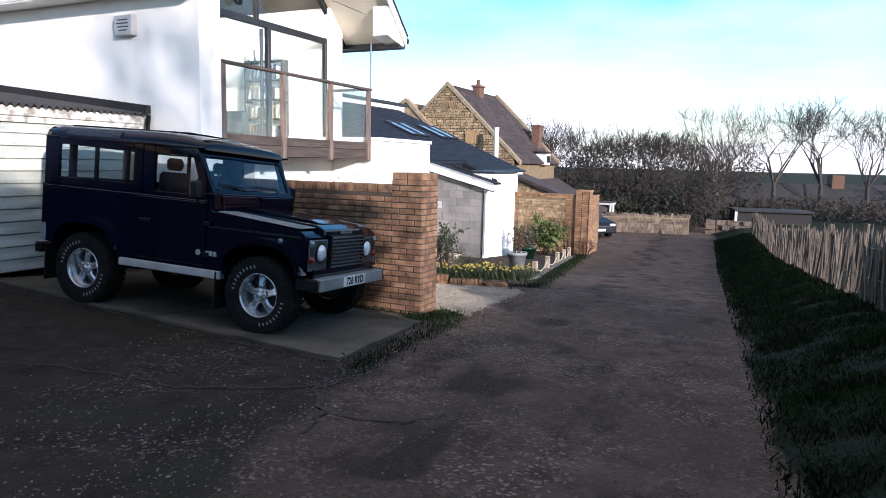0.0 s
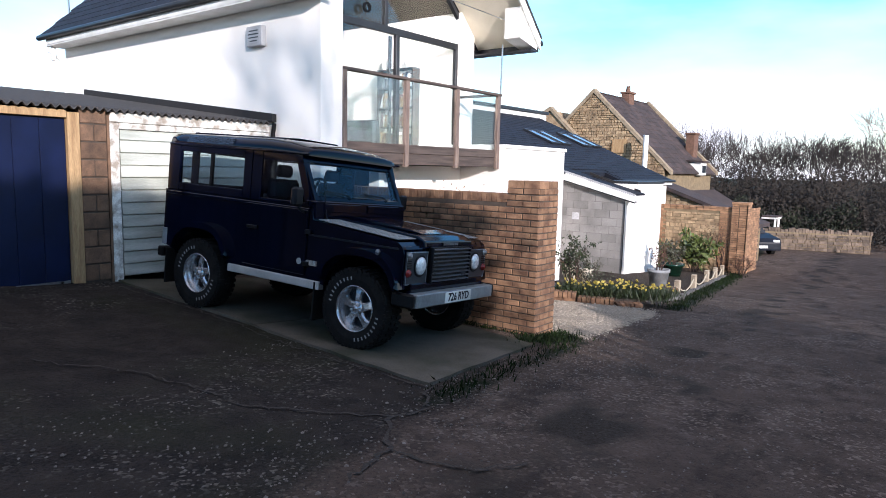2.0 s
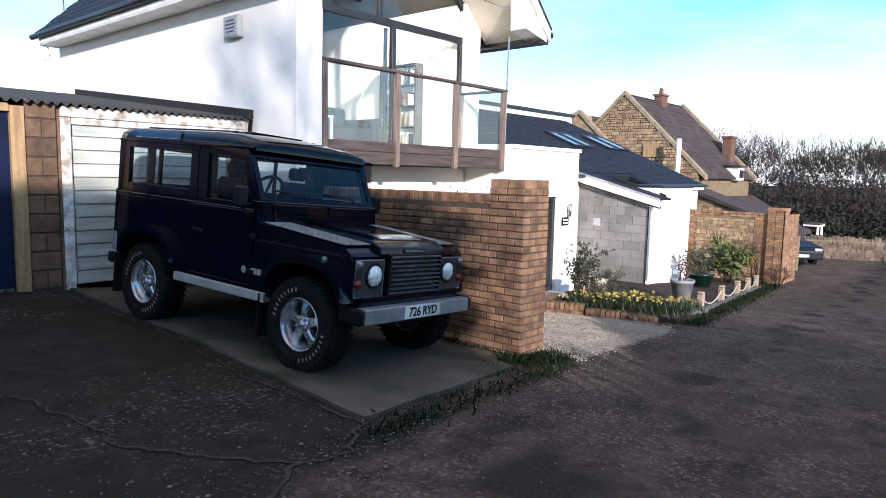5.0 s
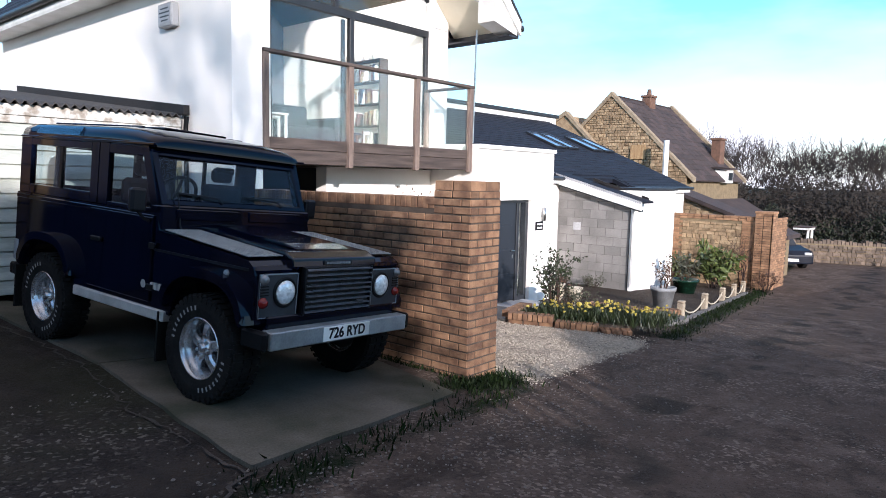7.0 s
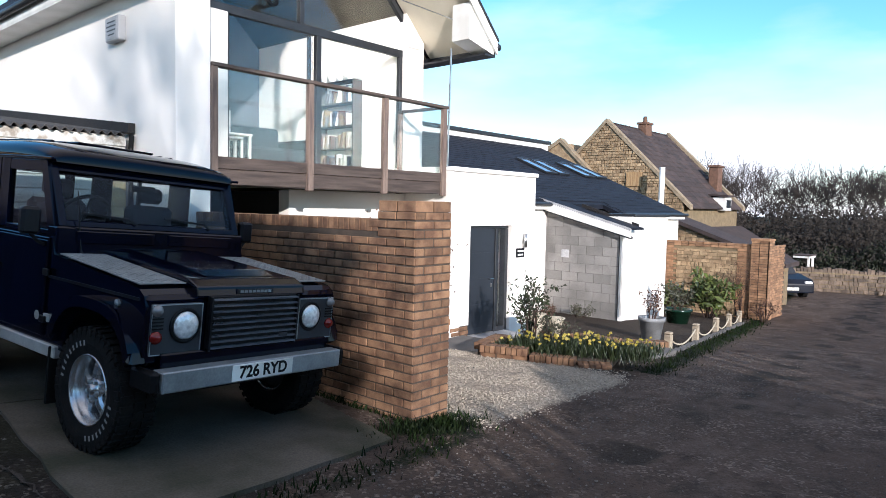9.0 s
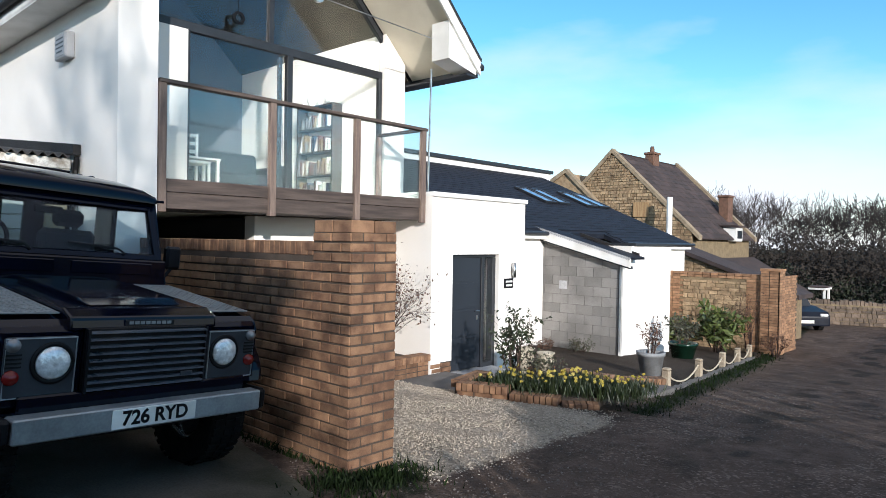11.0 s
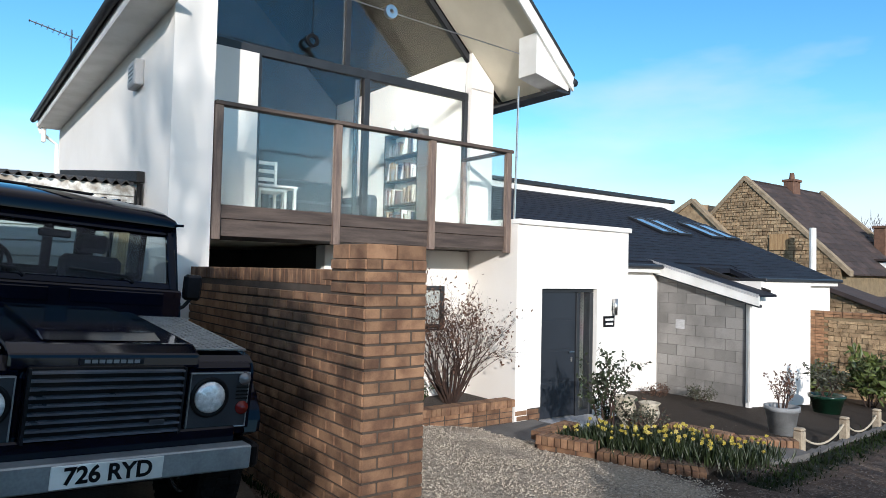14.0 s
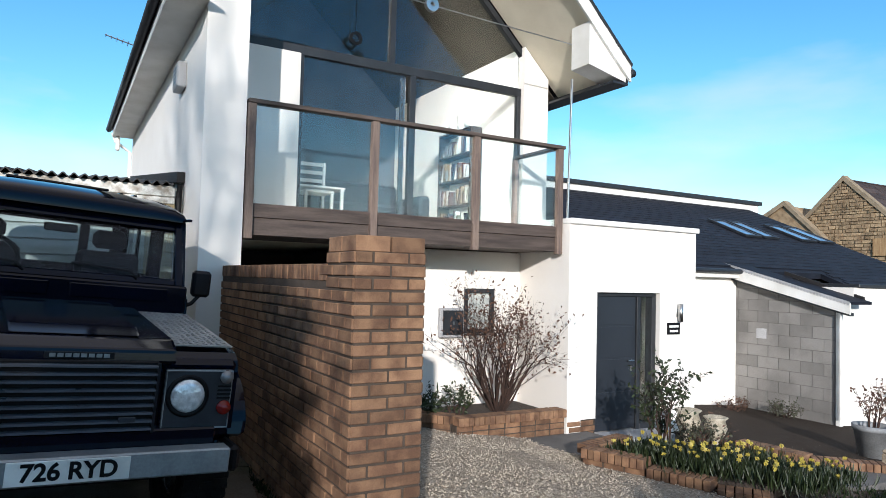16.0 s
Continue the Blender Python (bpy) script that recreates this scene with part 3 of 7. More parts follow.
def build_house():
    bm = bmesh.new()
    # side wall towards the forecourt, running out to the front as a wing wall, cut to the roof's slope
    prism(bm, [(HY0, -0.2), (HY0 + 0.42, -0.2), (HY0 + 0.42, roof_z(HY0 + 0.42) - 0.16), (HY0, roof_z(HY0) - 0.16)], HB, HX, YZ)
    setting(part("wall_south", bm, RENDER_WHITE), "white rendered side wall of the house, with soft tree shadows", "wall")
    bm = bmesh.new()
    prism(bm, [(HY1 - 0.45, 2.0), (HY1, 2.0), (HY1, roof_z(HY1) - 0.16), (HY1 - 0.45, roof_z(HY1 - 0.45) - 0.16)], HB, GLX + 0.12, YZ)
    prism(bm, [(HY0 + 0.42, -0.3), (HY1, -0.3), (HY1, roof_z(HY1) - 0.2), (RIDGE_Y, RIDGE_Z - 0.2), (HY0 + 0.42, roof_z(HY0 + 0.42) - 0.2)], HB, HB + 0.25, YZ)
    setting(part("wall_north", bm, RENDER_WHITE), "white rendered walls of the house", "wall")
    # wall below the balcony: open carport bay, then solid with a small window
    bm = bmesh.new()
    box(bm, -8.25, -8.0, 8.25, 9.72, -0.5, 2.02)
    box(bm, -8.25, -8.0, 10.22, 10.66, -0.5, 2.02)
    box(bm, -8.25, -8.0, 9.72, 10.22, -0.5, 0.88)
    box(bm, -8.25, -8.0, 9.72, 10.22, 1.50, 2.02)
    box(bm, -8.25, -8.0, 6.44, 8.25, -0.5, 0.30)
    setting(part("wall_lower_front", bm, RENDER_WHITE), "white rendered ground-floor wall under the balcony", "wall")
    # bay lining is black to stand for the shade under the balcony
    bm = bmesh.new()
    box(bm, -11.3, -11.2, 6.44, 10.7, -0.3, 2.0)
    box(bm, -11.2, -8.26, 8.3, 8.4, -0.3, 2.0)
    setting(part("wall_bay", bm, TAR_FELT), "inner wall of the bay, blackened for the shade under the balcony", "wall")
    setting(boxpart("floor", (-15.0, -8.1, 6.45, 10.75, 2.05, 2.34), CREAM), "first-floor slab of the house", "floor")
    # panel of wall left of the sliding doors
    setting(boxpart("wall_panel", (GLX - 0.10, GLX + 0.10, 6.445, 7.34, 2.345, 4.40), RENDER_WHITE), "white rendered wall panel beside the glazed doors", "wall")
    # roof: two slopes with thickness, running forward over the balcony
    for side, name in ((-1, "roof_south"), (1, "roof_north")):
        bm = bmesh.new()
        y1 = RIDGE_Y + side * 2.96
        s = side
        prism(bm, [(RIDGE_Y, RIDGE_Z), (y1, roof_z(y1)), (y1, roof_z(y1) - 0.10), (RIDGE_Y, RIDGE_Z - 0.14)], HB - 0.2, -6.72, YZ)
        roof = setting(part(name, bm, SLATE), "blue-grey slate roof slope of the house", "roof")
        rows = bmesh.new()
        k = 18
        for i in range(k):
            ya = RIDGE_Y + side * 2.98 * (k - i) / k
            yb = RIDGE_Y + side * 2.98 * (k - i - 1) / k
            x = HB - 0.2 + (0.15 if i % 2 else 0)
            while x < -6.75:
                xe = min(x + 0.295, -6.70)
                prism(rows, [(ya, roof_z(ya) + 0.022), (ya, roof_z(ya) + 0.008), (yb, roof_z(yb) + 0.002), (yb, roof_z(yb) + 0.012)], x, xe, YZ)
                x += 0.3
        tagged(part("slates", rows, SLATE, roof), kind="stuff")
        # underside lining
        bm = bmesh.new()
        ya = RIDGE_Y + side * 2.92
        prism(bm, [(RIDGE_Y, RIDGE_Z - 0.15), (ya, roof_z(ya) - 0.115), (ya, roof_z(ya) - 0.135), (RIDGE_Y, RIDGE_Z - 0.17)], GLX + 0.05, -6.74, YZ)
        part("lining", bm, CREAM, roof, "cream boarded underside")
        # inside the glass the lining is coloured darker for the dim room
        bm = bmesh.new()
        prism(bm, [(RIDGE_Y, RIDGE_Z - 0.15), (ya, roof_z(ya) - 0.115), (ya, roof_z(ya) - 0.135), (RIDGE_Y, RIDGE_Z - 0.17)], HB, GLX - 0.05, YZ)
        part("inner_lining", bm, DIM_CEIL, roof, "boarded ceiling, darkened for the dim room")
        # barge board
        bm = bmesh.new()
        yb = RIDGE_Y + side * 2.95
        prism(bm, [(RIDGE_Y, RIDGE_Z + 0.01), (yb, roof_z(yb) + 0.01), (yb, roof_z(yb) - 0.20), (RIDGE_Y, RIDGE_Z - 0.25)], -6.735, -6.70, YZ)
        part("barge_board", bm, WHITE_PAINT, roof, "white barge board")
        bm = bmesh.new()
        prism(bm, [(RIDGE_Y, RIDGE_Z + 0.05), (yb, roof_z(yb) + 0.05), (yb, roof_z(yb) + 0.012), (RIDGE_Y, RIDGE_Z + 0.012)], -6.74, -6.675, YZ)
        part("verge_trim", bm, ANTHRACITE, roof, "dark verge trim")
        # eaves gutter with soffit board
        ye = RIDGE_Y + side * 2.99
        bm = bmesh.new()
        tube(bm, [(HB - 0.2, ye, roof_z(ye) - 0.03), (-6.70, ye, roof_z(ye) - 0.03)], 0.055, 10)
        part("gutter", bm, ANTHRACITE, roof, "dark half-round gutter", True)
        bm = bmesh.new()
        yw = HY0 if side < 0 else HY1
        box(bm, HB, -6.74, min(ye - side * 0.06, yw), max(ye - side * 0.06, yw), EAVE_Z - 0.22, EAVE_Z - 0.19)
        box(bm, HB, -6.74, min(ye - side * 0.06, ye - side * 0.09), max(ye - side * 0.06, ye - side * 0.09), EAVE_Z - 0.20, EAVE_Z - 0.04)
        part("soffit", bm, WHITE_PAINT if side < 0 else ANTHRACITE, roof, "white soffit and fascia board" if side < 0 else "dark soffit board")
    # boxed eaves end at the front corner
    bm = bmesh.new()
    prism(bm, [(10.80, 4.52), (11.46, 4.38), (11.48, 4.60), (10.80, 5.10)], -7.10, -6.745, YZ)
    setting(part("eaves_box", bm, WHITE_PAINT), "white boxed eaves end", "eaves")
    setting(boxpart("downpipe_swan_neck", (-15.15, -15.05, 5.70, 5.78, 4.05, 4.42), WHITE_PAINT, bev=0.02), "white rainwater pipe at the eaves", "pipe")
    bm = bmesh.new()
    tube(bm, [(-15.2, 5.64, 4.42), (-15.2, 5.70, 4.25), (-15.2, 5.98, 4.05), (-15.2, 5.99, 2.4)], 0.035, 8)
    setting(part("downpipe", bm, WHITE_PAINT), "white downpipe", "pipe")

    # glazing: frames and panes
    win = setting(thing("window_1", "", ""), "glazed gable with dark frames over sliding glass doors", "window")
    def bar(name, y0, y1, z0, z1, x0=GLX - 0.04, x1=GLX + 0.045, label="dark aluminium frame"):
        boxpart(name, (x0, x1, y0, y1, z0, z1), ANTHRACITE, win, label, bev=0.004)
    bar("transom", 6.45, 10.77, 4.40, 4.52)
    bar("sill_bar", 7.34, 10.77, 2.345, 2.41)
    bar("jamb", 7.345, 7.40, 2.41, 4.40)
    bar("jamb", 10.70, 10.765, 2.41, 4.40)
    bar("mullion", 8.90, 8.99, 2.41, 4.40)
    bar("slider_stile", 8.80, 8.86, 2.43, 4.38, GLX - 0.09, GLX - 0.045)
    bar("upper_mullion", 8.58, 8.66, 4.52, RIDGE_Z - 0.30)
    for side in (-1, 1):
        ya = 6.45 if side < 0 else 10.77
        bm = bmesh.new()
        prism(bm, [(ya, roof_z(ya) - 0.18), (RIDGE_Y, RIDGE_Z - 0.19), (RIDGE_Y, RIDGE_Z - 0.30), (ya, roof_z(ya) - 0.29)], GLX - 0.04, GLX + 0.045, YZ)
        part("raking_bar", bm, ANTHRACITE, win, "dark sloping frame")
    panes = ((7.40, 8.85, 2.41, 4.40), (8.99, 10.70, 2.41, 4.40))
    for y0, y1, z0, z1 in panes:
        p = boxpart("pane", (GLX - 0.012, GLX + 0.004, y0, y1, z0, z1), PANE, win, "clear glass pane")
        p.visible_shadow = False
    for ya, yb in ((6.50, 8.58), (8.66, 10.74)):
        bm = bmesh.new()
        prism(bm, [(ya, 4.52), (yb, 4.52), (yb, roof_z(yb) - 0.29), (ya, max(4.53, roof_z(ya) - 0.29))], GLX - 0.012, GLX + 0.004, YZ)
        p = part("pane", bm, PANE, win, "clear glass pane")
        p.visible_shadow = False
    # small ground-floor window
    w2 = setting(thing("window_2", "", ""), "small frosted window in a dark frame", "window")
    for nm, d in (("frame_top", (9.72, 10.22, 1.44, 1.50)), ("frame_bottom", (9.72, 10.22, 0.88, 0.94)), ("frame_side", (9.72, 9.78, 0.94, 1.44)), ("frame_side", (10.16, 10.22, 0.94, 1.44))):
        boxpart(nm, (-8.06, -7.985, *d), ANTHRACITE, w2, bev=0.004)
    boxpart("pane", (-8.05, -8.03, 9.78, 10.16, 0.94, 1.44), FROSTED, w2, "pale frosted pane")
    boxpart("window_sill", (-8.02, -7.94, 9.70, 10.24, 0.855, 0.876), ANTHRACITE, w2, bev=0.004)


build_house()


def build_balcony():
    b = thing("balcony", "dark weathered timber balcony with clear glass panels and square posts", "balcony", kind="structure")
    x = -7.07
    boxpart("fascia", (x - 0.05, x, 6.47, 10.62, 2.03, 2.21), DECK_WOOD, b, bev=0.004)
    boxpart("fascia", (x - 0.045, x + 0.012, 6.47, 10.62, 2.215, 2.36), DECK_WOOD, b, bev=0.004)
    boxpart("fascia", (-8.0, x - 0.055, 10.57, 10.62, 2.03, 2.36), DECK_WOOD, b, bev=0.004)
    boxpart("underside", (-8.25, x - 0.055, 6.445, 10.565, 2.035, 2.06), DECK_WOOD, b)
    n = 8
    for i in range(n):
        xa = -8.12 + (1.0) * i / n
        boxpart("deck_board", (xa, xa + 0.12, 6.47, 10.56, 2.33, 2.358), DECK_WOOD, b, bev=0.004)
    for y in (6.50, 7.90, 9.27, 10.59):
        boxpart("post", (x - 0.03, x + 0.05, y - 0.045, y + 0.045, 1.99, 3.40), POST_WOOD, b, bev=0.006)
    boxpart("handrail", (x - 0.06, x + 0.06, 6.46, 10.66, 3.40, 3.445), DECK_WOOD, b, bev=0.006)
    boxpart("handrail", (-8.1, x - 0.062, 10.55, 10.64, 3.40, 3.445), DECK_WOOD, b, bev=0.006)
    boxpart("post", (-8.1, -8.02, 10.55, 10.63, 2.0, 3.395), POST_WOOD, b, bev=0.006)
    for ya, yb in ((6.55, 7.85), (7.95, 9.22), (9.32, 10.54)):
        p = boxpart("glass_panel", (x - 0.012, x - 0.002, ya, yb, 2.365, 3.398), PANE, b, "clear glass panel")
        p.visible_shadow = False
    p = boxpart("glass_panel", (-8.0, x - 0.05, 10.586, 10.596, 2.365, 3.398), PANE, b, "clear glass panel")
    p.visible_shadow = False
    bm = bmesh.new()
    tube(bm, [(-7.20, 10.86, 2.50), (-7.20, 10.90, 4.44)], 0.016, 8)
    setting(part("tie_rod", bm, STEEL, None), "thin steel tie rod from eaves to porch roof", "rod")
    # tie across the gable with its ring and pulley
    bm = bmesh.new()
    tube(bm, [(-7.1, 6.45, 4.98), (-7.1, 10.9, 4.88)], 0.008, 6)
    tie = setting(part("gable_tie", bm, STEEL), "steel tie wire across the open gable with a round boss", "wire")
    bm = bmesh.new()
    lathe(bm, [(0.03, -0.03), (0.085, -0.03), (0.085, 0.03), (0.03, 0.03)], 20, pose(-7.09, 8.6, 4.93, 0, 90, 0), close=True)
    part("boss", bm, STEEL, tie, "round steel boss")
    hang = thing("hanging_ring", "dark metal ring hanging on a thin cord in the gable window", "ornament", pose(-8.14, 8.05, 4.72))
    bm = bmesh.new()
    lathe(bm, [(0.05, -0.02), (0.09, -0.02), (0.09, 0.02), (0.05, 0.02)], 20, pose(0, 0, 0, 0, 90, 0), close=True)
    part("ring", bm, BLACK, hang)
    bm = bmesh.new()
    tube(bm, [(0, 0, 0.09), (0, 0, 1.8)], 0.006, 6)
    part("cord", bm, BLACK, hang)


build_balcony()


# ---- porch, long slate roof, lean-to of blocks ----
def main_roof(x):
    return 1.95 + 0.42 * (-9.0 - x)


def build_porch():
    bm = bmesh.new()
    box(bm, -9.2, -6.91, 10.665, 10.9, -0.5, 2.40)
    box(bm, -7.16, -6.91, 10.9, 11.16, -0.19, 2.40)
    box(bm, -7.16, -6.91, 12.36, 13.10, -0.5, 2.40)
    box(bm, -7.16, -6.91, 11.16, 12.36, 1.50, 2.40)
    box(bm, -9.2, -7.16, 12.86, 13.10, -0.5, 2.40)
    setting(part("wall_porch", bm, RENDER_WHITE), "white rendered porch wall", "wall")
    plinth = setting(boxpart("porch_plinth", (-7.0, -6.915, 10.67, 11.15, -0.60, -0.20), MORTAR), "brick plinth at the foot of the porch", "plinth")
    for c in range(5):
        for j in range(2):
            lay("brick", STRETCHER, plinth, pose(-6.91, 10.78 + 0.225 * j + (0.03 if c % 2 else 0), -0.235 - 0.0745 * c, 0, 0, 90), 0.002)
    setting(boxpart("porch_roof", (-9.2, -6.87, 10.66, 13.14, 2.40, 2.475), WHITE_PAINT, bev=0.01), "flat white porch roof edge", "roof")
    setting(boxpart("ceiling", (-9.1, -7.17, 10.91, 12.85, 2.2, 2.38), WHITE_PAINT), "white porch ceiling", "ceiling")
    setting(boxpart("wall_hall", (-9.15, -9.05, 10.91, 12.85, -0.5, 2.2), RENDER_WHITE), "white hall wall behind the door", "wall")
    # front door with side light
    d = setting(boxpart("door_3", (-7.06, -7.01, 11.22, 11.98, -0.40, 1.44), DOOR_GREY, bev=0.004), "slate-grey front door with a glazed side light", "front door")
    for z in (-0.30, 0.15, 0.60, 1.05):
        boxpart("panel_line", (-7.012, -7.006, 11.26, 11.94, z, z + 0.42), DOOR_GREY, d, bev=0.002)
    bm = bmesh.new()
    tube(bm, [(-7.0, 11.90, 0.55), (-6.955, 11.90, 0.55), (-6.955, 11.80, 0.55)], 0.011, 8)
    part("door_handle", bm, STEEL, d, "steel lever handle")
    boxpart("lock", (-7.01, -6.995, 11.885, 11.915, 0.40, 0.47), STEEL, d, "steel lock plate", bev=0.003)
    f = setting(boxpart("door_frame_3", (-7.12, -6.985, 11.16, 11.215, -0.44, 1.50), ANTHRACITE, bev=0.004), "dark front door frame", "door frame")
    boxpart("head", (-7.12, -6.985, 11.22, 12.36, 1.445, 1.50), ANTHRACITE, f, bev=0.004)
    boxpart("mullion", (-7.12, -6.985, 11.985, 12.06, -0.44, 1.44), ANTHRACITE, f, bev=0.004)
    boxpart("jamb", (-7.12, -6.985, 12.28, 12.36, -0.44, 1.44), ANTHRACITE, f, bev=0.004)
    boxpart("rail", (-7.12, -6.985, 12.06, 12.28, -0.44, -0.34), ANTHRACITE, f, bev=0.004)
    p = boxpart("side_light", (-7.06, -7.05, 12.06, 12.28, -0.34, 1.44), PANE, f, "narrow glass side light")
    p.visible_shadow = False
    setting(boxpart("doorstep", (-7.15, -6.55, 11.15, 12.30, -0.62, -0.42), LEAD, bev=0.012), "grey stone doorstep", "step")
    # wall lamp and house sign
    lamp = thing("wall_lamp", "slim steel wall lamp beside the front door", "lamp", pose(-6.91, 12.72, 1.22))
    boxpart("back_plate", (0.0, 0.015, -0.04, 0.04, -0.06, 0.06), STEEL, lamp, bev=0.004)
    bm = bmesh.new()
    tube(bm, [(0.06, 0, -0.13), (0.06, 0, 0.13)], 0.036, 12)
    part("cylinder", bm, STEEL, lamp, "", True)
    boxpart("bracket", (0.01, 0.06, -0.012, 0.012, -0.012, 0.012), STEEL, lamp)
    sign = thing("house_sign", "small dark house name sign with two lines of pale writing", "sign", pose(-6.91, 12.63, 0.99))
    boxpart("board", (0.0, 0.018, -0.13, 0.13, -0.085, 0.085), BLACK, sign, bev=0.004)
    for z, w in ((0.032, 0.095), (-0.035, 0.085)):
        boxpart("lettering", (0.018, 0.021, -w, w, z - 0.016, z + 0.016), WHITE_PAINT, sign, "bar of pale lettering")
    # meter box and alarm box
    mb = thing("meter_box", "grey utility box with a keyhole on the white wall", "meter box", pose(-8.0, 9.50, 1.03))
    boxpart("case", (0.0, 0.07, -0.19, 0.19, -0.20, 0.20), LEAD, mb, bev=0.01)
    boxpart("door", (0.071, 0.082, -0.15, 0.17, -0.16, 0.17), ANTHRACITE, mb, "dark grey door", bev=0.004)
    boxpart("keyhole", (0.083, 0.088, 0.0, 0.03, -0.02, 0.02), STEEL, mb)
    al = thing("alarm_box", "grey box with dark bars of writing on the white side wall", "alarm box", pose(-8.43, 6.02, 3.92))
    boxpart("case", (-0.19, 0.19, -0.10, 0.0, -0.15, 0.15), LEAD, al, bev=0.012)
    boxpart("label_panel", (-0.16, 0.16, -0.106, -0.101, -0.12, 0.12), LEAD, al, "grey face")
    for i, w in enumerate((0.11, 0.13, 0.12, 0.09)):
        boxpart("lettering", (-w, w, -0.109, -0.107, 0.068 - i * 0.05, 0.086 - i * 0.05), DOOR_GREY, al, "bar of dark lettering")


build_porch()


def build_long_house():
    # recessed wall between porch and lean-to, and the wall beyond
    bm = bmesh.new()
    box(bm, -9.45, -9.2, 13.10, 17.1, -1.2, 1.90)
    box(bm, -8.85, -8.6, 19.8, 24.2, -1.6, 1.70)
    prism(bm, [(-8.85, -1.6), (-8.62, -1.6), (-8.62, 1.70), (-14.3, 4.0), (-14.3, -1.6)], -24.2, -23.95, XZ)
    box(bm, -14.5, -14.3, 11.3, 24.2, -1.0, 3.9)
    setting(part("wall_long_house", bm, RENDER_WHITE), "white rendered walls of the long low wing", "wall")
    # big slate plane
    bm = bmesh.new()
    prism(bm, [(-8.45, main_roof(-8.45)), (-14.2, main_roof(-14.2)), (-14.2, main_roof(-14.2) - 0.12), (-8.45, main_roof(-8.45) - 0.12)], -24.35, -19.8, XZ)
    prism(bm, [(-9.03, main_roof(-9.03)), (-14.2, main_roof(-14.2)), (-14.2, main_roof(-14.2) - 0.12), (-9.03, main_roof(-9.03) - 0.12)], -19.8, -11.3, XZ)
    roof = setting(part("roof_long", bm, SLATE), "blue-grey slate roof with four slim roof lights", "roof")
    rows = bmesh.new()
    k = 30
    for i in range(k):
        xa = -8.42 - (5.78) * i / k
        xb = xa - 5.78 / k - 0.01
        y = 11.3 + (0.16 if i % 2 else 0)
        while y < 24.3:
            if not (xa > -9.02 and y < 19.8):
                ye = min(y + 0.315, 24.36)
                za, zb = main_roof(xa), main_roof(xb)
                prism(rows, [(xa, za + 0.024), (xa, za + 0.010), (xb, zb + 0.002), (xb, zb + 0.014)], -ye, -y, XZ)
            y += 0.32
    tagged(part("slates", rows, SLATE, roof), kind="stuff")
    bm = bmesh.new()
    box(bm, -8.47, -8.43, 19.8, 24.3, 1.56, 1.70)
    box(bm, -9.05, -9.01, 13.14, 17.0, 1.80, 1.93)
    box(bm, -9.2, -9.05, 13.14, 17.0, 1.80, 1.82)
    box(bm, -8.6, -8.47, 19.8, 24.3, 1.56, 1.58)
    part("fascia", bm, WHITE_PAINT, roof, "white fascia board")
    bm = bmesh.new()
    tube(bm, [(-8.38, 19.9, 1.70), (-8.38, 24.4, 1.70)], 0.05, 8)
    tube(bm, [(-8.96, 13.14, 1.93), (-8.96, 17.0, 1.93)], 0.05, 8)
    part("gutter", bm, ANTHRACITE, roof, "dark gutter")
    # clerestory upstand along the top, white with a dark cap
    boxpart("upstand", (-14.5, -14.2, 11.3, 24.9, 3.95, 4.32), WHITE_PAINT, roof, "white upstand along the roof's top", bev=0.01)
    boxpart("upstand_cap", (-14.55, -14.12, 11.3, 25.0, 4.32, 4.44), ANTHRACITE, roof, "dark cap", bev=0.01)
    # roof lights
    for ya, yb in ((20.15, 20.80), (20.92, 21.55), (22.55, 23.25), (23.38, 24.10)):
        m = Matrix.Translation((-12.40, ya, main_roof(-12.40) + 0.03)) @ Matrix.Rotation(math.atan(0.42), 4, 'Y')
        rl = thing("roof_light", "slim dark-framed roof light in the slate roof", "roof light", m, group="roof lights in the slate roof")
        w = yb - ya
        for d in ((0, 1.30, 0, 0.07), (0, 1.30, w - 0.07, w), (0, 0.07, 0.07, w - 0.07), (1.23, 1.30, 0.07, w - 0.07)):
            boxpart("frame", (d[0], d[1], d[2], d[3], 0.0, 0.06), ANTHRACITE, rl, bev=0.006)
        boxpart("pane", (0.07, 1.23, 0.07, w - 0.07, 0.02, 0.035), SKYGLASS, rl, "pane coloured blue for the reflected sky")
    # lean-to: block side wall under a white verge, roof going on down
    LX0, LX1, LY0, LY1 = -9.45, -7.12, 17.1, 19.8
    def lt(x):
        return 1.38 + 0.235 * (-7.12 - x)
    bm = bmesh.new()
    prism(bm, [(LX0, -1.3), (LX1 + 0.0, -1.3), (LX1, lt(LX1)), (LX0, lt(LX0))], -LY0 - 0.2, -LY0 - 0.008, XZ)
    wall = setting(part("wall_block", bm, BLOCK_MORTAR), "side wall of bare grey concrete blocks with a sloping top", "wall")
    course = 0
    z = -1.1
    while z < 1.95:
        x = LX1 - (0.225 if course % 2 else 0.0)
        if course % 2:
            pieces = [(LX1 - 0.225 + 0.005, LX1)]
        else:
            pieces = []
        while x > LX0 + 0.02:
            pieces.append((max(x - 0.44, LX0), x))
            x -= 0.45
        for xa, xb in pieces:
            ta, tb = min(z + 0.215, lt(xa)), min(z + 0.215, lt(xb))
            if tb - z < 0.04:
                continue
            bm = bmesh.new()
            o = random.uniform(-0.003, 0.003)
            prism(bm, [(xa, z), (xb - 0.004, z), (xb - 0.004, tb), (xa, ta)], -LY0 - 0.06, -LY0 + o, XZ)
            part("concrete_block", bm, BLOCK, wall)
        z += 0.225
        course += 1
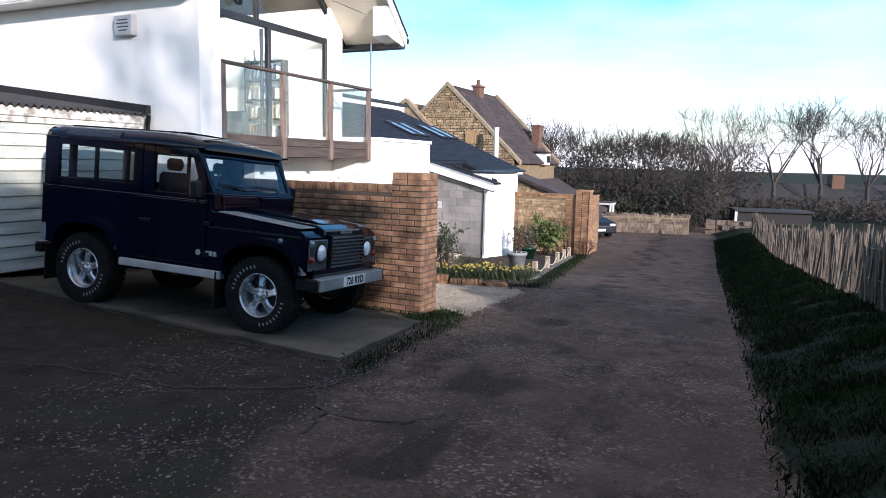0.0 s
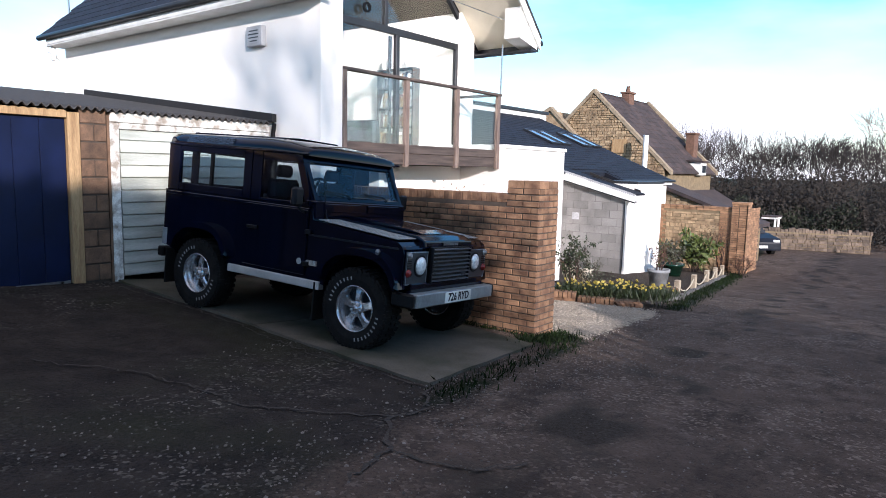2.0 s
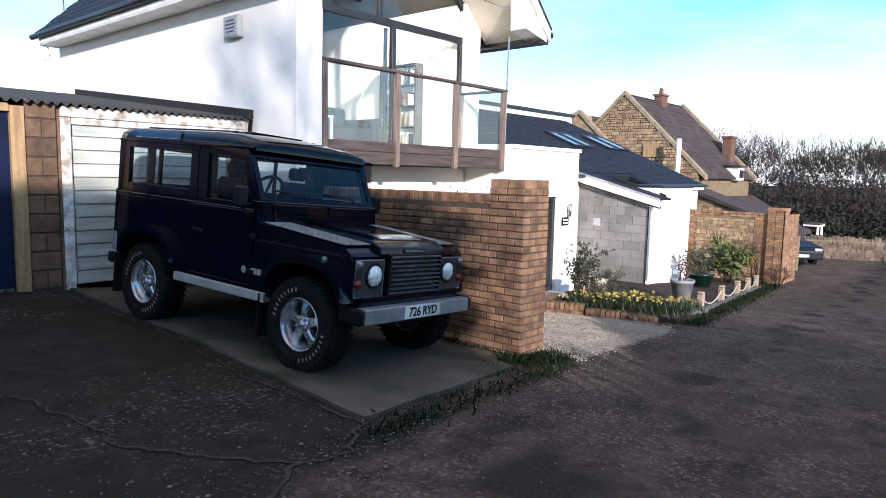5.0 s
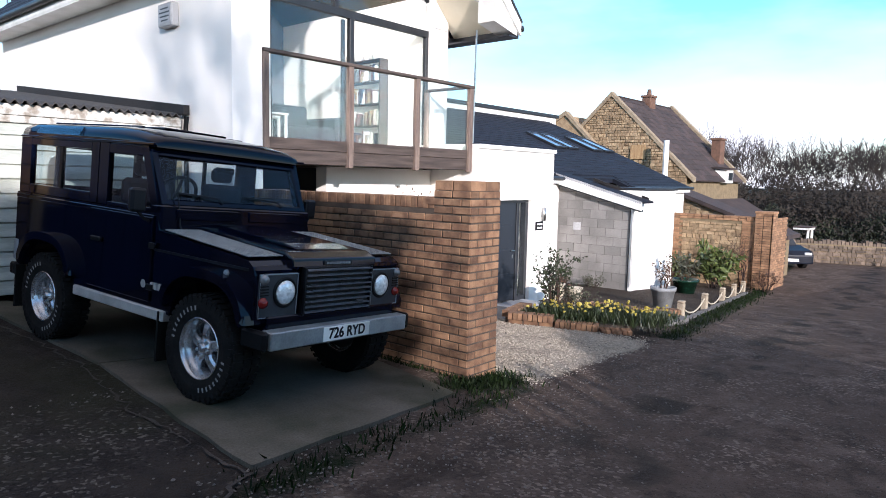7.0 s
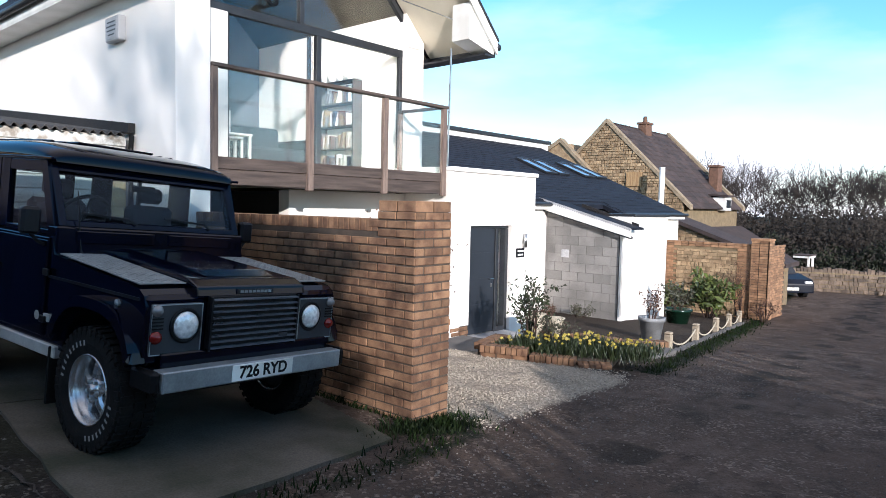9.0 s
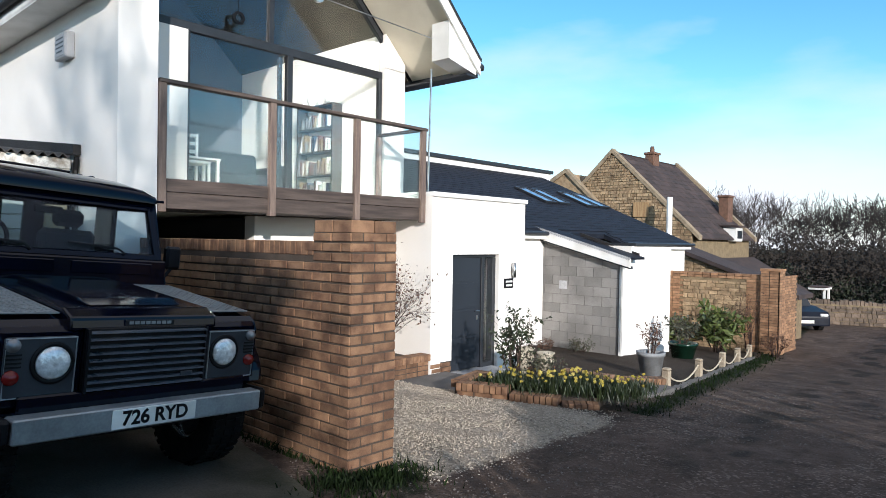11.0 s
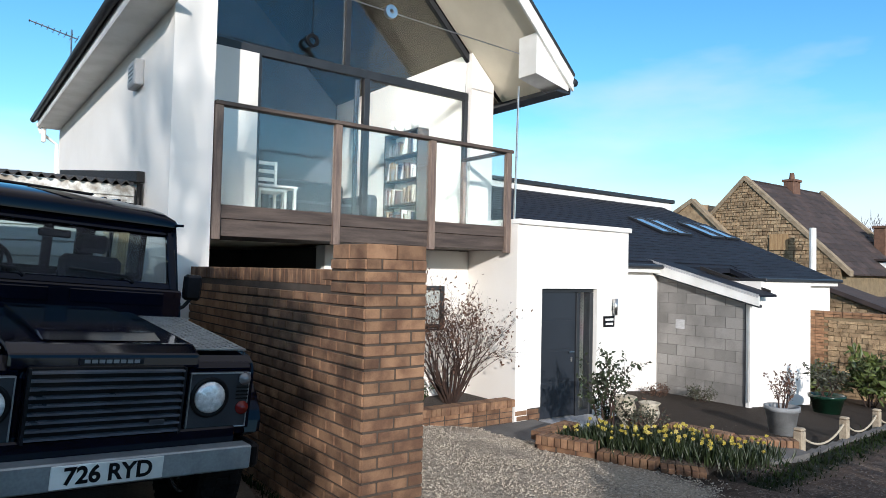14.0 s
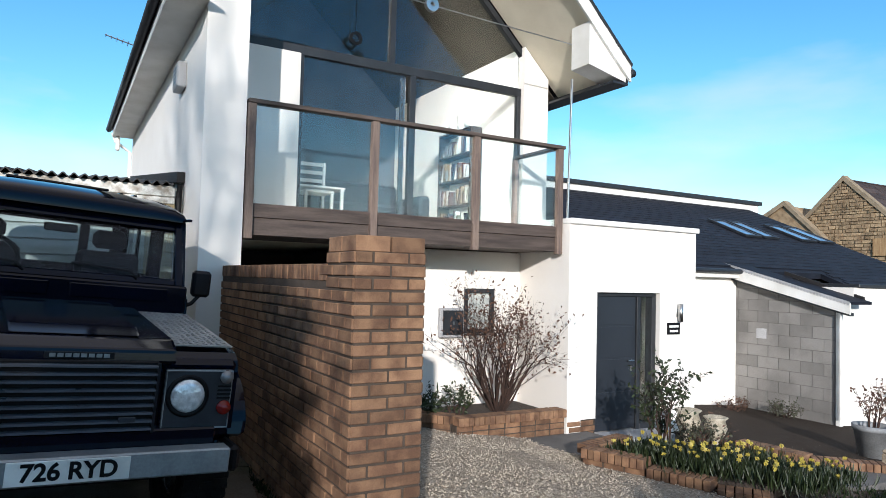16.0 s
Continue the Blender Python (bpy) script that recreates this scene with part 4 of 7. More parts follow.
    boxpart("patch_block", (-8.72, -8.50, LY0 - 0.006, LY0 - 0.003, 0.60, 0.80), LEAD, wall, "paler patched block")
    bm = bmesh.new()
    box(bm, LX1 - 0.2, LX1, LY0 + 0.21, LY0 + 0.56, -1.4, 1.36)
    box(bm, -9.0, LX1, LY0 + 0.561, LY1, -1.4, 1.66)
    setting(part("wall_lean_to", bm, RENDER_WHITE), "white rendered front of the lean-to", "wall")
    setting(boxpart("corner_post", (LX1 + 0.004, LX1 + 0.09, LY0 - 0.03, LY0 + 0.06, -1.2, 1.38), WHITE_PAINT, bev=0.006), "white corner post of the lean-to", "post")
    bm = bmesh.new()
    r = lambda x: lt(x) + 0.10
    prism(bm, [(-6.80, r(-6.80)), (-9.5, r(-9.5) + 0.10), (-9.5, r(-9.5) + 0.02), (-6.80, r(-6.80) - 0.05)], -LY0 - 0.56, -LY0 + 0.14, XZ)
    lr = setting(part("roof_lean_to", bm, SLATE), "slate lean-to roof with a white verge board", "roof")
    bm = bmesh.new()
    prism(bm, [(-6.78, r(-6.78) - 0.02), (-9.48, r(-9.48) + 0.09), (-9.48, r(-9.48) - 0.17), (-6.78, r(-6.78) - 0.22)], -LY0 + 0.14, -LY0 + 0.17, XZ)
    part("verge_board", bm, WHITE_PAINT, lr, "white verge board")
    # soffit strip, coloured dark to draw the shadow line below the verge
    bm = bmesh.new()
    prism(bm, [(-6.80, r(-6.80) - 0.20), (-9.48, r(-9.48) - 0.15), (-9.48, r(-9.48) - 0.205), (-6.80, r(-6.80) - 0.255)], -LY0 + 0.01, -LY0 + 0.155, XZ)
    part("soffit", bm, ANTHRACITE, lr, "soffit strip, dark for the shadow line under the verge")
    # a dark strip stands for the shaded gap between blocks and post
    boxpart("gap_strip", (LX1 - 0.012, LX1 + 0.003, LY0 - 0.03, LY0 - 0.004, -1.1, 1.36), ANTHRACITE, wall, "dark strip standing for the shaded gap by the post")
    bm = bmesh.new()
    k = 44
    for i in range(k):
        xa = -6.78 - 2.7 * i / k
        xb = xa - 2.7 / k
        za = r(xa) + 0.01 + 0.11 * i / k
        prism(bm, [(xa, za), (xb, za + 0.004), (xb, za - 0.035), ((xa + xb) / 2, za - 0.07), (xa, za - 0.035)], -LY0 + 0.171, -LY0 + 0.18, XZ)
    part("scalloped_flashing", bm, LEAD, lr, "pale scalloped flashing")
    bm = bmesh.new()
    prism(bm, [(-6.95, r(-6.95) + 0.05), (-8.5, r(-8.5) + 0.16), (-8.5, r(-8.5) + 0.08), (-6.95, r(-6.95) - 0.02)], -LY0 - 0.62, -LY0 - 0.565, XZ)
    part("flashing_strip", bm, TAR_FELT, lr, "dark flashing strip")
    setting(boxpart("lean_to_coping", (-9.0, LX1 + 0.06, LY0 + 0.65, LY1 + 0.02, 1.664, 1.73), ANTHRACITE, bev=0.008), "dark coping of the white lean-to wall", "coping")
    bm = bmesh.new()
    tube(bm, [(-6.98, 17.0, 1.30), (-6.98, 17.0, -0.7)], 0.022, 8)
    setting(part("downpipe_lean_to", bm, WHITE_PAINT), "thin white downpipe", "pipe")


# opaque blue: the sky's reflection is put into the pane colour
SKYGLASS = mat("roof_light_sky_blue", (0.22, 0.32, 0.46), 0.08, grain=0.02, bump=0.0, spec=0.9)
build_long_house()


# ---- the parked off-road car ----
CAR_PAINT = mat("dark_blue_car_paint", (0.0022, 0.0036, 0.012), 0.07, dark=(0.0016, 0.0026, 0.008), scale=2, fine=300, bump=0.0, grain=0.05, spec=0.27)
CAR_DUSTY = mat("dusty_dark_plastic", (0.009, 0.010, 0.014), 0.4, dark=(0.006, 0.007, 0.009), scale=6, fine=90, bump=0.08, spec=0.25)
HEADLAMP_GREY = mat("dark_grey_panel", (0.034, 0.039, 0.047), 0.35, scale=6, bump=0.05, grain=0.08)
SLAT_GREY = mat("satin_grey_slat", (0.10, 0.11, 0.13), 0.3, scale=6, bump=0.05, grain=0.08)
RUBBER = mat("tyre_rubber", (0.009, 0.009, 0.009), 0.8, dark=(0.014, 0.013, 0.012), scale=9, fine=70, bump=0.3, spec=0.12)
ALLOY = mat("silver_alloy", (0.5412, 0.5412, 0.5478), 0.24, metal=0.75, scale=12, bump=0.03, grain=0.1)
GALV = mat("galvanised_steel", (0.36, 0.39, 0.40), 0.42, metal=0.55, scale=5, fine=60, bump=0.08, grain=0.12)
TREAD = mat("bare_tread_plate", (0.36, 0.36, 0.35), 0.42, metal=0.35, scale=14, fine=60, bump=0.1, grain=0.15)
SILL_SILVER = mat("silver_sill", (0.52, 0.51, 0.48), 0.45, metal=0.35, scale=5, bump=0.05, grain=0.1)
PLATE_WHITE = mat("number_plate_white", (0.92, 0.91, 0.84), 0.4, scale=4, bump=0.0, grain=0.02)
CHROME = mat("lamp_reflector", (0.85, 0.86, 0.87), 0.12, metal=1.0, scale=4, bump=0.0, grain=0.03)
# near-white lens colour stands in for the sky mirrored in the lamp
LAMP_LENS = mat("ribbed_whitened_lens", (0.95, 0.95, 0.94), 0.15, metal=0.30, scale=30, fine=40, bump=0.6, grain=0.2)
RED_LENS = mat("red_lens", (0.20, 0.010, 0.008), 0.2, scale=6, bump=0.05, grain=0.1)
CLEAR_LENS = mat("clear_lens", (0.26, 0.26, 0.26), 0.15, metal=0.3, scale=6, bump=0.05, grain=0.1)
CAR_GLASS = glass("car_glass", (0.72, 0.80, 0.84), ior=1.30)
SEAT = mat("dark_seat_cloth", (0.03, 0.032, 0.038), 0.9, scale=8, fine=120, bump=0.2)
LETTER_WHITE = mat("raised_white_letter", (0.252, 0.252, 0.24), 0.7, scale=8, grain=0.15)


def arch_points(cx, cz, r, a0, a1, n=14):
    return [(cx + r * math.cos(radians(a0 + (a1 - a0) * i / n)), cz + r * math.sin(radians(a0 + (a1 - a0) * i / n))) for i in range(n + 1)]


def square_arch(cx, cz, rx, rz, n=20):
    """Arch outline with squared shoulders."""
    out = []
    for i in range(n + 1):
        a = radians(18 + 144 * i / n)
        c, q = math.cos(a), math.sin(a)
        out.append((cx + rx * math.copysign(abs(c) ** 0.72, c), cz + rz * q ** 0.72))
    return out


def build_car():
    f = Vector((2.312, 0.25, -0.110)).normalized()
    left = Vector((-0.108, 0.9925, -0.0685)).normalized()
    up = f.cross(left).normalized()
    left = up.cross(f)
    base = Vector((-4.352, 4.815, 0.148))
    m = Matrix(((f.x, left.x, up.x, base.x), (f.y, left.y, up.y, base.y), (f.z, left.z, up.z, base.z), (0, 0, 0, 1)))
    car = thing("off_road_car", "dark blue boxy off-road car with silver alloy wheels, parked on concrete", "car", m)
    WB = -2.36
    W = 0.80

    # body below the waist, with both wheel arches cut out
    bm = bmesh.new()
    side = [(-3.07, 0.66), (-3.07, 1.33), (-0.70, 1.33), (-0.66, 1.20), (0.30, 1.123), (0.42, 1.105), (0.475, 1.07), (0.50, 1.01), (0.50, 0.70), (0.44, 0.62)]
    side += arch_points(0, 0.46, 0.47, 18, 168) + [(-0.50, 0.56), (-1.86, 0.56)]
    side += arch_points(WB, 0.46, 0.47, 14, 166) + [(-2.86, 0.64)]
    prism(bm, side, -W, W, XZ)
    edges = [e for e in bm.edges if abs(e.verts[0].co.y) > W - 0.001 and abs(e.verts[1].co.y) > W - 0.001 and e.verts[0].co.y * e.verts[1].co.y > 0]
    bmesh.ops.bevel(bm, geom=edges, offset=0.022, segments=2, profile=0.7, affect='EDGES', clamp_overlap=True)
    body = part("body", bm, CAR_PAINT, car, "dark blue painted body")
    # shoulder line, door gaps and side trims
    for s in (-1, 1):
        ys = sorted((s * (W + 0.001), s * (W + 0.016)))
        boxpart("waist_rail", (-3.05, -0.72, *ys, 1.275, 1.315), CAR_PAINT, body, bev=0.006)
        boxpart("wing_seam", (-0.70, 0.44, *sorted((s * (W + 0.001), s * (W + 0.008))), 1.035, 1.055), CAR_DUSTY, body)
        boxpart("sill_panel", (-1.87, -0.50, *sorted((s * (W - 0.06), s * (W + 0.028))), 0.50, 0.585), SILL_SILVER, car, "silver sill strip", bev=0.008)
        door = boxpart("door", (-1.66, -0.72, *sorted((s * (W + 0.001), s * (W + 0.020))), 0.62, 1.30), CAR_PAINT, car, "dark blue front door", bev=0.010)
        boxpart("handle", (-1.60, -1.44, *sorted((s * (W + 0.021), s * (W + 0.045))), 1.02, 1.06), BLACK, door, "black door handle", bev=0.008)
        boxpart("hinge", (-0.74, -0.66, *sorted((s * (W + 0.02), s * (W + 0.035))), 1.05, 1.10), BLACK, door, bev=0.004)
        boxpart("hinge", (-0.74, -0.66, *sorted((s * (W + 0.02), s * (W + 0.035))), 0.72, 0.77), BLACK, door, bev=0.004)
        # badge on the wing as plain shapes
        bm = bmesh.new()
        lathe(bm, [(0.034, 0), (0.034, 0.004), (0.01, 0.006)], 12, Matrix.Translation((-0.80, s * (W + 0.021), 0.76)) @ pose(0, 0, 0, 90 * s, 0, 0))
        part("badge", bm, SILL_SILVER, car, "small pale badge")
        for i in range(3):
            boxpart("badge", (-0.70 + i * 0.05, -0.665 + i * 0.05, *sorted((s * (W + 0.004), s * (W + 0.023))), 0.735, 0.785), SILL_SILVER, car, "pale letter-sized bar")
        # arch flares
        for cx, name in ((0.0, "front_arch"), (WB, "rear_arch")):
            bm = bmesh.new()
            outer, inner = square_arch(cx, 0.42, 0.525, 0.575), square_arch(cx, 0.42, 0.465, 0.505)
            prism(bm, outer + inner[::-1], *sorted((s * (W - 0.02), s * (W + 0.085))), Matrix(((1, 0, 0, 0), (0, 0, 1, 0), (0, 1, 0, 0), (0, 0, 0, 1))))
            bmesh.ops.bevel(bm, geom=[e for e in bm.edges if abs(e.verts[0].co.y) > W + 0.08 and abs(e.verts[1].co.y) > W + 0.08], offset=0.03, segments=2, profile=0.6, affect='EDGES', clamp_overlap=True)
            part(name, bm, CAR_PAINT, car, "glossy dark wheel-arch flare")
        boxpart("mud_flap", (-0.56, -0.54, *sorted((s * 0.56, s * 0.84)), 0.18, 0.58), RUBBER, car, "black rubber mud flap", bev=0.005)
        boxpart("mud_flap", (WB - 0.60, WB - 0.58, *sorted((s * 0.56, s * 0.84)), 0.20, 0.62), RUBBER, car, "black rubber mud flap", bev=0.005)
        bm = bmesh.new()
        lathe(bm, [(0.026, 0), (0.024, 0.014), (0.010, 0.02)], 12, Matrix.Translation((0.20, s * W, 0.99)) @ pose(0, 0, 0, -90 * s, 0, 0))
        part("side_repeater", bm, CLEAR_LENS, car, "small clear side repeater")
        # bare tread plates on the wing tops
        bm = bmesh.new()
        y0, y1 = sorted((s * 0.47, s * (W - 0.012)))
        slope = Matrix.Translation((-0.10, 0, 1.166)) @ pose(0, 0, 0, 0, 4.55, 0)
        box(bm, -0.50, 0.50, y0, y1, 0.004, 0.012, slope)
        for i in range(26):
            for j in range(8):
                px, py = -0.48 + i * 0.038, y0 + 0.02 + j * 0.038
                a = 45 if (i + j) % 2 else -45
                box(bm, -0.014, 0.014, -0.004, 0.004, 0, 0.004, slope @ pose(px, py, 0.012, 0, 0, a))
        part("tread_plate", bm, TREAD, car, "bright chequered tread plate on the wing top")
    # bonnet with raised middle
    bm = bmesh.new()
    prism(bm, [(-0.66, 1.16), (-0.66, 1.235), (0.40, 1.165), (0.505, 1.12), (0.515, 1.05)], -0.46, 0.46, XZ)
    bevel(bm, 0.016, 2)
    bonnet = part("bonnet", bm, CAR_PAINT, car, "dark blue bonnet")
    bm = bmesh.new()
    prism(bm, [(-0.60, 1.225), (-0.60, 1.262), (0.22, 1.205), (0.36, 1.172)], -0.30, 0.30, XZ)
    bevel(bm, 0.012, 2)
    part("bonnet_bulge", bm, CAR_PAINT, bonnet)
    # bulkhead, vents and windscreen frame
    bm = bmesh.new()
    prism(bm, [(-0.80, 1.20), (-0.655, 1.20), (-0.665, 1.40), (-0.80, 1.40)], -0.79, 0.79, XZ)
    bevel(bm, 0.012, 1)
    bulk = part("bulkhead", bm, CAR_PAINT, car, "dark blue bulkhead with vent flaps")
    for s in (-1, 1):
        boxpart("vent_flap", (-0.660, -0.646, *sorted((s * 0.06, s * 0.66)), 1.285, 1.375), CAR_PAINT, bulk, bev=0.006)
    tilt = lambda z: -0.685 - 0.47 * (z - 1.40)
    frame_bars = [(-0.765, -0.71, 1.40, 1.855), (0.71, 0.765, 1.40, 1.855), (-0.71, 0.71, 1.40, 1.445), (-0.71, 0.71, 1.785, 1.855)]
    for y0, y1, z0, z1 in frame_bars:
        bm = bmesh.new()
        prism(bm, [(tilt(z0) - 0.045, z0), (tilt(z0), z0), (tilt(z1), z1), (tilt(z1) - 0.045, z1)], -y1, -y0, XZ)
        bevel(bm, 0.007, 1)
        part("windscreen_frame", bm, CAR_PAINT, car, "dark blue windscreen frame")
    bm = bmesh.new()
    prism(bm, [(tilt(1.445) - 0.025, 1.445), (tilt(1.445) - 0.019, 1.445), (tilt(1.785) - 0.019, 1.785), (tilt(1.785) - 0.025, 1.785)], -0.71, 0.71, XZ)
    ws = part("windscreen", bm, CAR_GLASS, car, "clear windscreen")
    ws.visible_shadow = False
    for y in (-0.30, 0.36):
        bm = bmesh.new()
        z = 1.46
        tube(bm, [(tilt(1.43) + 0.01, y + 0.10, 1.435), (tilt(1.47) + 0.012, y + 0.05, 1.475), (tilt(1.52) + 0.010, y - 0.30, 1.50)], 0.009, 6)
        part("wiper", bm, BLACK, car, "black windscreen wiper")
    # roof with rounded edges and a raised middle
    bm = bmesh.new()
    rows = []
    for x, edge, drop in ((-3.085, 0.04, 0.189), (-3.084, 0.03, 0.06), (-3.05, 0.0, 0.012), (-2.9, 0.0, 0.0), (-1.45, 0.0, 0.0), (-1.15, 0.0, 0.022), (-0.96, 0.0, 0.060), (-0.865, 0.006, 0.095), (-0.845, 0.02, 0.125), (-0.843, 0.022, 0.189)):
        prof = [(0.775, 1.85), (0.785, 1.90), (0.765, 1.955), (0.70, 2.000), (0.58, 2.022), (0.30, 2.036), (0.0, 2.040)]
        half = [(y - edge, max(1.85, 1.85 + (z - 1.85) * (1 - drop / 0.19))) for y, z in prof]
        rows.append([bm.verts.new((x, y, z)) for y, z in half + [(-y, z) for y, z in half[-2::-1]]])
    for a, b in zip(rows, rows[1:]):
        for k in range(len(a) - 1):
            bm.faces.new((a[k], a[k + 1], b[k + 1], b[k]))
    bmesh.ops.recalc_face_normals(bm, faces=bm.faces[:])
    roof = part("roof", bm, CAR_PAINT, car, "dark blue ribbed roof", True)
    boxpart("headlining", (-3.05, -0.88, -0.755, 0.755, 1.856, 1.862), SEAT, roof, "dark cloth headlining")
    boxpart("roof_vent_panel", (-1.95, -1.40, -0.33, 0.33, 2.034, 2.054), CAR_PAINT, roof, bev=0.008)
    for y in (-0.52, -0.42, 0.42, 0.52):
        boxpart("roof_rib", (-2.95, -1.42, y - 0.014, y + 0.014, 2.016, 2.040), CAR_PAINT, roof, bev=0.006)
    for s in (-1, 1):
        # alpine roof windows along the rear quarters
        bm = bmesh.new()
        a, b = (s * 0.792, 1.905), (s * 0.752, 1.978)
        prism(bm, [a, b, (b[0] + s * 0.010, b[1] + 0.004), (a[0] + s * 0.010, a[1] + 0.004)], -2.75, -1.95, YZ)
        part("alpine_window", bm, CAR_GLASS, roof, "narrow tinted roof window")
        boxpart("rain_gutter", (-3.05, -0.80, *sorted((s * 0.782, s * 0.802)), 1.862, 1.882), CAR_PAINT, roof, bev=0.004)
        # pillars and window frames above the waist
        yy = sorted((s * 0.735, s * 0.785))
        for x0, x1 in ((-3.07, -2.86), (-1.76, -1.63), (-1.625, -1.47)):
            boxpart("pillar", (x0, x1, *yy, 1.33, 1.865), CAR_PAINT, car, "dark blue window pillar", bev=0.006)
        bm = bmesh.new()
        prism(bm, [(-0.80, 1.33), (-0.70, 1.33), (-0.90, 1.855), (-0.99, 1.855)], -yy[1], -yy[0], XZ)
        part("pillar", bm, CAR_PAINT, car, "dark blue window pillar")
        for x0, x1, z0, z1 in ((-2.86, -1.76, 1.33, 1.42), (-2.86, -1.76, 1.795, 1.855), (-1.47, -0.80, 1.33, 1.365), (-1.47, -0.96, 1.775, 1.855)):
            boxpart("window_rail", (x0, x1, *yy, z0, z1), CAR_PAINT, car, "dark blue window rail", bev=0.004)
        boxpart("sliding_bar", (-2.33, -2.29, *sorted((s * 0.745, s * 0.775)), 1.42, 1.795), BLACK, car, "black window bar")
        for x0, x1, z0, z1 in ((-2.86, -1.76, 1.42, 1.795), (-1.47, -0.86, 1.365, 1.775)):
            g = boxpart("side_window", (x0, x1, *sorted((s * 0.757, s * 0.763)), z0, z1), CAR_GLASS, car, "tinted side window")
            g.visible_shadow = False
        # mirror on its arm
        mirror = boxpart("door_mirror", (-0.83, -0.76, *sorted((s * 0.85, s * 0.98)), 1.33, 1.52), CAR_DUSTY, car, "dark door mirror on a stalk", bev=0.02)
        boxpart("mirror_face", (-0.836, -0.831, *sorted((s * 0.862, s * 0.968)), 1.345, 1.505), CHROME, mirror, "mirror glass")
        bm = bmesh.new()
        tube(bm, [(-0.77, s * 0.79, 1.25), (-0.78, s * 0.86, 1.28), (-0.79, s * 0.91, 1.34)], 0.014, 8)
        part("mirror_arm", bm, BLACK, mirror, "black arm")
    # rear end: door with window, spare carrier is hidden behind
    for y0, y1, z0, z1 in ((-0.735, -0.66, 1.33, 1.855), (0.66, 0.735, 1.33, 1.855), (-0.66, 0.66, 1.33, 1.42), (-0.66, 0.66, 1.80, 1.855), (-0.46, -0.38, 1.42, 1.80), (0.38, 0.46, 1.42, 1.80)):
        boxpart("rear_frame", (-3.07, -3.02, y0, y1, z0, z1), CAR_PAINT, car, "dark blue rear window frame")
    g = boxpart("rear_window", (-3.05, -3.04, -0.66, 0.66, 1.42, 1.80), CAR_GLASS, car, "tinted rear window")
    g.visible_shadow = False
    for s in (-1, 1):
        boxpart("rear_bumperette", (-3.17, -3.07, *sorted((s * 0.45, s * 0.80)), 0.50, 0.62), BLACK, car, "black rear bumper end", bev=0.015)
        boxpart("rear_corner_plate", (-3.085, -3.0, *sorted((s * 0.74, s * 0.806)), 0.66, 0.86), GALV, car, "silver rear corner plate", bev=0.006)
    # cabin: floor, seats, dash, wheel, mirror
    boxpart("cabin_floor", (-3.0, -0.72, -0.74, 0.74, 1.335, 1.345), SEAT, car)
    for y in (-0.40, 0.40):
        st = boxpart("seat", (-1.58, -1.46, y - 0.22, y + 0.22, 1.345, 1.58), SEAT, car, "dark cloth front seat", bev=0.04)
        boxpart("headrest", (-1.57, -1.48, y - 0.12, y + 0.12, 1.60, 1.74), SEAT, st, bev=0.035)
    boxpart("dashboard", (-0.95, -0.80, -0.72, 0.72, 1.345, 1.43), BLACK, car, "black dashboard", bev=0.02)
    bm = bmesh.new()
    ring = [(0.19 * math.cos(radians(a)), 0.19 * math.sin(radians(a)), 0) for a in range(0, 361, 15)]
    tm = Matrix.Translation((-1.08, -0.40, 1.46)) @ pose(0, 0, 0, 0, -60, 0)
    tube(bm, [tm @ Vector(p) for p in ring], 0.016, 8, cap=False)
    tube(bm, [tm @ Vector((-0.18, 0, 0)), tm @ Vector((0.18, 0, 0))], 0.014, 6)
    part("steering_wheel", bm, BLACK, car, "black steering wheel", True)
    boxpart("inner_mirror", (-0.97, -0.945, -0.10, 0.10, 1.69, 1.745), BLACK, car, bev=0.01)
    # front: grille, lamp panels, bumper, plate
    grille = boxpart("grille", (0.50, 0.535, -0.375, 0.375, 0.70, 1.065), BLACK, car, "black slatted radiator grille", bev=0.006)
    for i in range(9):
        z = 0.720 + i * 0.0395
        bm = bmesh.new()
        prism(bm, [(0.535, z + 0.002), (0.566, z), (0.566, z + 0.009), (0.535, z + 0.013)], -0.362, 0.362, XZ)
        part("slat", bm, SLAT_GREY, grille)
    for s in (-1, 1):
        boxpart("grille_side", (0.535, 0.558, *sorted((s * 0.362, s * 0.376)), 0.705, 1.06), CAR_DUSTY, grille)
    boxpart("grille_badge", (0.562, 0.568, 0.20, 0.28, 0.762, 0.79), HEADLAMP_GREY, grille, "small oval badge", bev=0.008)
    # maker's name on the bonnet's edge as plain bars
    nb = boxpart("name_badge", (0.515, 0.522, -0.155, 0.155, 1.072, 1.106), CAR_DUSTY, car, "narrow badge with pale bars", bev=0.003)
    for i in range(8):
        y = -0.132 + i * 0.034
        boxpart("bar", (0.522, 0.5245, y, y + 0.026, 1.080, 1.098), GALV, nb)
    for s in (-1, 1):
        boxpart("wing_front", (0.44, 0.508, *sorted((s * 0.380, s * 0.798)), 0.64, 1.075), CAR_PAINT, body, bev=0.028)
        pan = boxpart("lamp_panel", (0.500, 0.520, *sorted((s * 0.412, s * 0.772)), 0.705, 1.025), HEADLAMP_GREY, car, "dark grey headlamp surround", bev=0.009)
        bm = bmesh.new()
        rim = [(0.5215, s * y, z) for y, z in ((0.418, 0.712), (0.766, 0.712), (0.766, 1.018), (0.418, 1.018), (0.418, 0.712))]
        tube(bm, rim, 0.005, 6)
        part("panel_rim", bm, GALV, pan, "thin pale rim")
        c = s * 0.535
        bm = bmesh.new()
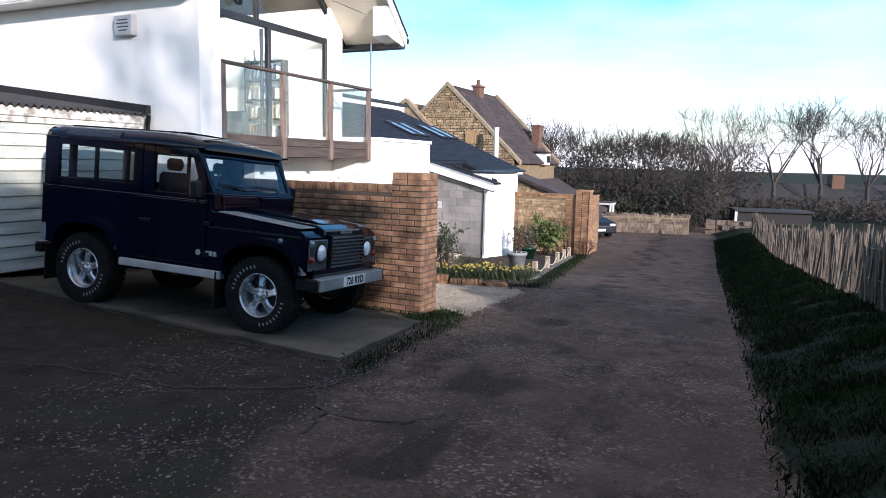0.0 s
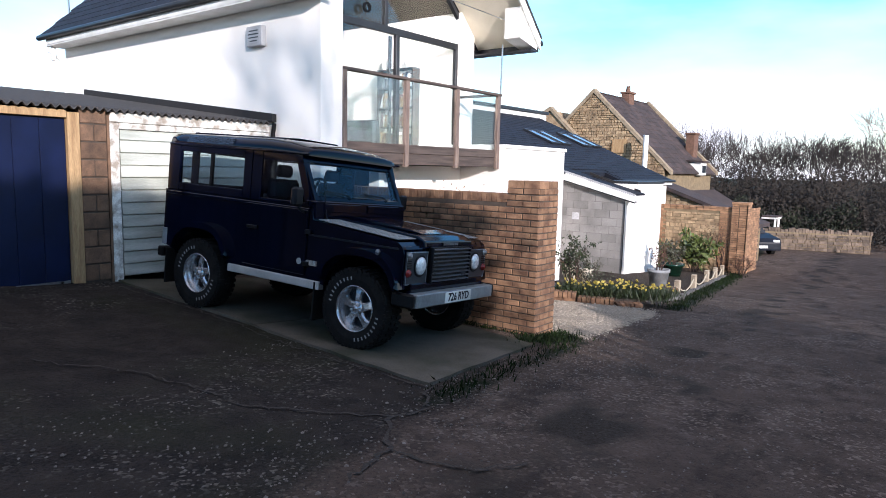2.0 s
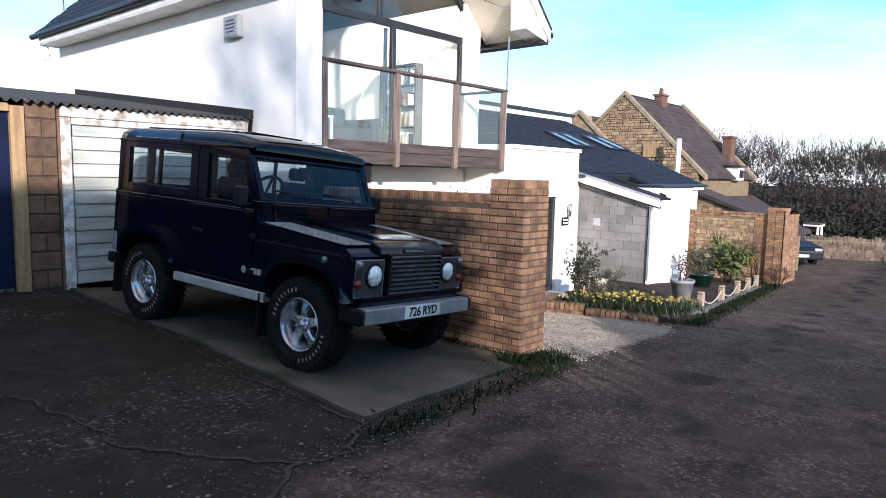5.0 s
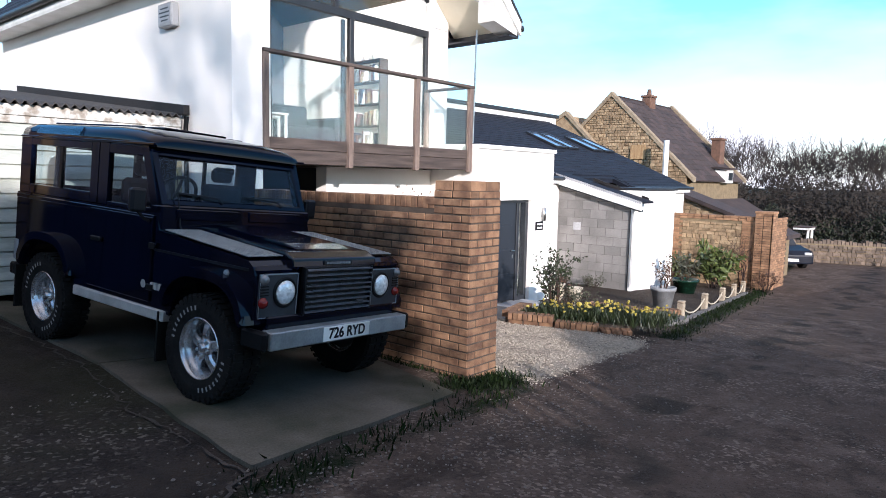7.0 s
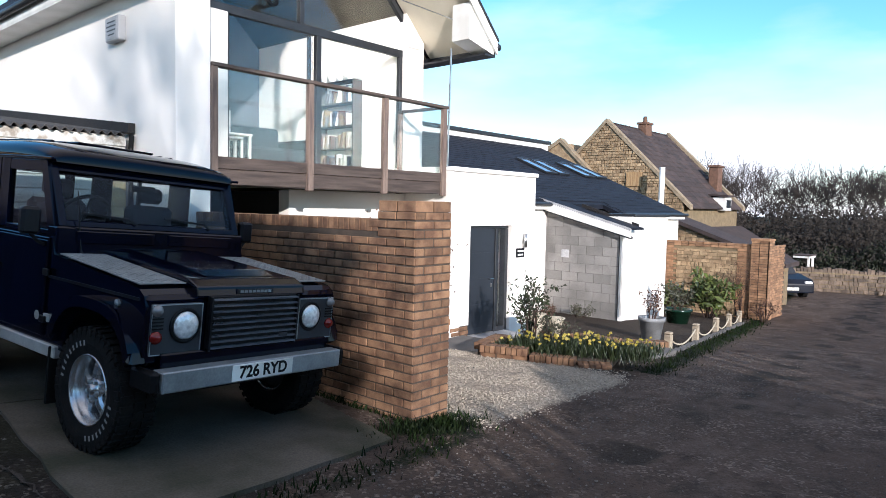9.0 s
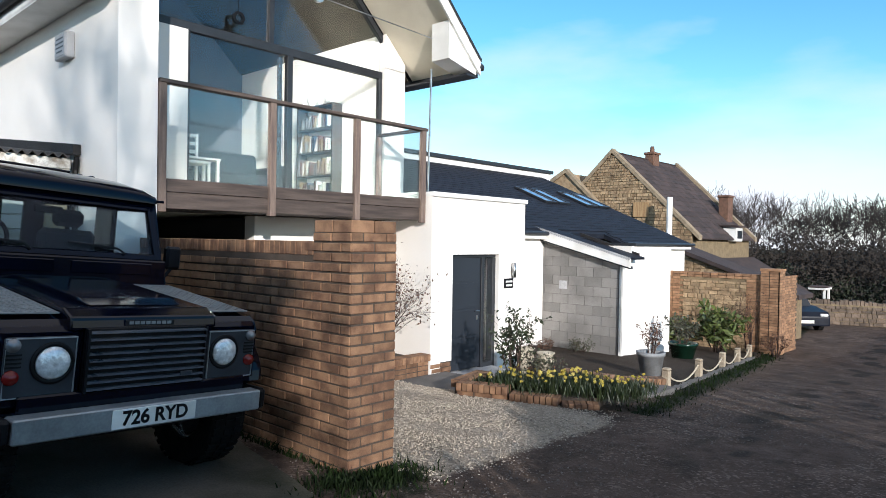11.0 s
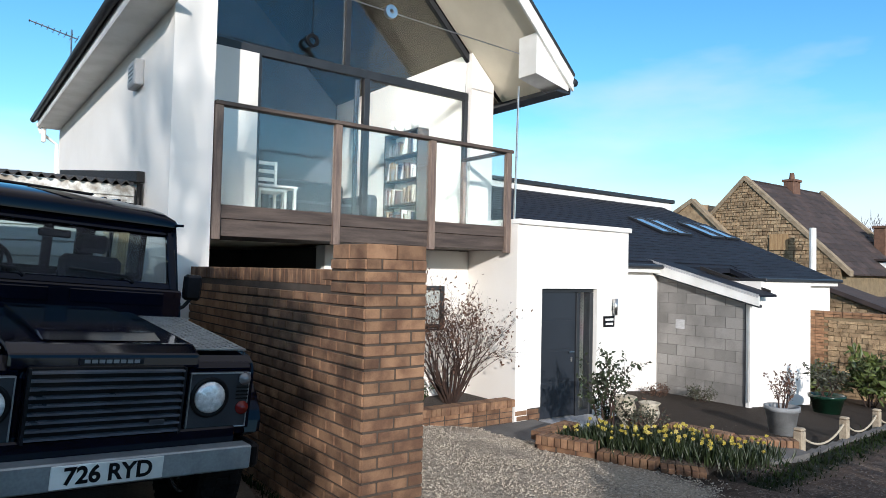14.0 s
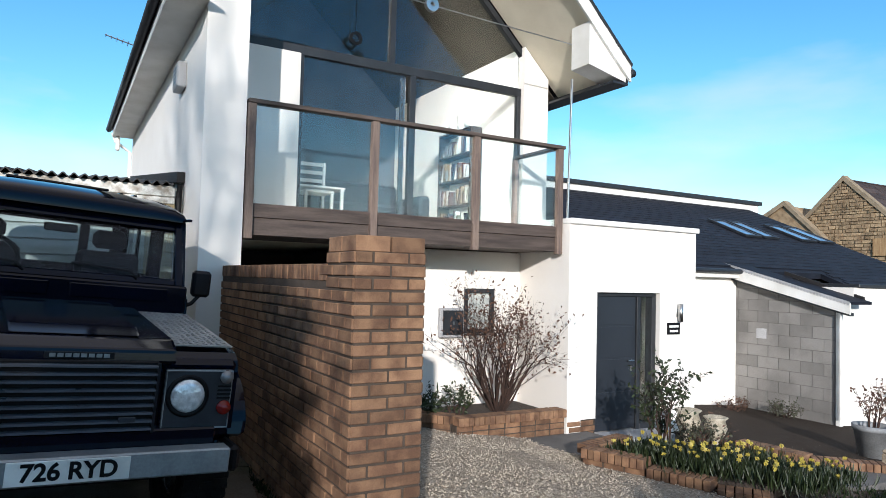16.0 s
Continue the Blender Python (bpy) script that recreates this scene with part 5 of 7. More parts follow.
        lathe(bm, [(0.112, 0.0), (0.113, 0.012), (0.098, 0.018), (0.090, 0.010)], 28, Matrix.Translation((0.515, c, 0.885)) @ pose(0, 0, 0, 0, 90, 0))
        part("lamp_rim", bm, BLACK, pan, "black lamp rim", True)
        bm = bmesh.new()
        lathe(bm, [(0.089, 0.0), (0.086, 0.012), (0.066, 0.024), (0.034, 0.031), (0.004, 0.033)], 28, Matrix.Translation((0.524, c, 0.885)) @ pose(0, 0, 0, 0, 90, 0))
        part("headlamp", bm, LAMP_LENS, pan, "round ribbed headlamp", True)
        for z, mm, r in ((0.985, CLEAR_LENS, 0.028), (0.82, RED_LENS, 0.030)):
            bm = bmesh.new()
            lathe(bm, [(r + 0.01, 0), (r + 0.008, 0.012), (r, 0.014), (r * 0.9, 0.03), (0.004, 0.036)], 18, Matrix.Translation((0.520, s * 0.735, z)) @ pose(0, 0, 0, 0, 90, 0))
            part("side_lamp", bm, mm, pan, "small round lamp", True)
        for i in range(4):
            boxpart("vent_slot", (0.520, 0.527, *sorted((s * 0.69, s * 0.765)), 0.868 + i * 0.021, 0.878 + i * 0.021), BLACK, pan)
    bumper = boxpart("bumper", (0.55, 0.665, -0.755, 0.755, 0.505, 0.635), GALV, car, "galvanised steel front bumper", bev=0.008)
    for s in (-1, 1):
        boxpart("bumper_end", (0.40, 0.655, *sorted((s * 0.756, s * 0.815)), 0.50, 0.64), BLACK, bumper, "black plastic bumper end", bev=0.02)
    plate = boxpart("number_plate", (0.667, 0.674, -0.26, 0.26, 0.515, 0.626), PLATE_WHITE, car, "white number plate with black characters", bev=0.003)
    curve = bpy.data.curves.new("plate_text", 'FONT')
    curve.body, curve.size, curve.align_x, curve.align_y, curve.extrude, curve.offset = "726 RYD", 0.112, 'CENTER', 'CENTER', 0.0008, 0.0034
    tmp = new("plate_text", curve)
    bpy.context.view_layer.update()
    me = bpy.data.meshes.new_from_object(tmp.evaluated_get(bpy.context.evaluated_depsgraph_get()))
    bpy.data.objects.remove(tmp)
    me.materials.append(BLACK)
    txt = new("lettering", me)
    txt.parent = plate
    txt.matrix_basis = Matrix.Translation((0.6755, 0, 0.5705)) @ Matrix(((0, 0, 1, 0), (1, 0, 0, 0), (0, 1, 0, 0), (0, 0, 0, 1))) @ Matrix.Diagonal((0.98, 1.0, 1, 1))
    boxpart("apron", (0.42, 0.55, -0.70, 0.70, 0.56, 0.72), CAR_PAINT, car, "dark front apron", bev=0.01)
    # chassis and axles
    boxpart("chassis", (-2.95, 0.5, -0.42, 0.42, 0.44, 0.60), BLACK, car, "black chassis", bev=0.02)
    for cx in (0.0, WB):
        bm = bmesh.new()
        tube(bm, [(cx, -0.66, 0.40), (cx, 0.66, 0.40)], 0.055, 10)
        part("axle", bm, BLACK, car, "black axle tube", True)
    bm = bmesh.new()
    tube(bm, [(-0.62, -0.62, 1.20), (-0.64, -0.63, 1.24), (-0.70, -0.65, 1.66)], [0.012, 0.006, 0.003], 6)
    part("aerial", bm, BLACK, car, "thin black aerial")
    # wheels
    R = 0.40
    def wheel(cx, s):
        y = s * 0.73
        wm = Matrix.Translation((cx, y, R)) @ pose(0, 0, 0, -90 * s, 0, 0)
        bm = bmesh.new()
        lathe(bm, [(0.215, -0.11), (0.30, -0.128), (0.375, -0.125), (0.398, -0.10), (0.400, 0.10), (0.375, 0.125), (0.30, 0.130), (0.225, 0.112), (0.215, 0.09)], 48, wm, close=True)
        lugs = bmesh.new()
        for i in range(40):
            a = i * 9
            for w0, w1, sh in ((-0.118, -0.045, 4), (-0.032, 0.032, -3), (0.045, 0.118, 4)):
                box(lugs, 0.392, 0.408, -0.018, 0.018, w0, w1, wm @ pose(0, 0, 0, 0, 0, a + sh))
            box(lugs, 0.345, 0.388, -0.016, 0.016, 0.112, 0.131, wm @ pose(0, 0, 0, 0, 0, a))
        tyre = part("wheel", bm, RUBBER, car, "chunky black tyre on a silver five-spoke alloy wheel")
        tagged(part("tread", lugs, RUBBER, tyre), kind="stuff")
        bm = bmesh.new()
        lathe(bm, [(0.232, 0.112), (0.228, 0.120), (0.219, 0.116), (0.212, 0.085), (0.203, 0.055), (0.186, 0.035), (0.183, -0.08), (0.224, -0.10), (0.230, 0.09)], 48, wm, close=True)
        part("rim", bm, ALLOY, tyre, "silver alloy rim", True)
        bm = bmesh.new()
        lathe(bm, [(0.184, -0.04), (0.184, -0.03), (0.12, -0.02), (0.004, -0.01)], 30, wm)
        part("wheel_disc", bm, HEADLAMP_GREY, tyre, "dark wheel disc")
        for i in range(5):
            bm = bmesh.new()
            sm = wm @ pose(0, 0, 0, 0, 0, i * 72 + 18)
            ring = []
            for q, w, zt, zb in ((0.050, 0.046, 0.072, 0.02), (0.10, 0.037, 0.074, 0.02), (0.15, 0.040, 0.064, 0.01), (0.197, 0.062, 0.046, 0.0)):
                ring.append([bm.verts.new(sm @ Vector(c)) for c in ((q, -w, zb), (q, -w, zt - 0.016), (q, -w * 0.62, zt), (q, w * 0.62, zt), (q, w, zt - 0.016), (q, w, zb))])
            for a, b in zip(ring, ring[1:]):
                for k in range(6):
                    bm.faces.new((a[k], a[(k + 1) % 6], b[(k + 1) % 6], b[k]))
            bmesh.ops.recalc_face_normals(bm, faces=bm.faces[:])
            part("spoke", bm, ALLOY, tyre, "silver spoke")
        bm = bmesh.new()
        lathe(bm, [(0.082, 0.03), (0.080, 0.066), (0.070, 0.074), (0.036, 0.074), (0.034, 0.096), (0.028, 0.102), (0.004, 0.103)], 28, wm)
        part("hub", bm, ALLOY, tyre, "silver hub", True)
        for i in range(5):
            bm = bmesh.new()
            lathe(bm, [(0.012, 0.065), (0.012, 0.094), (0.003, 0.098)], 8, wm @ pose(0, 0, 0, 0, 0, i * 72 + 54) @ Matrix.Translation((0.058, 0, 0)))
            part("wheel_nut", bm, STEEL, tyre)
        bm = bmesh.new()
        for base_a in (100, 280):
            for i in range(9):
                box(bm, 0.285, 0.318, -0.008, 0.008, 0.1285, 0.1305, wm @ pose(0, 0, 0, 0, 0, base_a + i * 9))
        tagged(part("tyre_lettering", bm, LETTER_WHITE, tyre, "pale raised bars on the tyre wall"), kind="stuff")
    for cx in (0.0, WB):
        for s in (-1, 1):
            wheel(cx, s)


build_car()


# ---- plants ----
LEAF = mat("dark_green_leaf", (0.0266, 0.042, 0.0119), 0.55, dark=(0.014, 0.0238, 0.007), scale=5, fine=60, bump=0.1, per="island")
LEAF_LIGHT = mat("mid_green_leaf", (0.0864, 0.1116, 0.0252), 0.5, dark=(0.0504, 0.072, 0.018), scale=5, fine=60, bump=0.1, per="island")
LEAF_GREY = mat("grey_green_leaf", (0.07, 0.0735, 0.0455), 0.6, dark=(0.042, 0.0455, 0.028), scale=5, fine=60, bump=0.1, per="island")
LEAF_RED = mat("reddish_leaf", (0.12, 0.05625, 0.03375), 0.6, dark=(0.0675, 0.0375, 0.0225), scale=5, fine=60, bump=0.1, per="island")
TWIG = mat("brown_twig", (0.0525, 0.02775, 0.0195), 0.85, dark=(0.02625, 0.015, 0.01125), scale=9, fine=80, bump=0.3)
BARK = mat("grey_bark", (0.060, 0.047, 0.040), 0.9, dark=(0.032, 0.026, 0.022), scale=3, fine=40, bump=0.5)
PALE_BARK = mat("pale_bark", (0.34, 0.28, 0.22), 0.85, dark=(0.20, 0.16, 0.12), scale=3, fine=40, bump=0.4)
PETAL = mat("yellow_petal", (0.4, 0.336, 0.056), 0.55, dark=(0.288, 0.224, 0.032), scale=8, grain=0.1, bump=0.05, per="island")
# blade green is darkened to include the blades' shade on each other
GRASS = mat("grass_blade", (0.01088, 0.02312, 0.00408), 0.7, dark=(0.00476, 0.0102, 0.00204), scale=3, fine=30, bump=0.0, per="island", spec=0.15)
PALE_WOOD = mat("grey_split_chestnut", (0.152, 0.1184, 0.0896), 0.85, dark=(0.044, 0.0344, 0.0272), scale=6, fine=60, stretch=(5, 5, 0.5), bump=0.4, per="object")
PALE_WOOD_I = mat("grey_split_chestnut_far", (0.152, 0.1184, 0.0896), 0.85, dark=(0.044, 0.0344, 0.0272), scale=6, fine=60, stretch=(5, 5, 0.5), bump=0.4, per="island")
PEBBLE = mat("loose_stones", (0.215, 0.185, 0.16), 0.9, dark=(0.07, 0.06, 0.052), scale=20, fine=90, bump=0.3, per="island")
PALE_PEBBLE = mat("pale_gravel", (0.4536, 0.399, 0.3234), 0.9, dark=(0.3024, 0.2604, 0.2058), scale=20, fine=90, bump=0.3, per="island")
ROPE = mat("pale_rope", (0.55, 0.48, 0.36), 0.9, scale=30, fine=120, bump=0.5)
POT_GREY = mat("grey_pot", (0.26, 0.27, 0.28), 0.7, scale=6, bump=0.1)
POT_GREEN = mat("green_glaze", (0.0075, 0.03, 0.0175), 0.2, scale=6, bump=0.05)
URN_STONE = mat("pale_cast_stone", (0.50, 0.45, 0.36), 0.9, dark=(0.30, 0.27, 0.2), scale=9, fine=80, bump=0.4)


def leaf_quad(bm, p, d, n, length, width):
    """A bent leaf of two quads from p along d."""
    d, n = d.normalized(), n.normalized()
    s = d.cross(n)
    if s.length < 0.01:
        s = d.orthogonal()
    s = s.normalized() * width / 2
    mid, tip = p + d * length * 0.5 + n * length * 0.06, p + d * length - Vector((0, 0, length * 0.12))
    a, b, c, e = bm.verts.new(p), bm.verts.new(mid + s), bm.verts.new(tip), bm.verts.new(mid - s)
    bm.faces.new((a, b, c))
    bm.faces.new((a, c, e))


def rand_dir(rng, up=0.0):
    v = Vector((rng.gauss(0, 1), rng.gauss(0, 1), rng.gauss(0, 1) + up))
    return v.normalized()


def branch(bm, tips, rng, p, d, length, r, depth, spread=0.55, sides=5, droop=0.0, rmin=0.0):
    """A tapering limb that bends and forks; its ends go to tips."""
    pts, rad = [p], [r]
    n = 3 if depth > 1 else 2
    for i in range(n):
        d = (d + rand_dir(rng) * 0.16 + Vector((0, 0, 0.06 - droop))).normalized()
        p = p + d * length / n
        pts.append(p)
        rad.append(r * (1 - 0.42 * (i + 1) / n))
    tube(bm, pts, [max(q, rmin) for q in rad], sides if depth > 1 else 3, cap=False)
    if depth <= 0:
        tips.append((p, d))
        return
    for i in range(rng.choice((2, 3, 3))):
        nd = (d + rand_dir(rng, 0.25) * spread).normalized()
        branch(bm, tips, rng, pts[-1] if i else pts[-2], nd, length * rng.uniform(0.62, 0.84), rad[-1] * rng.uniform(0.6, 0.8), depth - 1, spread, sides, droop, rmin)
    tips.append((p, d))


def bush(name, label, loc, height, width, leaf, leaf_mat, count, seed, stems=7, twig=TWIG, depth=2, lwide=0.5, lean=0.35):
    rng = random.Random(seed)
    e = thing(name, label, "shrub", Matrix.Translation(loc))
    bm, tips = bmesh.new(), []
    for i in range(stems):
        a = 6.2832 * i / stems + rng.uniform(-0.4, 0.4)
        d = Vector((math.cos(a) * lean * width / height, math.sin(a) * lean * width / height, 1)).normalized()
        branch(bm, tips, rng, Vector((0.05 * math.cos(a), 0.05 * math.sin(a), -0.03)), d, height * rng.uniform(0.30, 0.44), 0.010 + height * 0.004, depth, 0.7)
    part("woody_growth", bm, twig, e, "bare woody stems")
    bm = bmesh.new()
    for i in range(count):
        p, d = rng.choice(tips)
        p = p + rand_dir(rng) * rng.uniform(0, 0.09) * width - d * rng.uniform(0, 0.15) * height
        if p.z < 0.02:
            p.z = 0.02 + rng.uniform(0, 0.1)
        leaf_quad(bm, p, (rand_dir(rng, 0.2) + d * 0.5), rand_dir(rng, 0.6), leaf * rng.uniform(0.6, 1.2), leaf * lwide * rng.uniform(0.7, 1.1))
    part("foliage", bm, leaf_mat, e, "")
    return e


def gz(x, y, dz=0.0):
    return (x, y, ground_z(x, y) + dz)


# ---- raised brick beds beside the drive ----
def brick_row(parent, a, b, z, face=True, soldiers=False, mat_me=None):
    """Bricks end to end (or soldiers on edge) from a to b at height z."""
    a, b = Vector((*a, 0)), Vector((*b, 0))
    d = b - a
    ang = math.degrees(math.atan2(d.y, d.x))
    step = 0.0745 if soldiers else 0.225
    n = max(1, int(d.length / step + 0.3))
    for i in range(n):
        p = a + d * (i + 0.5) / n
        lay("brick", SOLDIER_LOW if soldiers else BED_BRICK, parent, pose(p.x, p.y, z, 0, 0, ang), 0.003)


SOLDIER_LOW = brick_mesh("edge_brick", 0.066, 0.100, 0.215, BRICK)
BED_BRICK = brick_mesh("bed_brick", 0.213, 0.064, 0.102, BRICK)


def bed_wall(name, label, legs):
    """Low brick wall in legs of (start, end, top height, courses)."""
    bm = bmesh.new()
    for a, b, top, k in legs:
        d = Vector((b[0] - a[0], b[1] - a[1], 0))
        m = Matrix.Translation((a[0], a[1], 0)) @ Matrix.Rotation(math.atan2(d.y, d.x), 4, 'Z')
        box(bm, 0, d.length, -0.045, 0.045, top - 0.10 - 0.075 * k - 0.1, top - 0.102, m)
    w = setting(part(name, bm, MORTAR), label, "raised bed")
    for a, b, top, k in legs:
        brick_row(w, a, b, top - 0.05, soldiers=True)
        for c in range(k):
            sh = 0.11 if c % 2 else 0.0
            brick_row(w, a, b, top - 0.10 - 0.037 - 0.075 * c)
    return w


bed_wall("planter_wall_door", "low orange brick wall of a stepped flower bed", [
    ((-5.52, 9.74), (-4.88, 9.99), -0.10, 2), ((-4.86, 10.0), (-4.28, 10.22), -0.17, 2), ((-4.26, 10.23), (-3.90, 10.50), -0.235, 2), ((-5.56, 9.78), (-5.75, 10.55), -0.10, 2)])
bed_wall("planter_wall_house", "low orange brick wall of a raised bed against the house", [
    ((-6.98, 9.0), (-6.95, 10.62), -0.02, 4), ((-7.95, 8.25), (-7.02, 9.0), -0.0, 2)])
bed_wall("planter_wall_garden", "low orange brick wall beside the garden path", [((-5.55, 12.3), (-4.72, 12.40), -0.28, 1), ((-4.70, 12.40), (-4.16, 12.92), -0.30, 1)])


def soil_patch(name, pts, z0, z1):
    bm = bmesh.new()
    prism(bm, pts, z0, z1, Matrix())
    return setting(part(name, bm, SOIL), "dark bed soil", "soil")


soil_patch("bed_soil_house", [(-7.99, 8.35), (-7.05, 9.05), (-7.02, 10.60), (-7.99, 10.60)], -0.5, -0.10)
soil_patch("bed_soil_door", [(-5.5, 9.86), (-4.3, 10.32), (-3.95, 10.62), (-4.2, 11.3), (-5.2, 11.6), (-5.7, 10.6)], -0.6, -0.20)
# slabs from the drive to the door, and the strip by the rope fence
bm = bmesh.new()
prism(bm, [(-6.9, 9.15), (-5.75, 9.75), (-5.9, 10.7), (-6.5, 11.05), (-6.9, 11.0)], -0.60, -0.345, Matrix())
setting(part("path_slab", bm, PAVING), "dark grey sunken path slab to the front door", "path")
bm = bmesh.new()
prism(bm, [(-4.6, 11.75), (-3.95, 11.95), (-3.92, 12.75), (-4.15, 12.86), (-4.75, 12.32)], -0.7, -0.385, Matrix())
setting(part("path_slab_garden", bm, PAVING), "grey concrete path slab beside the low wall", "path")
bm = bmesh.new()
for i in range(16):
    y = 12.95 + i * 0.5
    x = rope_line(y) + 0.06
    box(bm, -0.05, 0.05, 0, 0.49, -0.06, 0.015, Matrix.Translation((x, y, ground_z(x, y))) @ Matrix.Rotation(math.atan2(0.17, 1), 4, 'Z'))
setting(part("kerb_edge", bm, PAVING), "pale edging kerb along the garden", "kerb")

# concrete slab under the car
def build_slab():
    bm = bmesh.new()
    for cells in ([(-2.95, 3.60), (-3.24, 5.78), (-5.55, 6.24), (-5.62, 3.88)], [(-5.64, 3.88), (-5.57, 6.24), (-7.65, 6.0), (-8.06, 3.55)]):
        n = 14
        a, b, c, d = [Vector((*p, 0)) for p in cells]
        grid = [[None] * (n + 1) for _ in range(n + 1)]
        for i in range(n + 1):
            for j in range(n + 1):
                p = a.lerp(d, i / n).lerp(b.lerp(c, i / n), j / n)
                q = 0.03 * noise.noise((p.x * 2, p.y * 2, 4)) if i in (0, n) or j in (0, n) else 0
                grid[i][j] = bm.verts.new((p.x + q, p.y + q, ground_z(p.x, p.y) + 0.030))
        for i in range(n):
            for j in range(n):
                bm.faces.new((grid[i][j], grid[i + 1][j], grid[i + 1][j + 1], grid[i][j + 1]))
    r = bmesh.ops.extrude_face_region(bm, geom=bm.faces[:])
    for v in r["geom"]:
        if isinstance(v, bmesh.types.BMVert):
            v.co.z -= 0.14
    setting(part("concrete_slab", bm, CONCRETE), "mossy stained concrete parking slab", "slab")


build_slab()

# plants of the beds
bush("bare_shrub", "tall twiggy shrub with small reddish leaves against the white wall", (-7.45, 9.95, -0.12), 1.75, 1.5, 0.060, LEAF_RED, 1400, 3, stems=30, depth=3, lean=0.62)
bush("low_shrub", "low leafy evergreen in the raised bed", (-7.35, 9.25, -0.12), 0.55, 0.6, 0.06, LEAF, 380, 4, stems=8)
bush("strap_plant", "green strap-leaved plants at the foot of the wall", (-7.5, 8.85, -0.12), 0.35, 0.7, 0.20, LEAF, 160, 5, stems=6, lwide=0.14)
bush("rose_shrub", "leggy dark-leaved shrub beside the front door", (-5.35, 10.72, -0.22), 1.15, 0.5, 0.070, LEAF, 820, 6, stems=10, depth=2, lean=0.25)
bush("grey_shrub", "grey-green shrub in the flower bed", (-5.0, 10.9, -0.22), 0.55, 0.7, 0.05, LEAF_GREY, 520, 7, stems=9)
bush("grey_shrub", "dry brownish low shrub in the flower bed", (-5.9, 12.1, -0.52), 0.55, 1.0, 0.05, LEAF_RED, 300, 8, stems=9)
bush("wall_shrub", "low dark shrub at the foot of the block wall", (-7.9, 16.7, -0.85), 0.55, 1.2, 0.06, LEAF_GREY, 380, 9, stems=9)
bush("wall_shrub", "low brown shrub at the foot of the block wall", (-8.7, 16.4, -0.85), 0.45, 1.2, 0.06, LEAF_RED, 300, 10, stems=9)
bush("glossy_shrub", "large broad-leaved green shrub before the stone wall", (-6.55, 21.5, -1.22), 1.45, 1.7, 0.26, LEAF_LIGHT, 620, 11, stems=11, lwide=0.40)
bush("glossy_shrub", "rounded green shrub before the stone wall", (-7.75, 21.3, -1.22), 1.05, 1.2, 0.15, LEAF_LIGHT, 560, 12, stems=9)
bush("climber", "dark bare climber on the brick pier", (-5.95, 22.3, -1.22), 1.9, 0.7, 0.06, LEAF_RED, 260, 13, stems=7, depth=3, lean=0.15)
bush("rust_shrub", "rust-coloured low shrub at the end of the garden", (-5.25, 22.2, -1.22), 0.75, 0.9, 0.06, LEAF_RED, 420, 14, stems=9)


def daffodils():
    rng = random.Random(21)
    e = thing("daffodil_clump", "clump of yellow daffodils in the brick bed", "flowers", gz_m(-4.6, 10.5, -0.20), group="daffodils in the brick bed")
    bm = bmesh.new()
    for i in range(240):
        a = rng.uniform(0, 6.28)
        p = Vector((rng.gauss(0, 0.12), rng.gauss(0, 0.11), -0.02))
        leaf_quad(bm, p, Vector((math.cos(a) * 0.35, math.sin(a) * 0.35, 1)), Vector((math.cos(a), math.sin(a), 0)), rng.uniform(0.18, 0.30), 0.016)
    part("leaves", bm, LEAF, e, "green strap leaves")
    for i in range(5):
        bm = bmesh.new()
        h = Vector((rng.gauss(0, 0.11), rng.gauss(0, 0.11), rng.uniform(0.17, 0.27)))
        face = Vector((rng.uniform(0.2, 1), rng.uniform(-1, 0.2), 0.25)).normalized()
        s = face.orthogonal().normalized()
        t = face.cross(s)
        for k in range(6):
            a = k * 1.0472
            leaf_quad(bm, h, s * math.cos(a) + t * math.sin(a) + face * 0.15, face, 0.030, 0.020)
        tube(bm, [h, h + face * 0.024], [0.009, 0.013], 7)
        part("flower", bm, PETAL, e, "yellow trumpet flower")
    spots = [(-5.3, 10.15), (-5.05, 10.2), (-4.85, 10.3), (-4.65, 10.35), (-4.45, 10.5), (-4.25, 10.6), (-4.1, 10.75), (-4.35, 10.9), (-4.6, 10.75), (-4.85, 10.6), (-4.2, 11.05), (-4.5, 11.1), (-3.95, 10.85), (-4.0, 11.2), (-3.78, 10.72), (-3.75, 11.0), (-4.7, 11.0), (-5.2, 10.4), (-4.95, 10.45), (-3.8, 11.3)]
    for i, (x, y) in enumerate(spots):
        copy_thing(e, gz_m(x, y, -0.20) @ pose(0, 0, 0, 0, 0, i * 67)).scale = (1, 1, 0.68 + 0.34 * ((i * 37) % 10) / 10)


def gz_m(x, y, z):
    return Matrix.Translation((x, y, z))


daffodils()


def pot(name, label, x, y, z, r, h, material):
    e = thing(name, label, "plant pot", Matrix.Translation((x, y, z)))
    bm = bmesh.new()
    lathe(bm, [(r * 0.68, 0), (r * 0.92, h * 0.84), (r, h * 0.84), (r * 1.02, h), (r * 0.9, h), (r * 0.84, h * 0.86), (r * 0.8, h * 0.8)], 28)
    part("bowl", bm, material, e, "", True)
    bm = bmesh.new()
    lathe(bm, [(r * 0.82, h * 0.82), (r * 0.5, h * 0.85), (0.01, h * 0.86)], 20)
    part("compost", bm, SOIL, e, "dark compost")
    return e


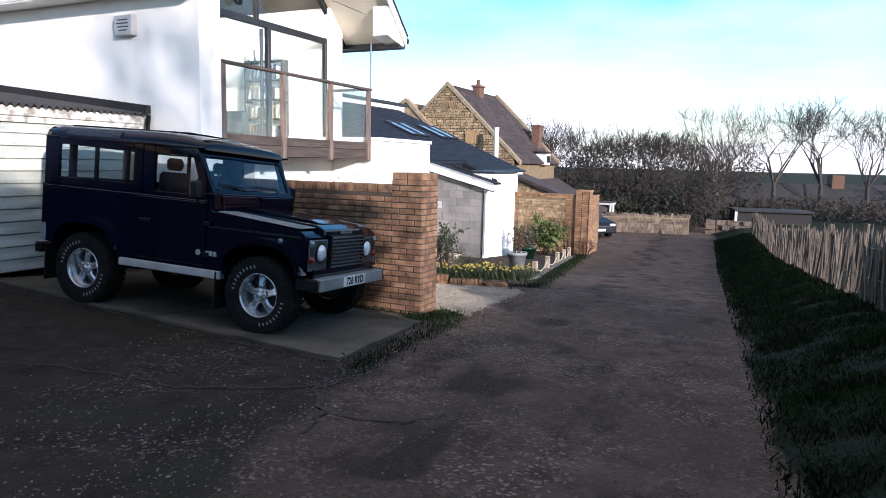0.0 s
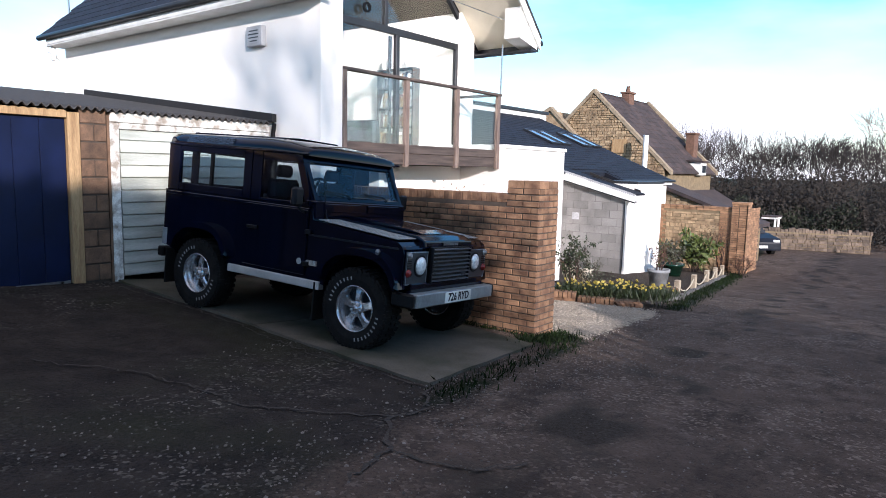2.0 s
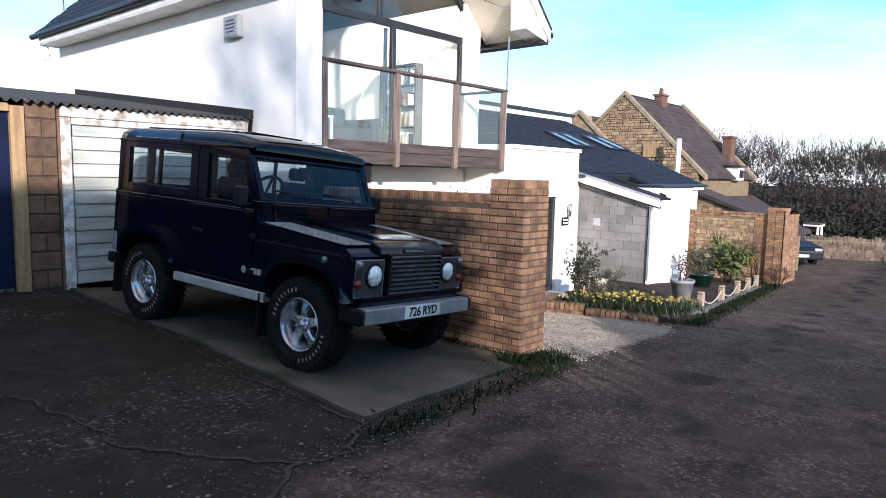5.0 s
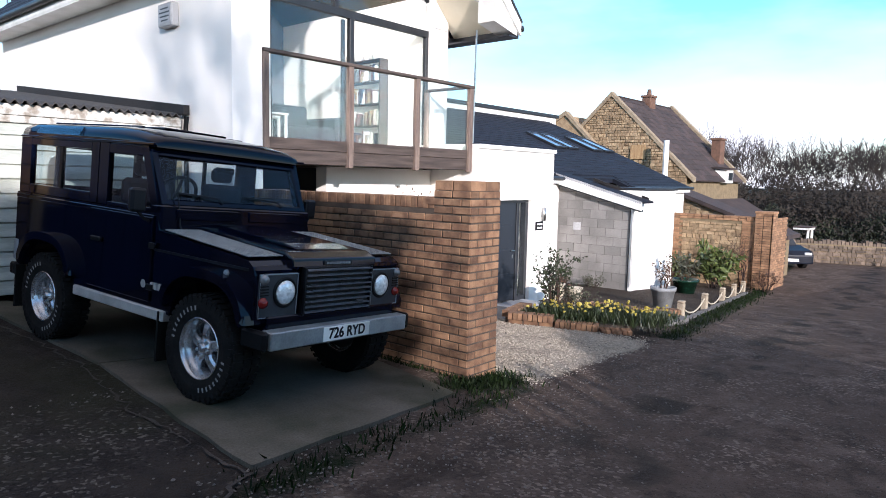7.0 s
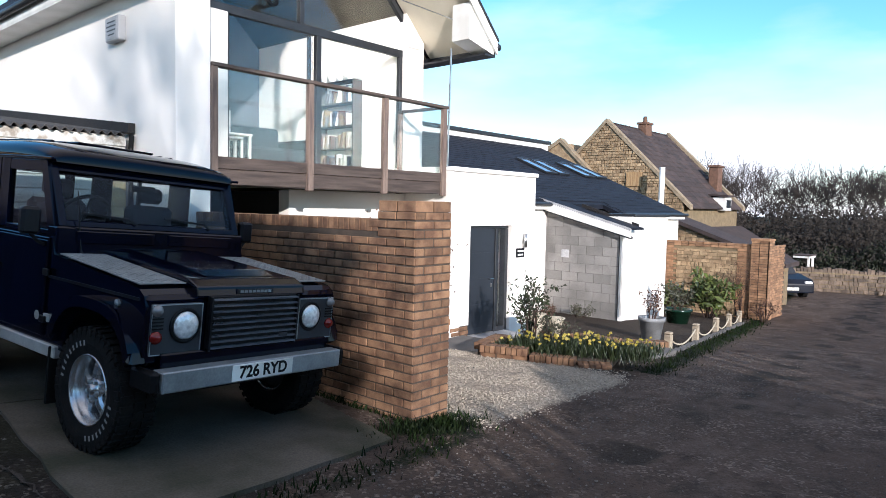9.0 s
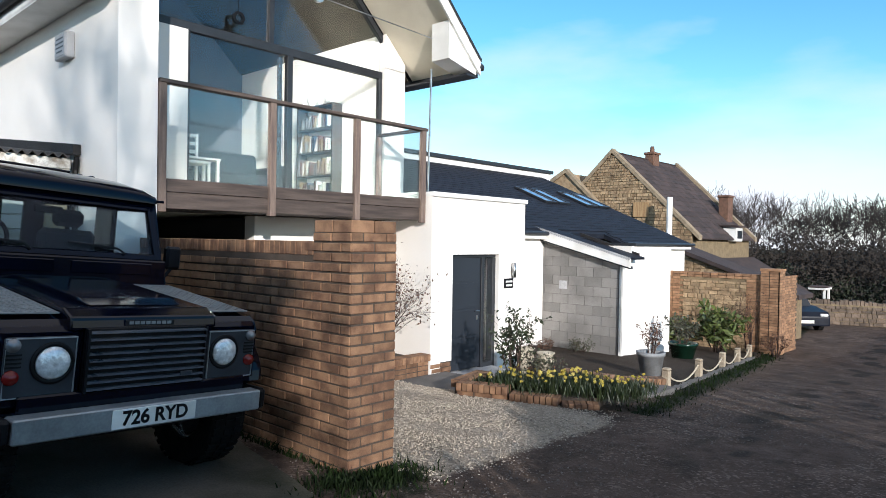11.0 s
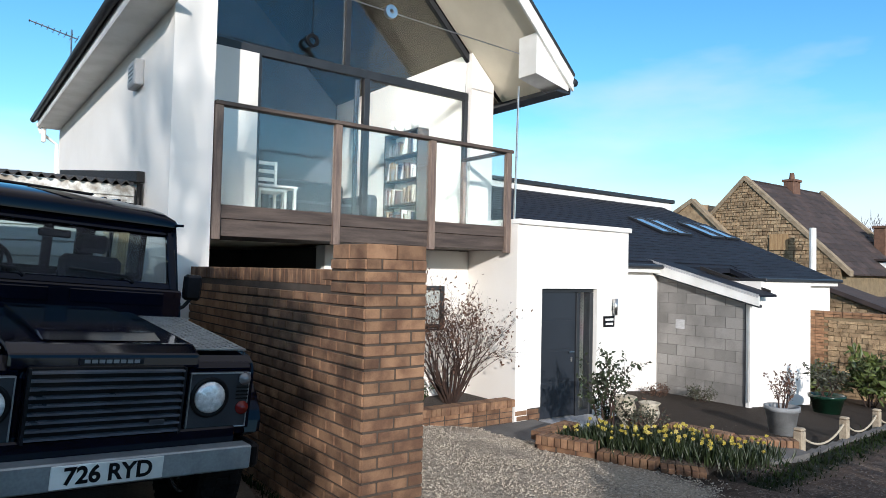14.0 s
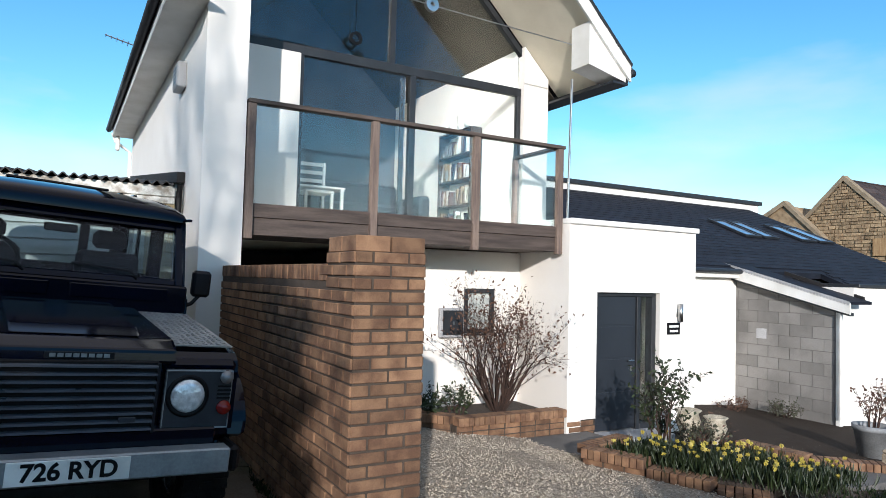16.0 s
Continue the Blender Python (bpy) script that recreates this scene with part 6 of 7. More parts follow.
pot("plant_pot", "tapered pale grey plant pot with a rolled rim", -5.10, 14.45, ground_z(-5.1, 14.45) - 0.01, 0.25, 0.44, POT_GREY)
bush("potted_shrub", "spindly small-leaved shrub growing in the grey pot", (-5.10, 14.45, ground_z(-5.1, 14.45) + 0.36), 0.75, 0.5, 0.06, LEAF_RED, 240, 15, stems=6, depth=2, lean=0.4)
pot("plant_pot", "squat dark green glazed plant pot", -6.25, 18.6, ground_z(-6.25, 18.6) - 0.01, 0.34, 0.38, POT_GREEN)
bush("potted_shrub", "spreading green shrub growing in the green pot", (-6.25, 18.6, ground_z(-6.25, 18.6) + 0.31), 0.85, 0.8, 0.11, LEAF_GREY, 300, 16, stems=7, lean=0.5)
def urn(label, x, y, z, k):
    e = thing("stone_urn", label, "urn", Matrix.Translation((x, y, z)), group="stone urns by the door")
    bm = bmesh.new()
    lathe(bm, [(0.12, 0), (0.12, 0.04), (0.05, 0.08), (0.045, 0.18), (0.11, 0.26), (0.15, 0.36), (0.12, 0.46), (0.16, 0.50), (0.13, 0.51), (0.08, 0.42)], 24, Matrix.Scale(k, 4))
    part("bowl", bm, URN_STONE, e, "", True)


urn("weathered pale stone urn standing in the flower bed", -6.05, 11.95, -0.50, 1.05)
urn("slender weathered stone urn beside the larger one", -5.75, 12.1, -0.50, 0.95)


# ---- rope fence along the garden ----
POST_CONCRETE = mat("weathered_post", (0.40, 0.34, 0.25), 0.9, dark=(0.27, 0.22, 0.16), scale=9, fine=80, bump=0.4)
posts = []
for i, y in enumerate((13.0, 15.2, 17.4, 19.2, 20.9)):
    x = rope_line(y) - 0.02
    p = thing("rope_post", "short weathered timber post with rounded top holding a rope", "post", Matrix.Translation(gz(x, y)), group="posts of the rope fence")
    boxpart("shaft", (-0.055, 0.055, -0.055, 0.055, -0.1, 0.30), POST_CONCRETE, p, bev=0.008)
    boxpart("cap", (-0.06, 0.06, -0.06, 0.06, 0.301, 0.345), POST_CONCRETE, p, bev=0.018)
    posts.append(Vector(gz(x, y, 0.25)))
for a, b in zip(posts, posts[1:]):
    bm = bmesh.new()
    tube(bm, [a.lerp(b, u / 10) + Vector((0, 0, -0.20 * (1 - (2 * u / 10 - 1) ** 2))) for u in range(11)], 0.014, 6)
    r = part("rope", bm, ROPE)
    tagged(r, "sagging pale rope strung between short posts", "rope", "ropes of the garden fence")


# ---- paling fence on the verge ----
def fence_line(y):
    return 2.37 - 0.073 * y


def pale_mesh(seed):
    rng = random.Random(seed)
    bm = bmesh.new()
    h = rng.uniform(0.90, 1.12)
    rings = []
    for k in range(4):
        z = h * k / 3 - 0.08
        ox, oy = rng.uniform(-0.008, 0.008), rng.uniform(-0.012, 0.012)
        s = 1 - 0.15 * k / 3
        rings.append([bm.verts.new((ox + px * s, oy + py * s, z)) for px, py in ((-0.013, -0.028), (0.014, -0.022), (0.012, 0.027), (-0.012, 0.022))])
    for q, w in zip(rings, rings[1:]):
        for k in range(4):
            bm.faces.new((q[k], q[(k + 1) % 4], w[(k + 1) % 4], w[k]))
    tip = bm.verts.new((0, rng.uniform(-0.01, 0.01), h + 0.02))
    for k in range(4):
        bm.faces.new((rings[-1][k], rings[-1][(k + 1) % 4], tip))
    return bm


def build_fence():
    fence = thing("paling_fence", "grey split chestnut paling fence leaning along the grass verge", "fence")
    meshes = []
    for i in range(9):
        bm = pale_mesh(i + 40)
        me = bpy.data.meshes.new("pale")
        bmesh.ops.recalc_face_normals(bm, faces=bm.faces[:])
        bm.to_mesh(me)
        bm.free()
        me.materials.append(PALE_WOOD)
        meshes.append(me)
    rest = bmesh.new()
    rng = random.Random(5)
    y = -9.0
    while y < 34:
        x = fence_line(y)
        lean = -8 + 9 * noise.noise((y * 0.35, 0, 2)) + rng.gauss(0, 4.6)
        m = Matrix.Translation((x + rng.gauss(0, 0.02), y, ground_z(x, y) - 0.02)) @ pose(0, 0, 0, lean, rng.gauss(2, 2), rng.uniform(-20, 20))
        if 7.5 < y < 30:
            ob = new("pale", rng.choice(meshes))
            ob.parent = fence
            ob.matrix_basis = m
        else:
            tmp = pale_mesh(rng.randrange(40, 60))
            tmp.transform(m)
            base = len(rest.verts)
            vs = [rest.verts.new(v.co) for v in tmp.verts]
            tmp.verts.index_update()
            for f in tmp.faces:
                rest.faces.new([vs[v.index] for v in f.verts])
            tmp.free()
        y += rng.uniform(0.070, 0.112)
    tagged(part("far_pales", rest, PALE_WOOD_I, fence), kind="stuff")
    for h in (0.35, 0.75):
        bm = bmesh.new()
        tube(bm, [gz(fence_line(q), q, h) for q in range(-9, 35)], 0.004, 4)
        part("wire", bm, STEEL, fence, "twisted wire")
    for q in range(-8, 35, 3):
        bm = bmesh.new()
        x = fence_line(q) + 0.06
        tube(bm, [gz(x, q, -0.1), gz(x + 0.03, q, 1.08)], [0.045, 0.038], 8)
        part("post", bm, PALE_WOOD, fence, "round fence post")


build_fence()


# ---- grass, tufts and loose stones ----
def build_grass():
    rng = random.Random(8)
    vs, fs = [], []
    def blade(x, y, h, w, z=None):
        z = ground_z(x, y) - 0.01 if z is None else z
        a = rng.uniform(0, 6.28)
        dx, dy = math.cos(a) * w, math.sin(a) * w
        lx, ly = rng.gauss(0, 0.35) * h, rng.gauss(0, 0.35) * h
        k = len(vs)
        vs.extend(((x - dx, y - dy, z), (x + dx, y + dy, z), (x + lx * 0.4 + dx * 0.7, y + ly * 0.4 + dy * 0.7, z + h * 0.6), (x + lx, y + ly, z + h)))
        fs.extend(((k, k + 1, k + 2), (k, k + 2, k + 3)))
    for i in range(90000):
        y = 1.0 + 33 * rng.random() ** 1.6
        x = lane_edge(y) - 0.10 + 2.2 * rng.random() ** 0.9
        edge = x - lane_edge(y)
        if edge < 0.1 and rng.random() < 0.6:
            continue
        clump = 0.5 + 0.8 * max(0, noise.noise((x * 1.8, y * 1.8, 2)) + 0.3)
        blade(x, y, rng.uniform(0.035, 0.10) * clump * (1 + 0.02 * y), 0.005 + 0.0006 * y)
    for i in range(4200):
        u = rng.random()
        if u < 0.30:
            x, y = -3.36 + rng.gauss(0, 0.14), 6.32 + rng.gauss(0, 0.26)
        elif u < 0.38:
            x, y = -4.6 + rng.gauss(0, 0.5), 6.21 + rng.gauss(0, 0.02)
        elif u < 0.5:
            y = rng.uniform(3.4, 6.2)
            x = -2.80 - 0.1 * (y - 4) + rng.gauss(0, 0.10)
        else:
            y = rng.uniform(10.6, 23)
            x = rope_line(y) + 0.28 + rng.gauss(0, 0.16)
        if PX0 - 4 < x < PX1 + 0.01 and PY0 - 0.02 < y < PY1 + 0.02:
            continue
        blade(x, y, rng.uniform(0.02, 0.085), 0.005 + 0.0004 * y)
    me = bpy.data.meshes.new("grass")
    me.from_pydata(vs, [], fs)
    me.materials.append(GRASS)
    tagged(new("grass", me), "rough green grass on the verge and in tufts at wall foots", "grass", kind="stuff")


build_grass()


def build_stones():
    rng = random.Random(12)
    for name, material, n, label in (("loose_stones", PEBBLE, 26000, "loose grey stones scattered over the lane"), ("drive_gravel", PALE_PEBBLE, 16000, "pale limestone gravel of the drive")):
        vs, fs = [], []
        for i in range(n):
            if name == "drive_gravel":
                x, y = rng.uniform(-7.2, -2.6), 6.5 + 4.0 * rng.random()
                if ground_masks(x, y)["pale"] < 0.5 * rng.random():
                    continue
                r = rng.uniform(0.006, 0.014)
            else:
                y = -0.5 + 15 * rng.random() ** 1.3
                x = lane_edge(y) - rng.uniform(0.1, 5.6)
                band = math.exp(-((x + 2.3 + 0.06 * y) / 0.55) ** 2)
                drift = max(0.0, noise.noise((x * 0.9, y * 0.5, 17)))
                if rng.random() > 0.03 + 0.9 * band + 0.8 * drift:
                    continue
                r = rng.uniform(0.004, 0.011) * (1.6 if rng.random() < 0.10 else 1)
            if PX0 - 4 < x < PX1 + 0.02 and 6.2 < y < PY1 + 0.02:
                continue
            z = ground_z(x, y) + r * 0.25
            k = len(vs)
            for d in ((1, 0, 0), (0, 1, 0), (-1, 0, 0), (0, -1, 0), (0, 0, 0.7), (0, 0, -0.7)):
                s = r * rng.uniform(0.7, 1.3)
                vs.append((x + d[0] * s, y + d[1] * s, z + d[2] * s))
            for a, b in ((0, 1), (1, 2), (2, 3), (3, 0)):
                fs.append((k + a, k + b, k + 4))
                fs.append((k + b, k + a, k + 5))
        me = bpy.data.meshes.new(name)
        me.from_pydata(vs, [], fs)
        me.materials.append(material)
        tagged(new(name, me), label, "gravel", kind="stuff")


build_stones()


# ---- stone wall with brick pier at the end of the garden ----
def rubble(bm, u0, u1, v0, v1, rng, size=0.28, top=None, depth=0.03, m=Matrix(), gap=0.014):
    """Courses of uneven stones on a face (u along, v up), pushed out along w; top(u) cuts them."""
    v = v0
    while v < v1 - 0.03:
        h = min(size * rng.uniform(0.45, 0.85), v1 - v)
        u = u0
        while u < u1 - 0.02:
            w = min(size * rng.uniform(0.6, 1.7), u1 - u)
            ta = tb = v + h - gap
            if top:
                ta, tb = min(ta, top(u)), min(tb, top(u + w - gap))
            if ta - v > 0.02 or tb - v > 0.02:
                ta, tb = max(ta, v + 0.005), max(tb, v + 0.005)
                d = depth * rng.uniform(0.4, 1.3)
                j = lambda: rng.uniform(-0.012, 0.012)
                prism(bm, [(u + j(), v + j()), (u + w - gap + j(), v + j()), (u + w - gap + j(), tb), (u + j(), ta)], 0, d, m)
            u += w
        v += h


def build_stone_wall():
    rng = random.Random(31)
    y = 22.75
    bm = bmesh.new()
    box(bm, -8.55, -5.80, y, y + 0.35, -1.8, 0.82)
    w = setting(part("wall_stone", bm, STONE_MORTAR), "golden rubble stone garden wall edged in orange brick", "garden wall")
    bm = bmesh.new()
    rubble(bm, -8.0, -6.2, -1.4, 0.70, rng, 0.18, m=Matrix(((1, 0, 0, 0), (0, 0, -1, y), (0, 1, 0, 0), (0, 0, 0, 1))))
    tagged(part("rubble", bm, STONE, w), kind="stuff")
    bm = bmesh.new()
    z = -1.4
    k = 0
    while z < 0.86:
        if z > 0.70:
            x = -8.55
            while x < -5.85:
                box(bm, x, x + 0.21, y - 0.03, y + 0.3, z, z + 0.064)
                x += 0.225
        else:
            wdt = 0.44 if k % 2 else 0.33
            box(bm, -8.55, -8.33, y - 0.03, y + 0.2, z, z + 0.064)
            box(bm, -8.32, -8.55 + wdt + 0.1, y - 0.03, y + 0.2, z, z + 0.064)
            box(bm, -6.2, -5.83, y - 0.03, y + 0.2, z, z + 0.064)
        z += 0.075
        k += 1
    tagged(part("brick_edging", bm, BRICK_I, w), kind="stuff")
    # brick pier and its return along the lane
    core = bmesh.new()
    box(core, -5.79, -5.32, y - 0.10, y + 0.35, -1.8, 1.0)
    box(core, -5.62, -5.40, y + 0.35, 24.6, -1.9, 0.85)
    p = setting(part("wall_pier", core, MORTAR), "orange brick pier with a brick wall running on beside the lane", "garden wall")
    bm = bmesh.new()
    z, k = -1.5, 0
    while z < 1.02:
        o = 0.11 if k % 2 else 0
        for j in range(2):
            box(bm, -5.80 + 0.235 * j, -5.80 + 0.235 * j + 0.225 - 0.012, y - 0.115, y + 0.02, z, z + 0.064)
            box(bm, -5.36, -5.305, y - 0.10 + 0.225 * j, y - 0.10 + 0.225 * j + 0.213, z, z + 0.064)
        yy = y + 0.36 + o
        while yy < 24.45 and z < 0.85:
            box(bm, -5.42, -5.385, yy, yy + 0.213, z, z + 0.064)
            yy += 0.225
        z += 0.0745
        k += 1
    tagged(part("pier_bricks", bm, BRICK_I, p), kind="stuff")
    bm = bmesh.new()
    box(bm, -5.82, -5.29, y - 0.13, y + 0.38, 1.02, 1.09)
    bevel(bm, 0.01)
    part("cap", bm, BRICK_I, p, "brick cap")


build_stone_wall()


# ---- stone houses beyond ----
def build_stone_house():
    rng = random.Random(44)
    gy, ax, az = 33.4, -16.2, 6.2
    half, eave = 4.1, 2.25
    slope = (az - eave) / half
    top = lambda x: az - slope * abs(x - ax) - 0.05
    house = thing("stone_house", "golden stone house with brown tiled roof, coped gables and brick chimney", "house")
    bm = bmesh.new()
    prism(bm, [(ax - half, -2.5), (ax + half, -2.5), (ax + half, eave), (ax, az - 0.05), (ax - half, eave)], -41.0, -gy, XZ)
    wall = part("wall", bm, STONE_MORTAR, house, "golden rubble wall")
    bm = bmesh.new()
    rubble(bm, ax - half, ax + half, 0.4, az - 0.1, rng, 0.205, top, 0.05, Matrix(((1, 0, 0, 0), (0, 0, -1, gy), (0, 1, 0, 0), (0, 0, 0, 1))), 0.03)
    tagged(part("rubble", bm, STONE, wall), kind="stuff")
    # roof slopes with tile courses
    bm = bmesh.new()
    n = 16
    for side in (-1, 1):
        for i in range(n):
            a0, a1 = i / n, (i + 1) / n
            y = gy + 0.25
            while y < 40.6:
                x0, x1 = ax + side * (half + 0.3) * (1 - a0), ax + side * (half + 0.3) * (1 - a1 - 0.01)
                z0, z1 = az - slope * (half + 0.3) * (1 - a0), az - slope * (half + 0.3) * (1 - a1 - 0.01)
                prism(bm, [(x0, z0 + 0.07), (x0, z0), (x1, z1), (x1, z1 + 0.04)], -(y + 0.58), -y, XZ)
                y += 0.6
    part("roof", bm, BROWN_ROOF, house, "brown tiled roof")
    for y0 in (gy - 0.08, 40.9):
        for side in (-1, 1):
            bm = bmesh.new()
            prism(bm, [(ax, az + 0.22), (ax + side * (half + 0.35), az - slope * (half + 0.35) + 0.22), (ax + side * (half + 0.35), az - slope * (half + 0.35)), (ax, az)], -(y0 + 0.34), -y0, XZ)
            part("gable_coping", bm, COPING_STONE, house, "pale coping stones")
    for x, y, z0, z1, w in ((ax + 0.1, 37.6, 5.8, 6.52, 0.25), (ax + 3.2, 40.0, 2.2, 4.25, 0.25)):
        ch = boxpart("chimney", (x - w, x + w, y - 0.35, y + 0.35, z0, z1), CHIMNEY_BRICK, house, "brick chimney", bev=0.02)
        boxpart("chimney_cap", (x - w - 0.06, x + w + 0.06, y - 0.41, y + 0.41, z1, z1 + 0.12), CHIMNEY_BRICK, ch, bev=0.02)
        if z1 > 5:
            bm = bmesh.new()
            lathe(bm, [(0.11, 0), (0.13, 0.05), (0.10, 0.34), (0.07, 0.34)], 12, Matrix.Translation((x, y, z1 + 0.12)))
            part("chimney_pot", bm, CHIMNEY_BRICK, ch)
    # dormer with white front and a lower wing
    dm = boxpart("dormer", (ax + 3.2, ax + 4.5, 37.9, 38.8, 1.9, 2.6), WHITE_PAINT, house, "white dormer", bev=0.02)
    boxpart("dormer_window", (ax + 4.5, ax + 4.53, 38.05, 38.65, 2.05, 2.45), ANTHRACITE, dm)
    bm = bmesh.new()
    prism(bm, [(ax + 3.0, 2.70), (ax + 4.65, 2.61), (ax + 4.65, 2.70), (ax + 3.0, 2.79)], -38.95, -37.75, XZ)
    part("dormer_roof", bm, BROWN_ROOF, dm)
    # small flue and gable window
    bm = bmesh.new()
    tube(bm, [(-12.85, 32.6, 1.5), (-12.85, 32.6, 3.85)], 0.13, 10)
    part("flue", bm, WHITE_PAINT, house, "white flue pipe")
    boxpart("window", (ax + 1.2, ax + 2.0, gy - 0.10, gy - 0.06, 3.0, 3.7), TIMBER, house, "small boarded window")
    # second gable behind
    h2 = thing("stone_gable", "small coped stone gable behind the slate roof", "house")
    bm = bmesh.new()
    prism(bm, [(-21.5, -2), (-16.9, -2), (-16.9, 3.6), (-18.6, 5.3), (-21.5, 3.6)], -36.5, -33.0, XZ)
    part("wall", bm, STONE, h2)
    for s, xe, ze in ((1, -16.8, 3.6), (-1, -21.6, 3.6)):
        bm = bmesh.new()
        prism(bm, [(-18.6, 5.52), (xe, ze + 0.2), (xe, ze), (-18.6, 5.3)], -33.3, -32.9, XZ)
        part("gable_coping", bm, COPING_STONE, h2, "pale coping")
    # low wing with lean-to roof beside the garden wall
    low = thing("stone_outbuilding", "low golden stone outbuilding with a sloping brown roof", "outbuilding")
    bm = bmesh.new()
    lt = lambda x: 1.95 - 0.36 * (x + 11.4)
    prism(bm, [(-12.6, -2.2), (-6.2, -2.2), (-6.2, lt(-6.2)), (-11.4, lt(-11.4)), (-12.6, 1.5)], -28.3, -27.0, XZ)
    lw = part("wall", bm, STONE_MORTAR, low, "golden rubble wall")
    bm = bmesh.new()
    rubble(bm, -12.5, -6.2, -1.6, 2.0, rng, 0.24, lambda x: lt(x) - 0.04, 0.04, Matrix(((1, 0, 0, 0), (0, 0, -1, 27.0), (0, 1, 0, 0), (0, 0, 0, 1))), 0.025)
    tagged(part("rubble", bm, STONE, lw), kind="stuff")
    bm = bmesh.new()
    prism(bm, [(-11.6, lt(-11.6) + 0.16), (-5.9, lt(-5.9) + 0.16), (-5.9, lt(-5.9) + 0.02), (-11.6, lt(-11.6) + 0.02)], -28.5, -26.8, XZ)
    part("roof", bm, BROWN_ROOF, low, "brown lean-to roof")
    # range of lower roofs behind
    rg = thing("stone_range", "stone range with a dark tiled roof beyond the outbuilding", "outbuilding")
    bm = bmesh.new()
    prism(bm, [(-13, -2.5), (-9.3, -2.5), (-9.3, -0.4), (-11.6, 0.9), (-13, 0.4)], -40, -34.5, XZ)
    part("wall", bm, STONE, rg)
    bm = bmesh.new()
    prism(bm, [(-11.6, 1.1), (-9.0, -0.45), (-9.0, -0.6), (-11.6, 0.9)], -40.3, -34.3, XZ)
    part("roof", bm, BROWN_ROOF, rg, "dark tiled roof")
    # open porch with white posts
    pc = thing("open_porch", "small white-posted open porch beside the lane", "porch", Matrix.Translation((-8.3, 38.0, -1.8)))
    for y in (0, 0.8):
        boxpart("post", (0.5, 0.6, y, y + 0.1, 0, 1.5), WHITE_PAINT, pc, bev=0.01)
    boxpart("beam", (-0.1, 0.65, -0.1, 1.0, 1.5, 1.6), WHITE_PAINT, pc, bev=0.01)
    boxpart("roof", (-0.1, 0.7, -0.15, 1.05, 1.605, 1.66), BROWN_ROOF, pc, bev=0.01)


build_stone_house()


def build_far_wall():
    rng = random.Random(52)
    a, b = Vector((-11.0, 34.5, 0)), Vector((-3.3, 37.3, 0))
    d = b - a
    m = Matrix.Translation((a.x, a.y, 0)) @ Matrix.Rotation(math.atan2(d.y, d.x), 4, 'Z')
    bm = bmesh.new()
    box(bm, 0, d.length, 0, 0.4, -2.6, -0.78, m)
    w = setting(part("wall_far", bm, STONE_MORTAR), "long low rubble wall at the end of the lane with upright coping stones", "boundary wall")
    bm = bmesh.new()
    rubble(bm, 0, d.length, -2.3, -0.82, rng, 0.24, None, 0.04, m @ Matrix(((1, 0, 0, 0), (0, 0, -1, 0), (0, 1, 0, 0), (0, 0, 0, 1))), 0.025)
    u = 0
    while u < d.length:
        t = rng.uniform(0.10, 0.2)
        box(bm, u, u + t - 0.02, 0.02, 0.38, -0.78, -0.78 + rng.uniform(0.10, 0.24), m)
        u += t
    tagged(part("rubble", bm, GREY_STONE, w), kind="stuff")
    # further stretch and a gate post towards the right
    bm = bmesh.new()
    rubble(bm, 0, 3.0, -2.2, -0.9, rng, 0.34, None, 0.3, Matrix.Translation((-2.6, 39.5, 0)) @ Matrix(((1, 0, 0, 0), (0, 0, -1, 0), (0, 1, 0, 0), (0, 0, 0, 1))), 0.02)
    setting(part("wall_far_gate", bm, GREY_STONE), "short piece of rubble wall by the gateway", "boundary wall")


build_far_wall()


def build_barn():
    barn = thing("barn", "long low barn with a dark slate roof and brick chimney", "barn", Matrix.Translation((-2.5, 62.0, 0)) @ pose(0, 0, 0, 0, 0, 24))
    boxpart("wall", (0, 15.5, 0, 7, -6, -2.3), GREY_STONE, barn)
    bm = bmesh.new()
    prism(bm, [(-0.4, -2.4), (3.5, 0.7), (7.4, -2.4), (7.4, -2.6), (3.5, 0.5), (-0.4, -2.6)], -0.3, 15.8, YZ)
    part("roof", bm, DARK_ROOF, barn, "dark slate roof")
    boxpart("chimney", (10.2, 11.3, 3.0, 3.9, 0.3, 1.5), CHIMNEY_BRICK, barn, "brick chimney")
    shed = thing("shed", "low black timber shed with a white door post", "shed", Matrix.Translation((-1.2, 43.5, -2.0)) @ pose(0, 0, 0, 0, 0, 12))
    boxpart("body", (0, 4.2, 0, 2.5, -0.3, 1.35), TAR_FELT, shed)
    boxpart("roof", (-0.1, 4.3, -0.2, 2.6, 1.36, 1.46), DARK_ROOF, shed)
    boxpart("post", (-0.12, 0.02, -0.16, -0.04, -0.3, 1.45), WHITE_PAINT, shed, "white post")


build_barn()


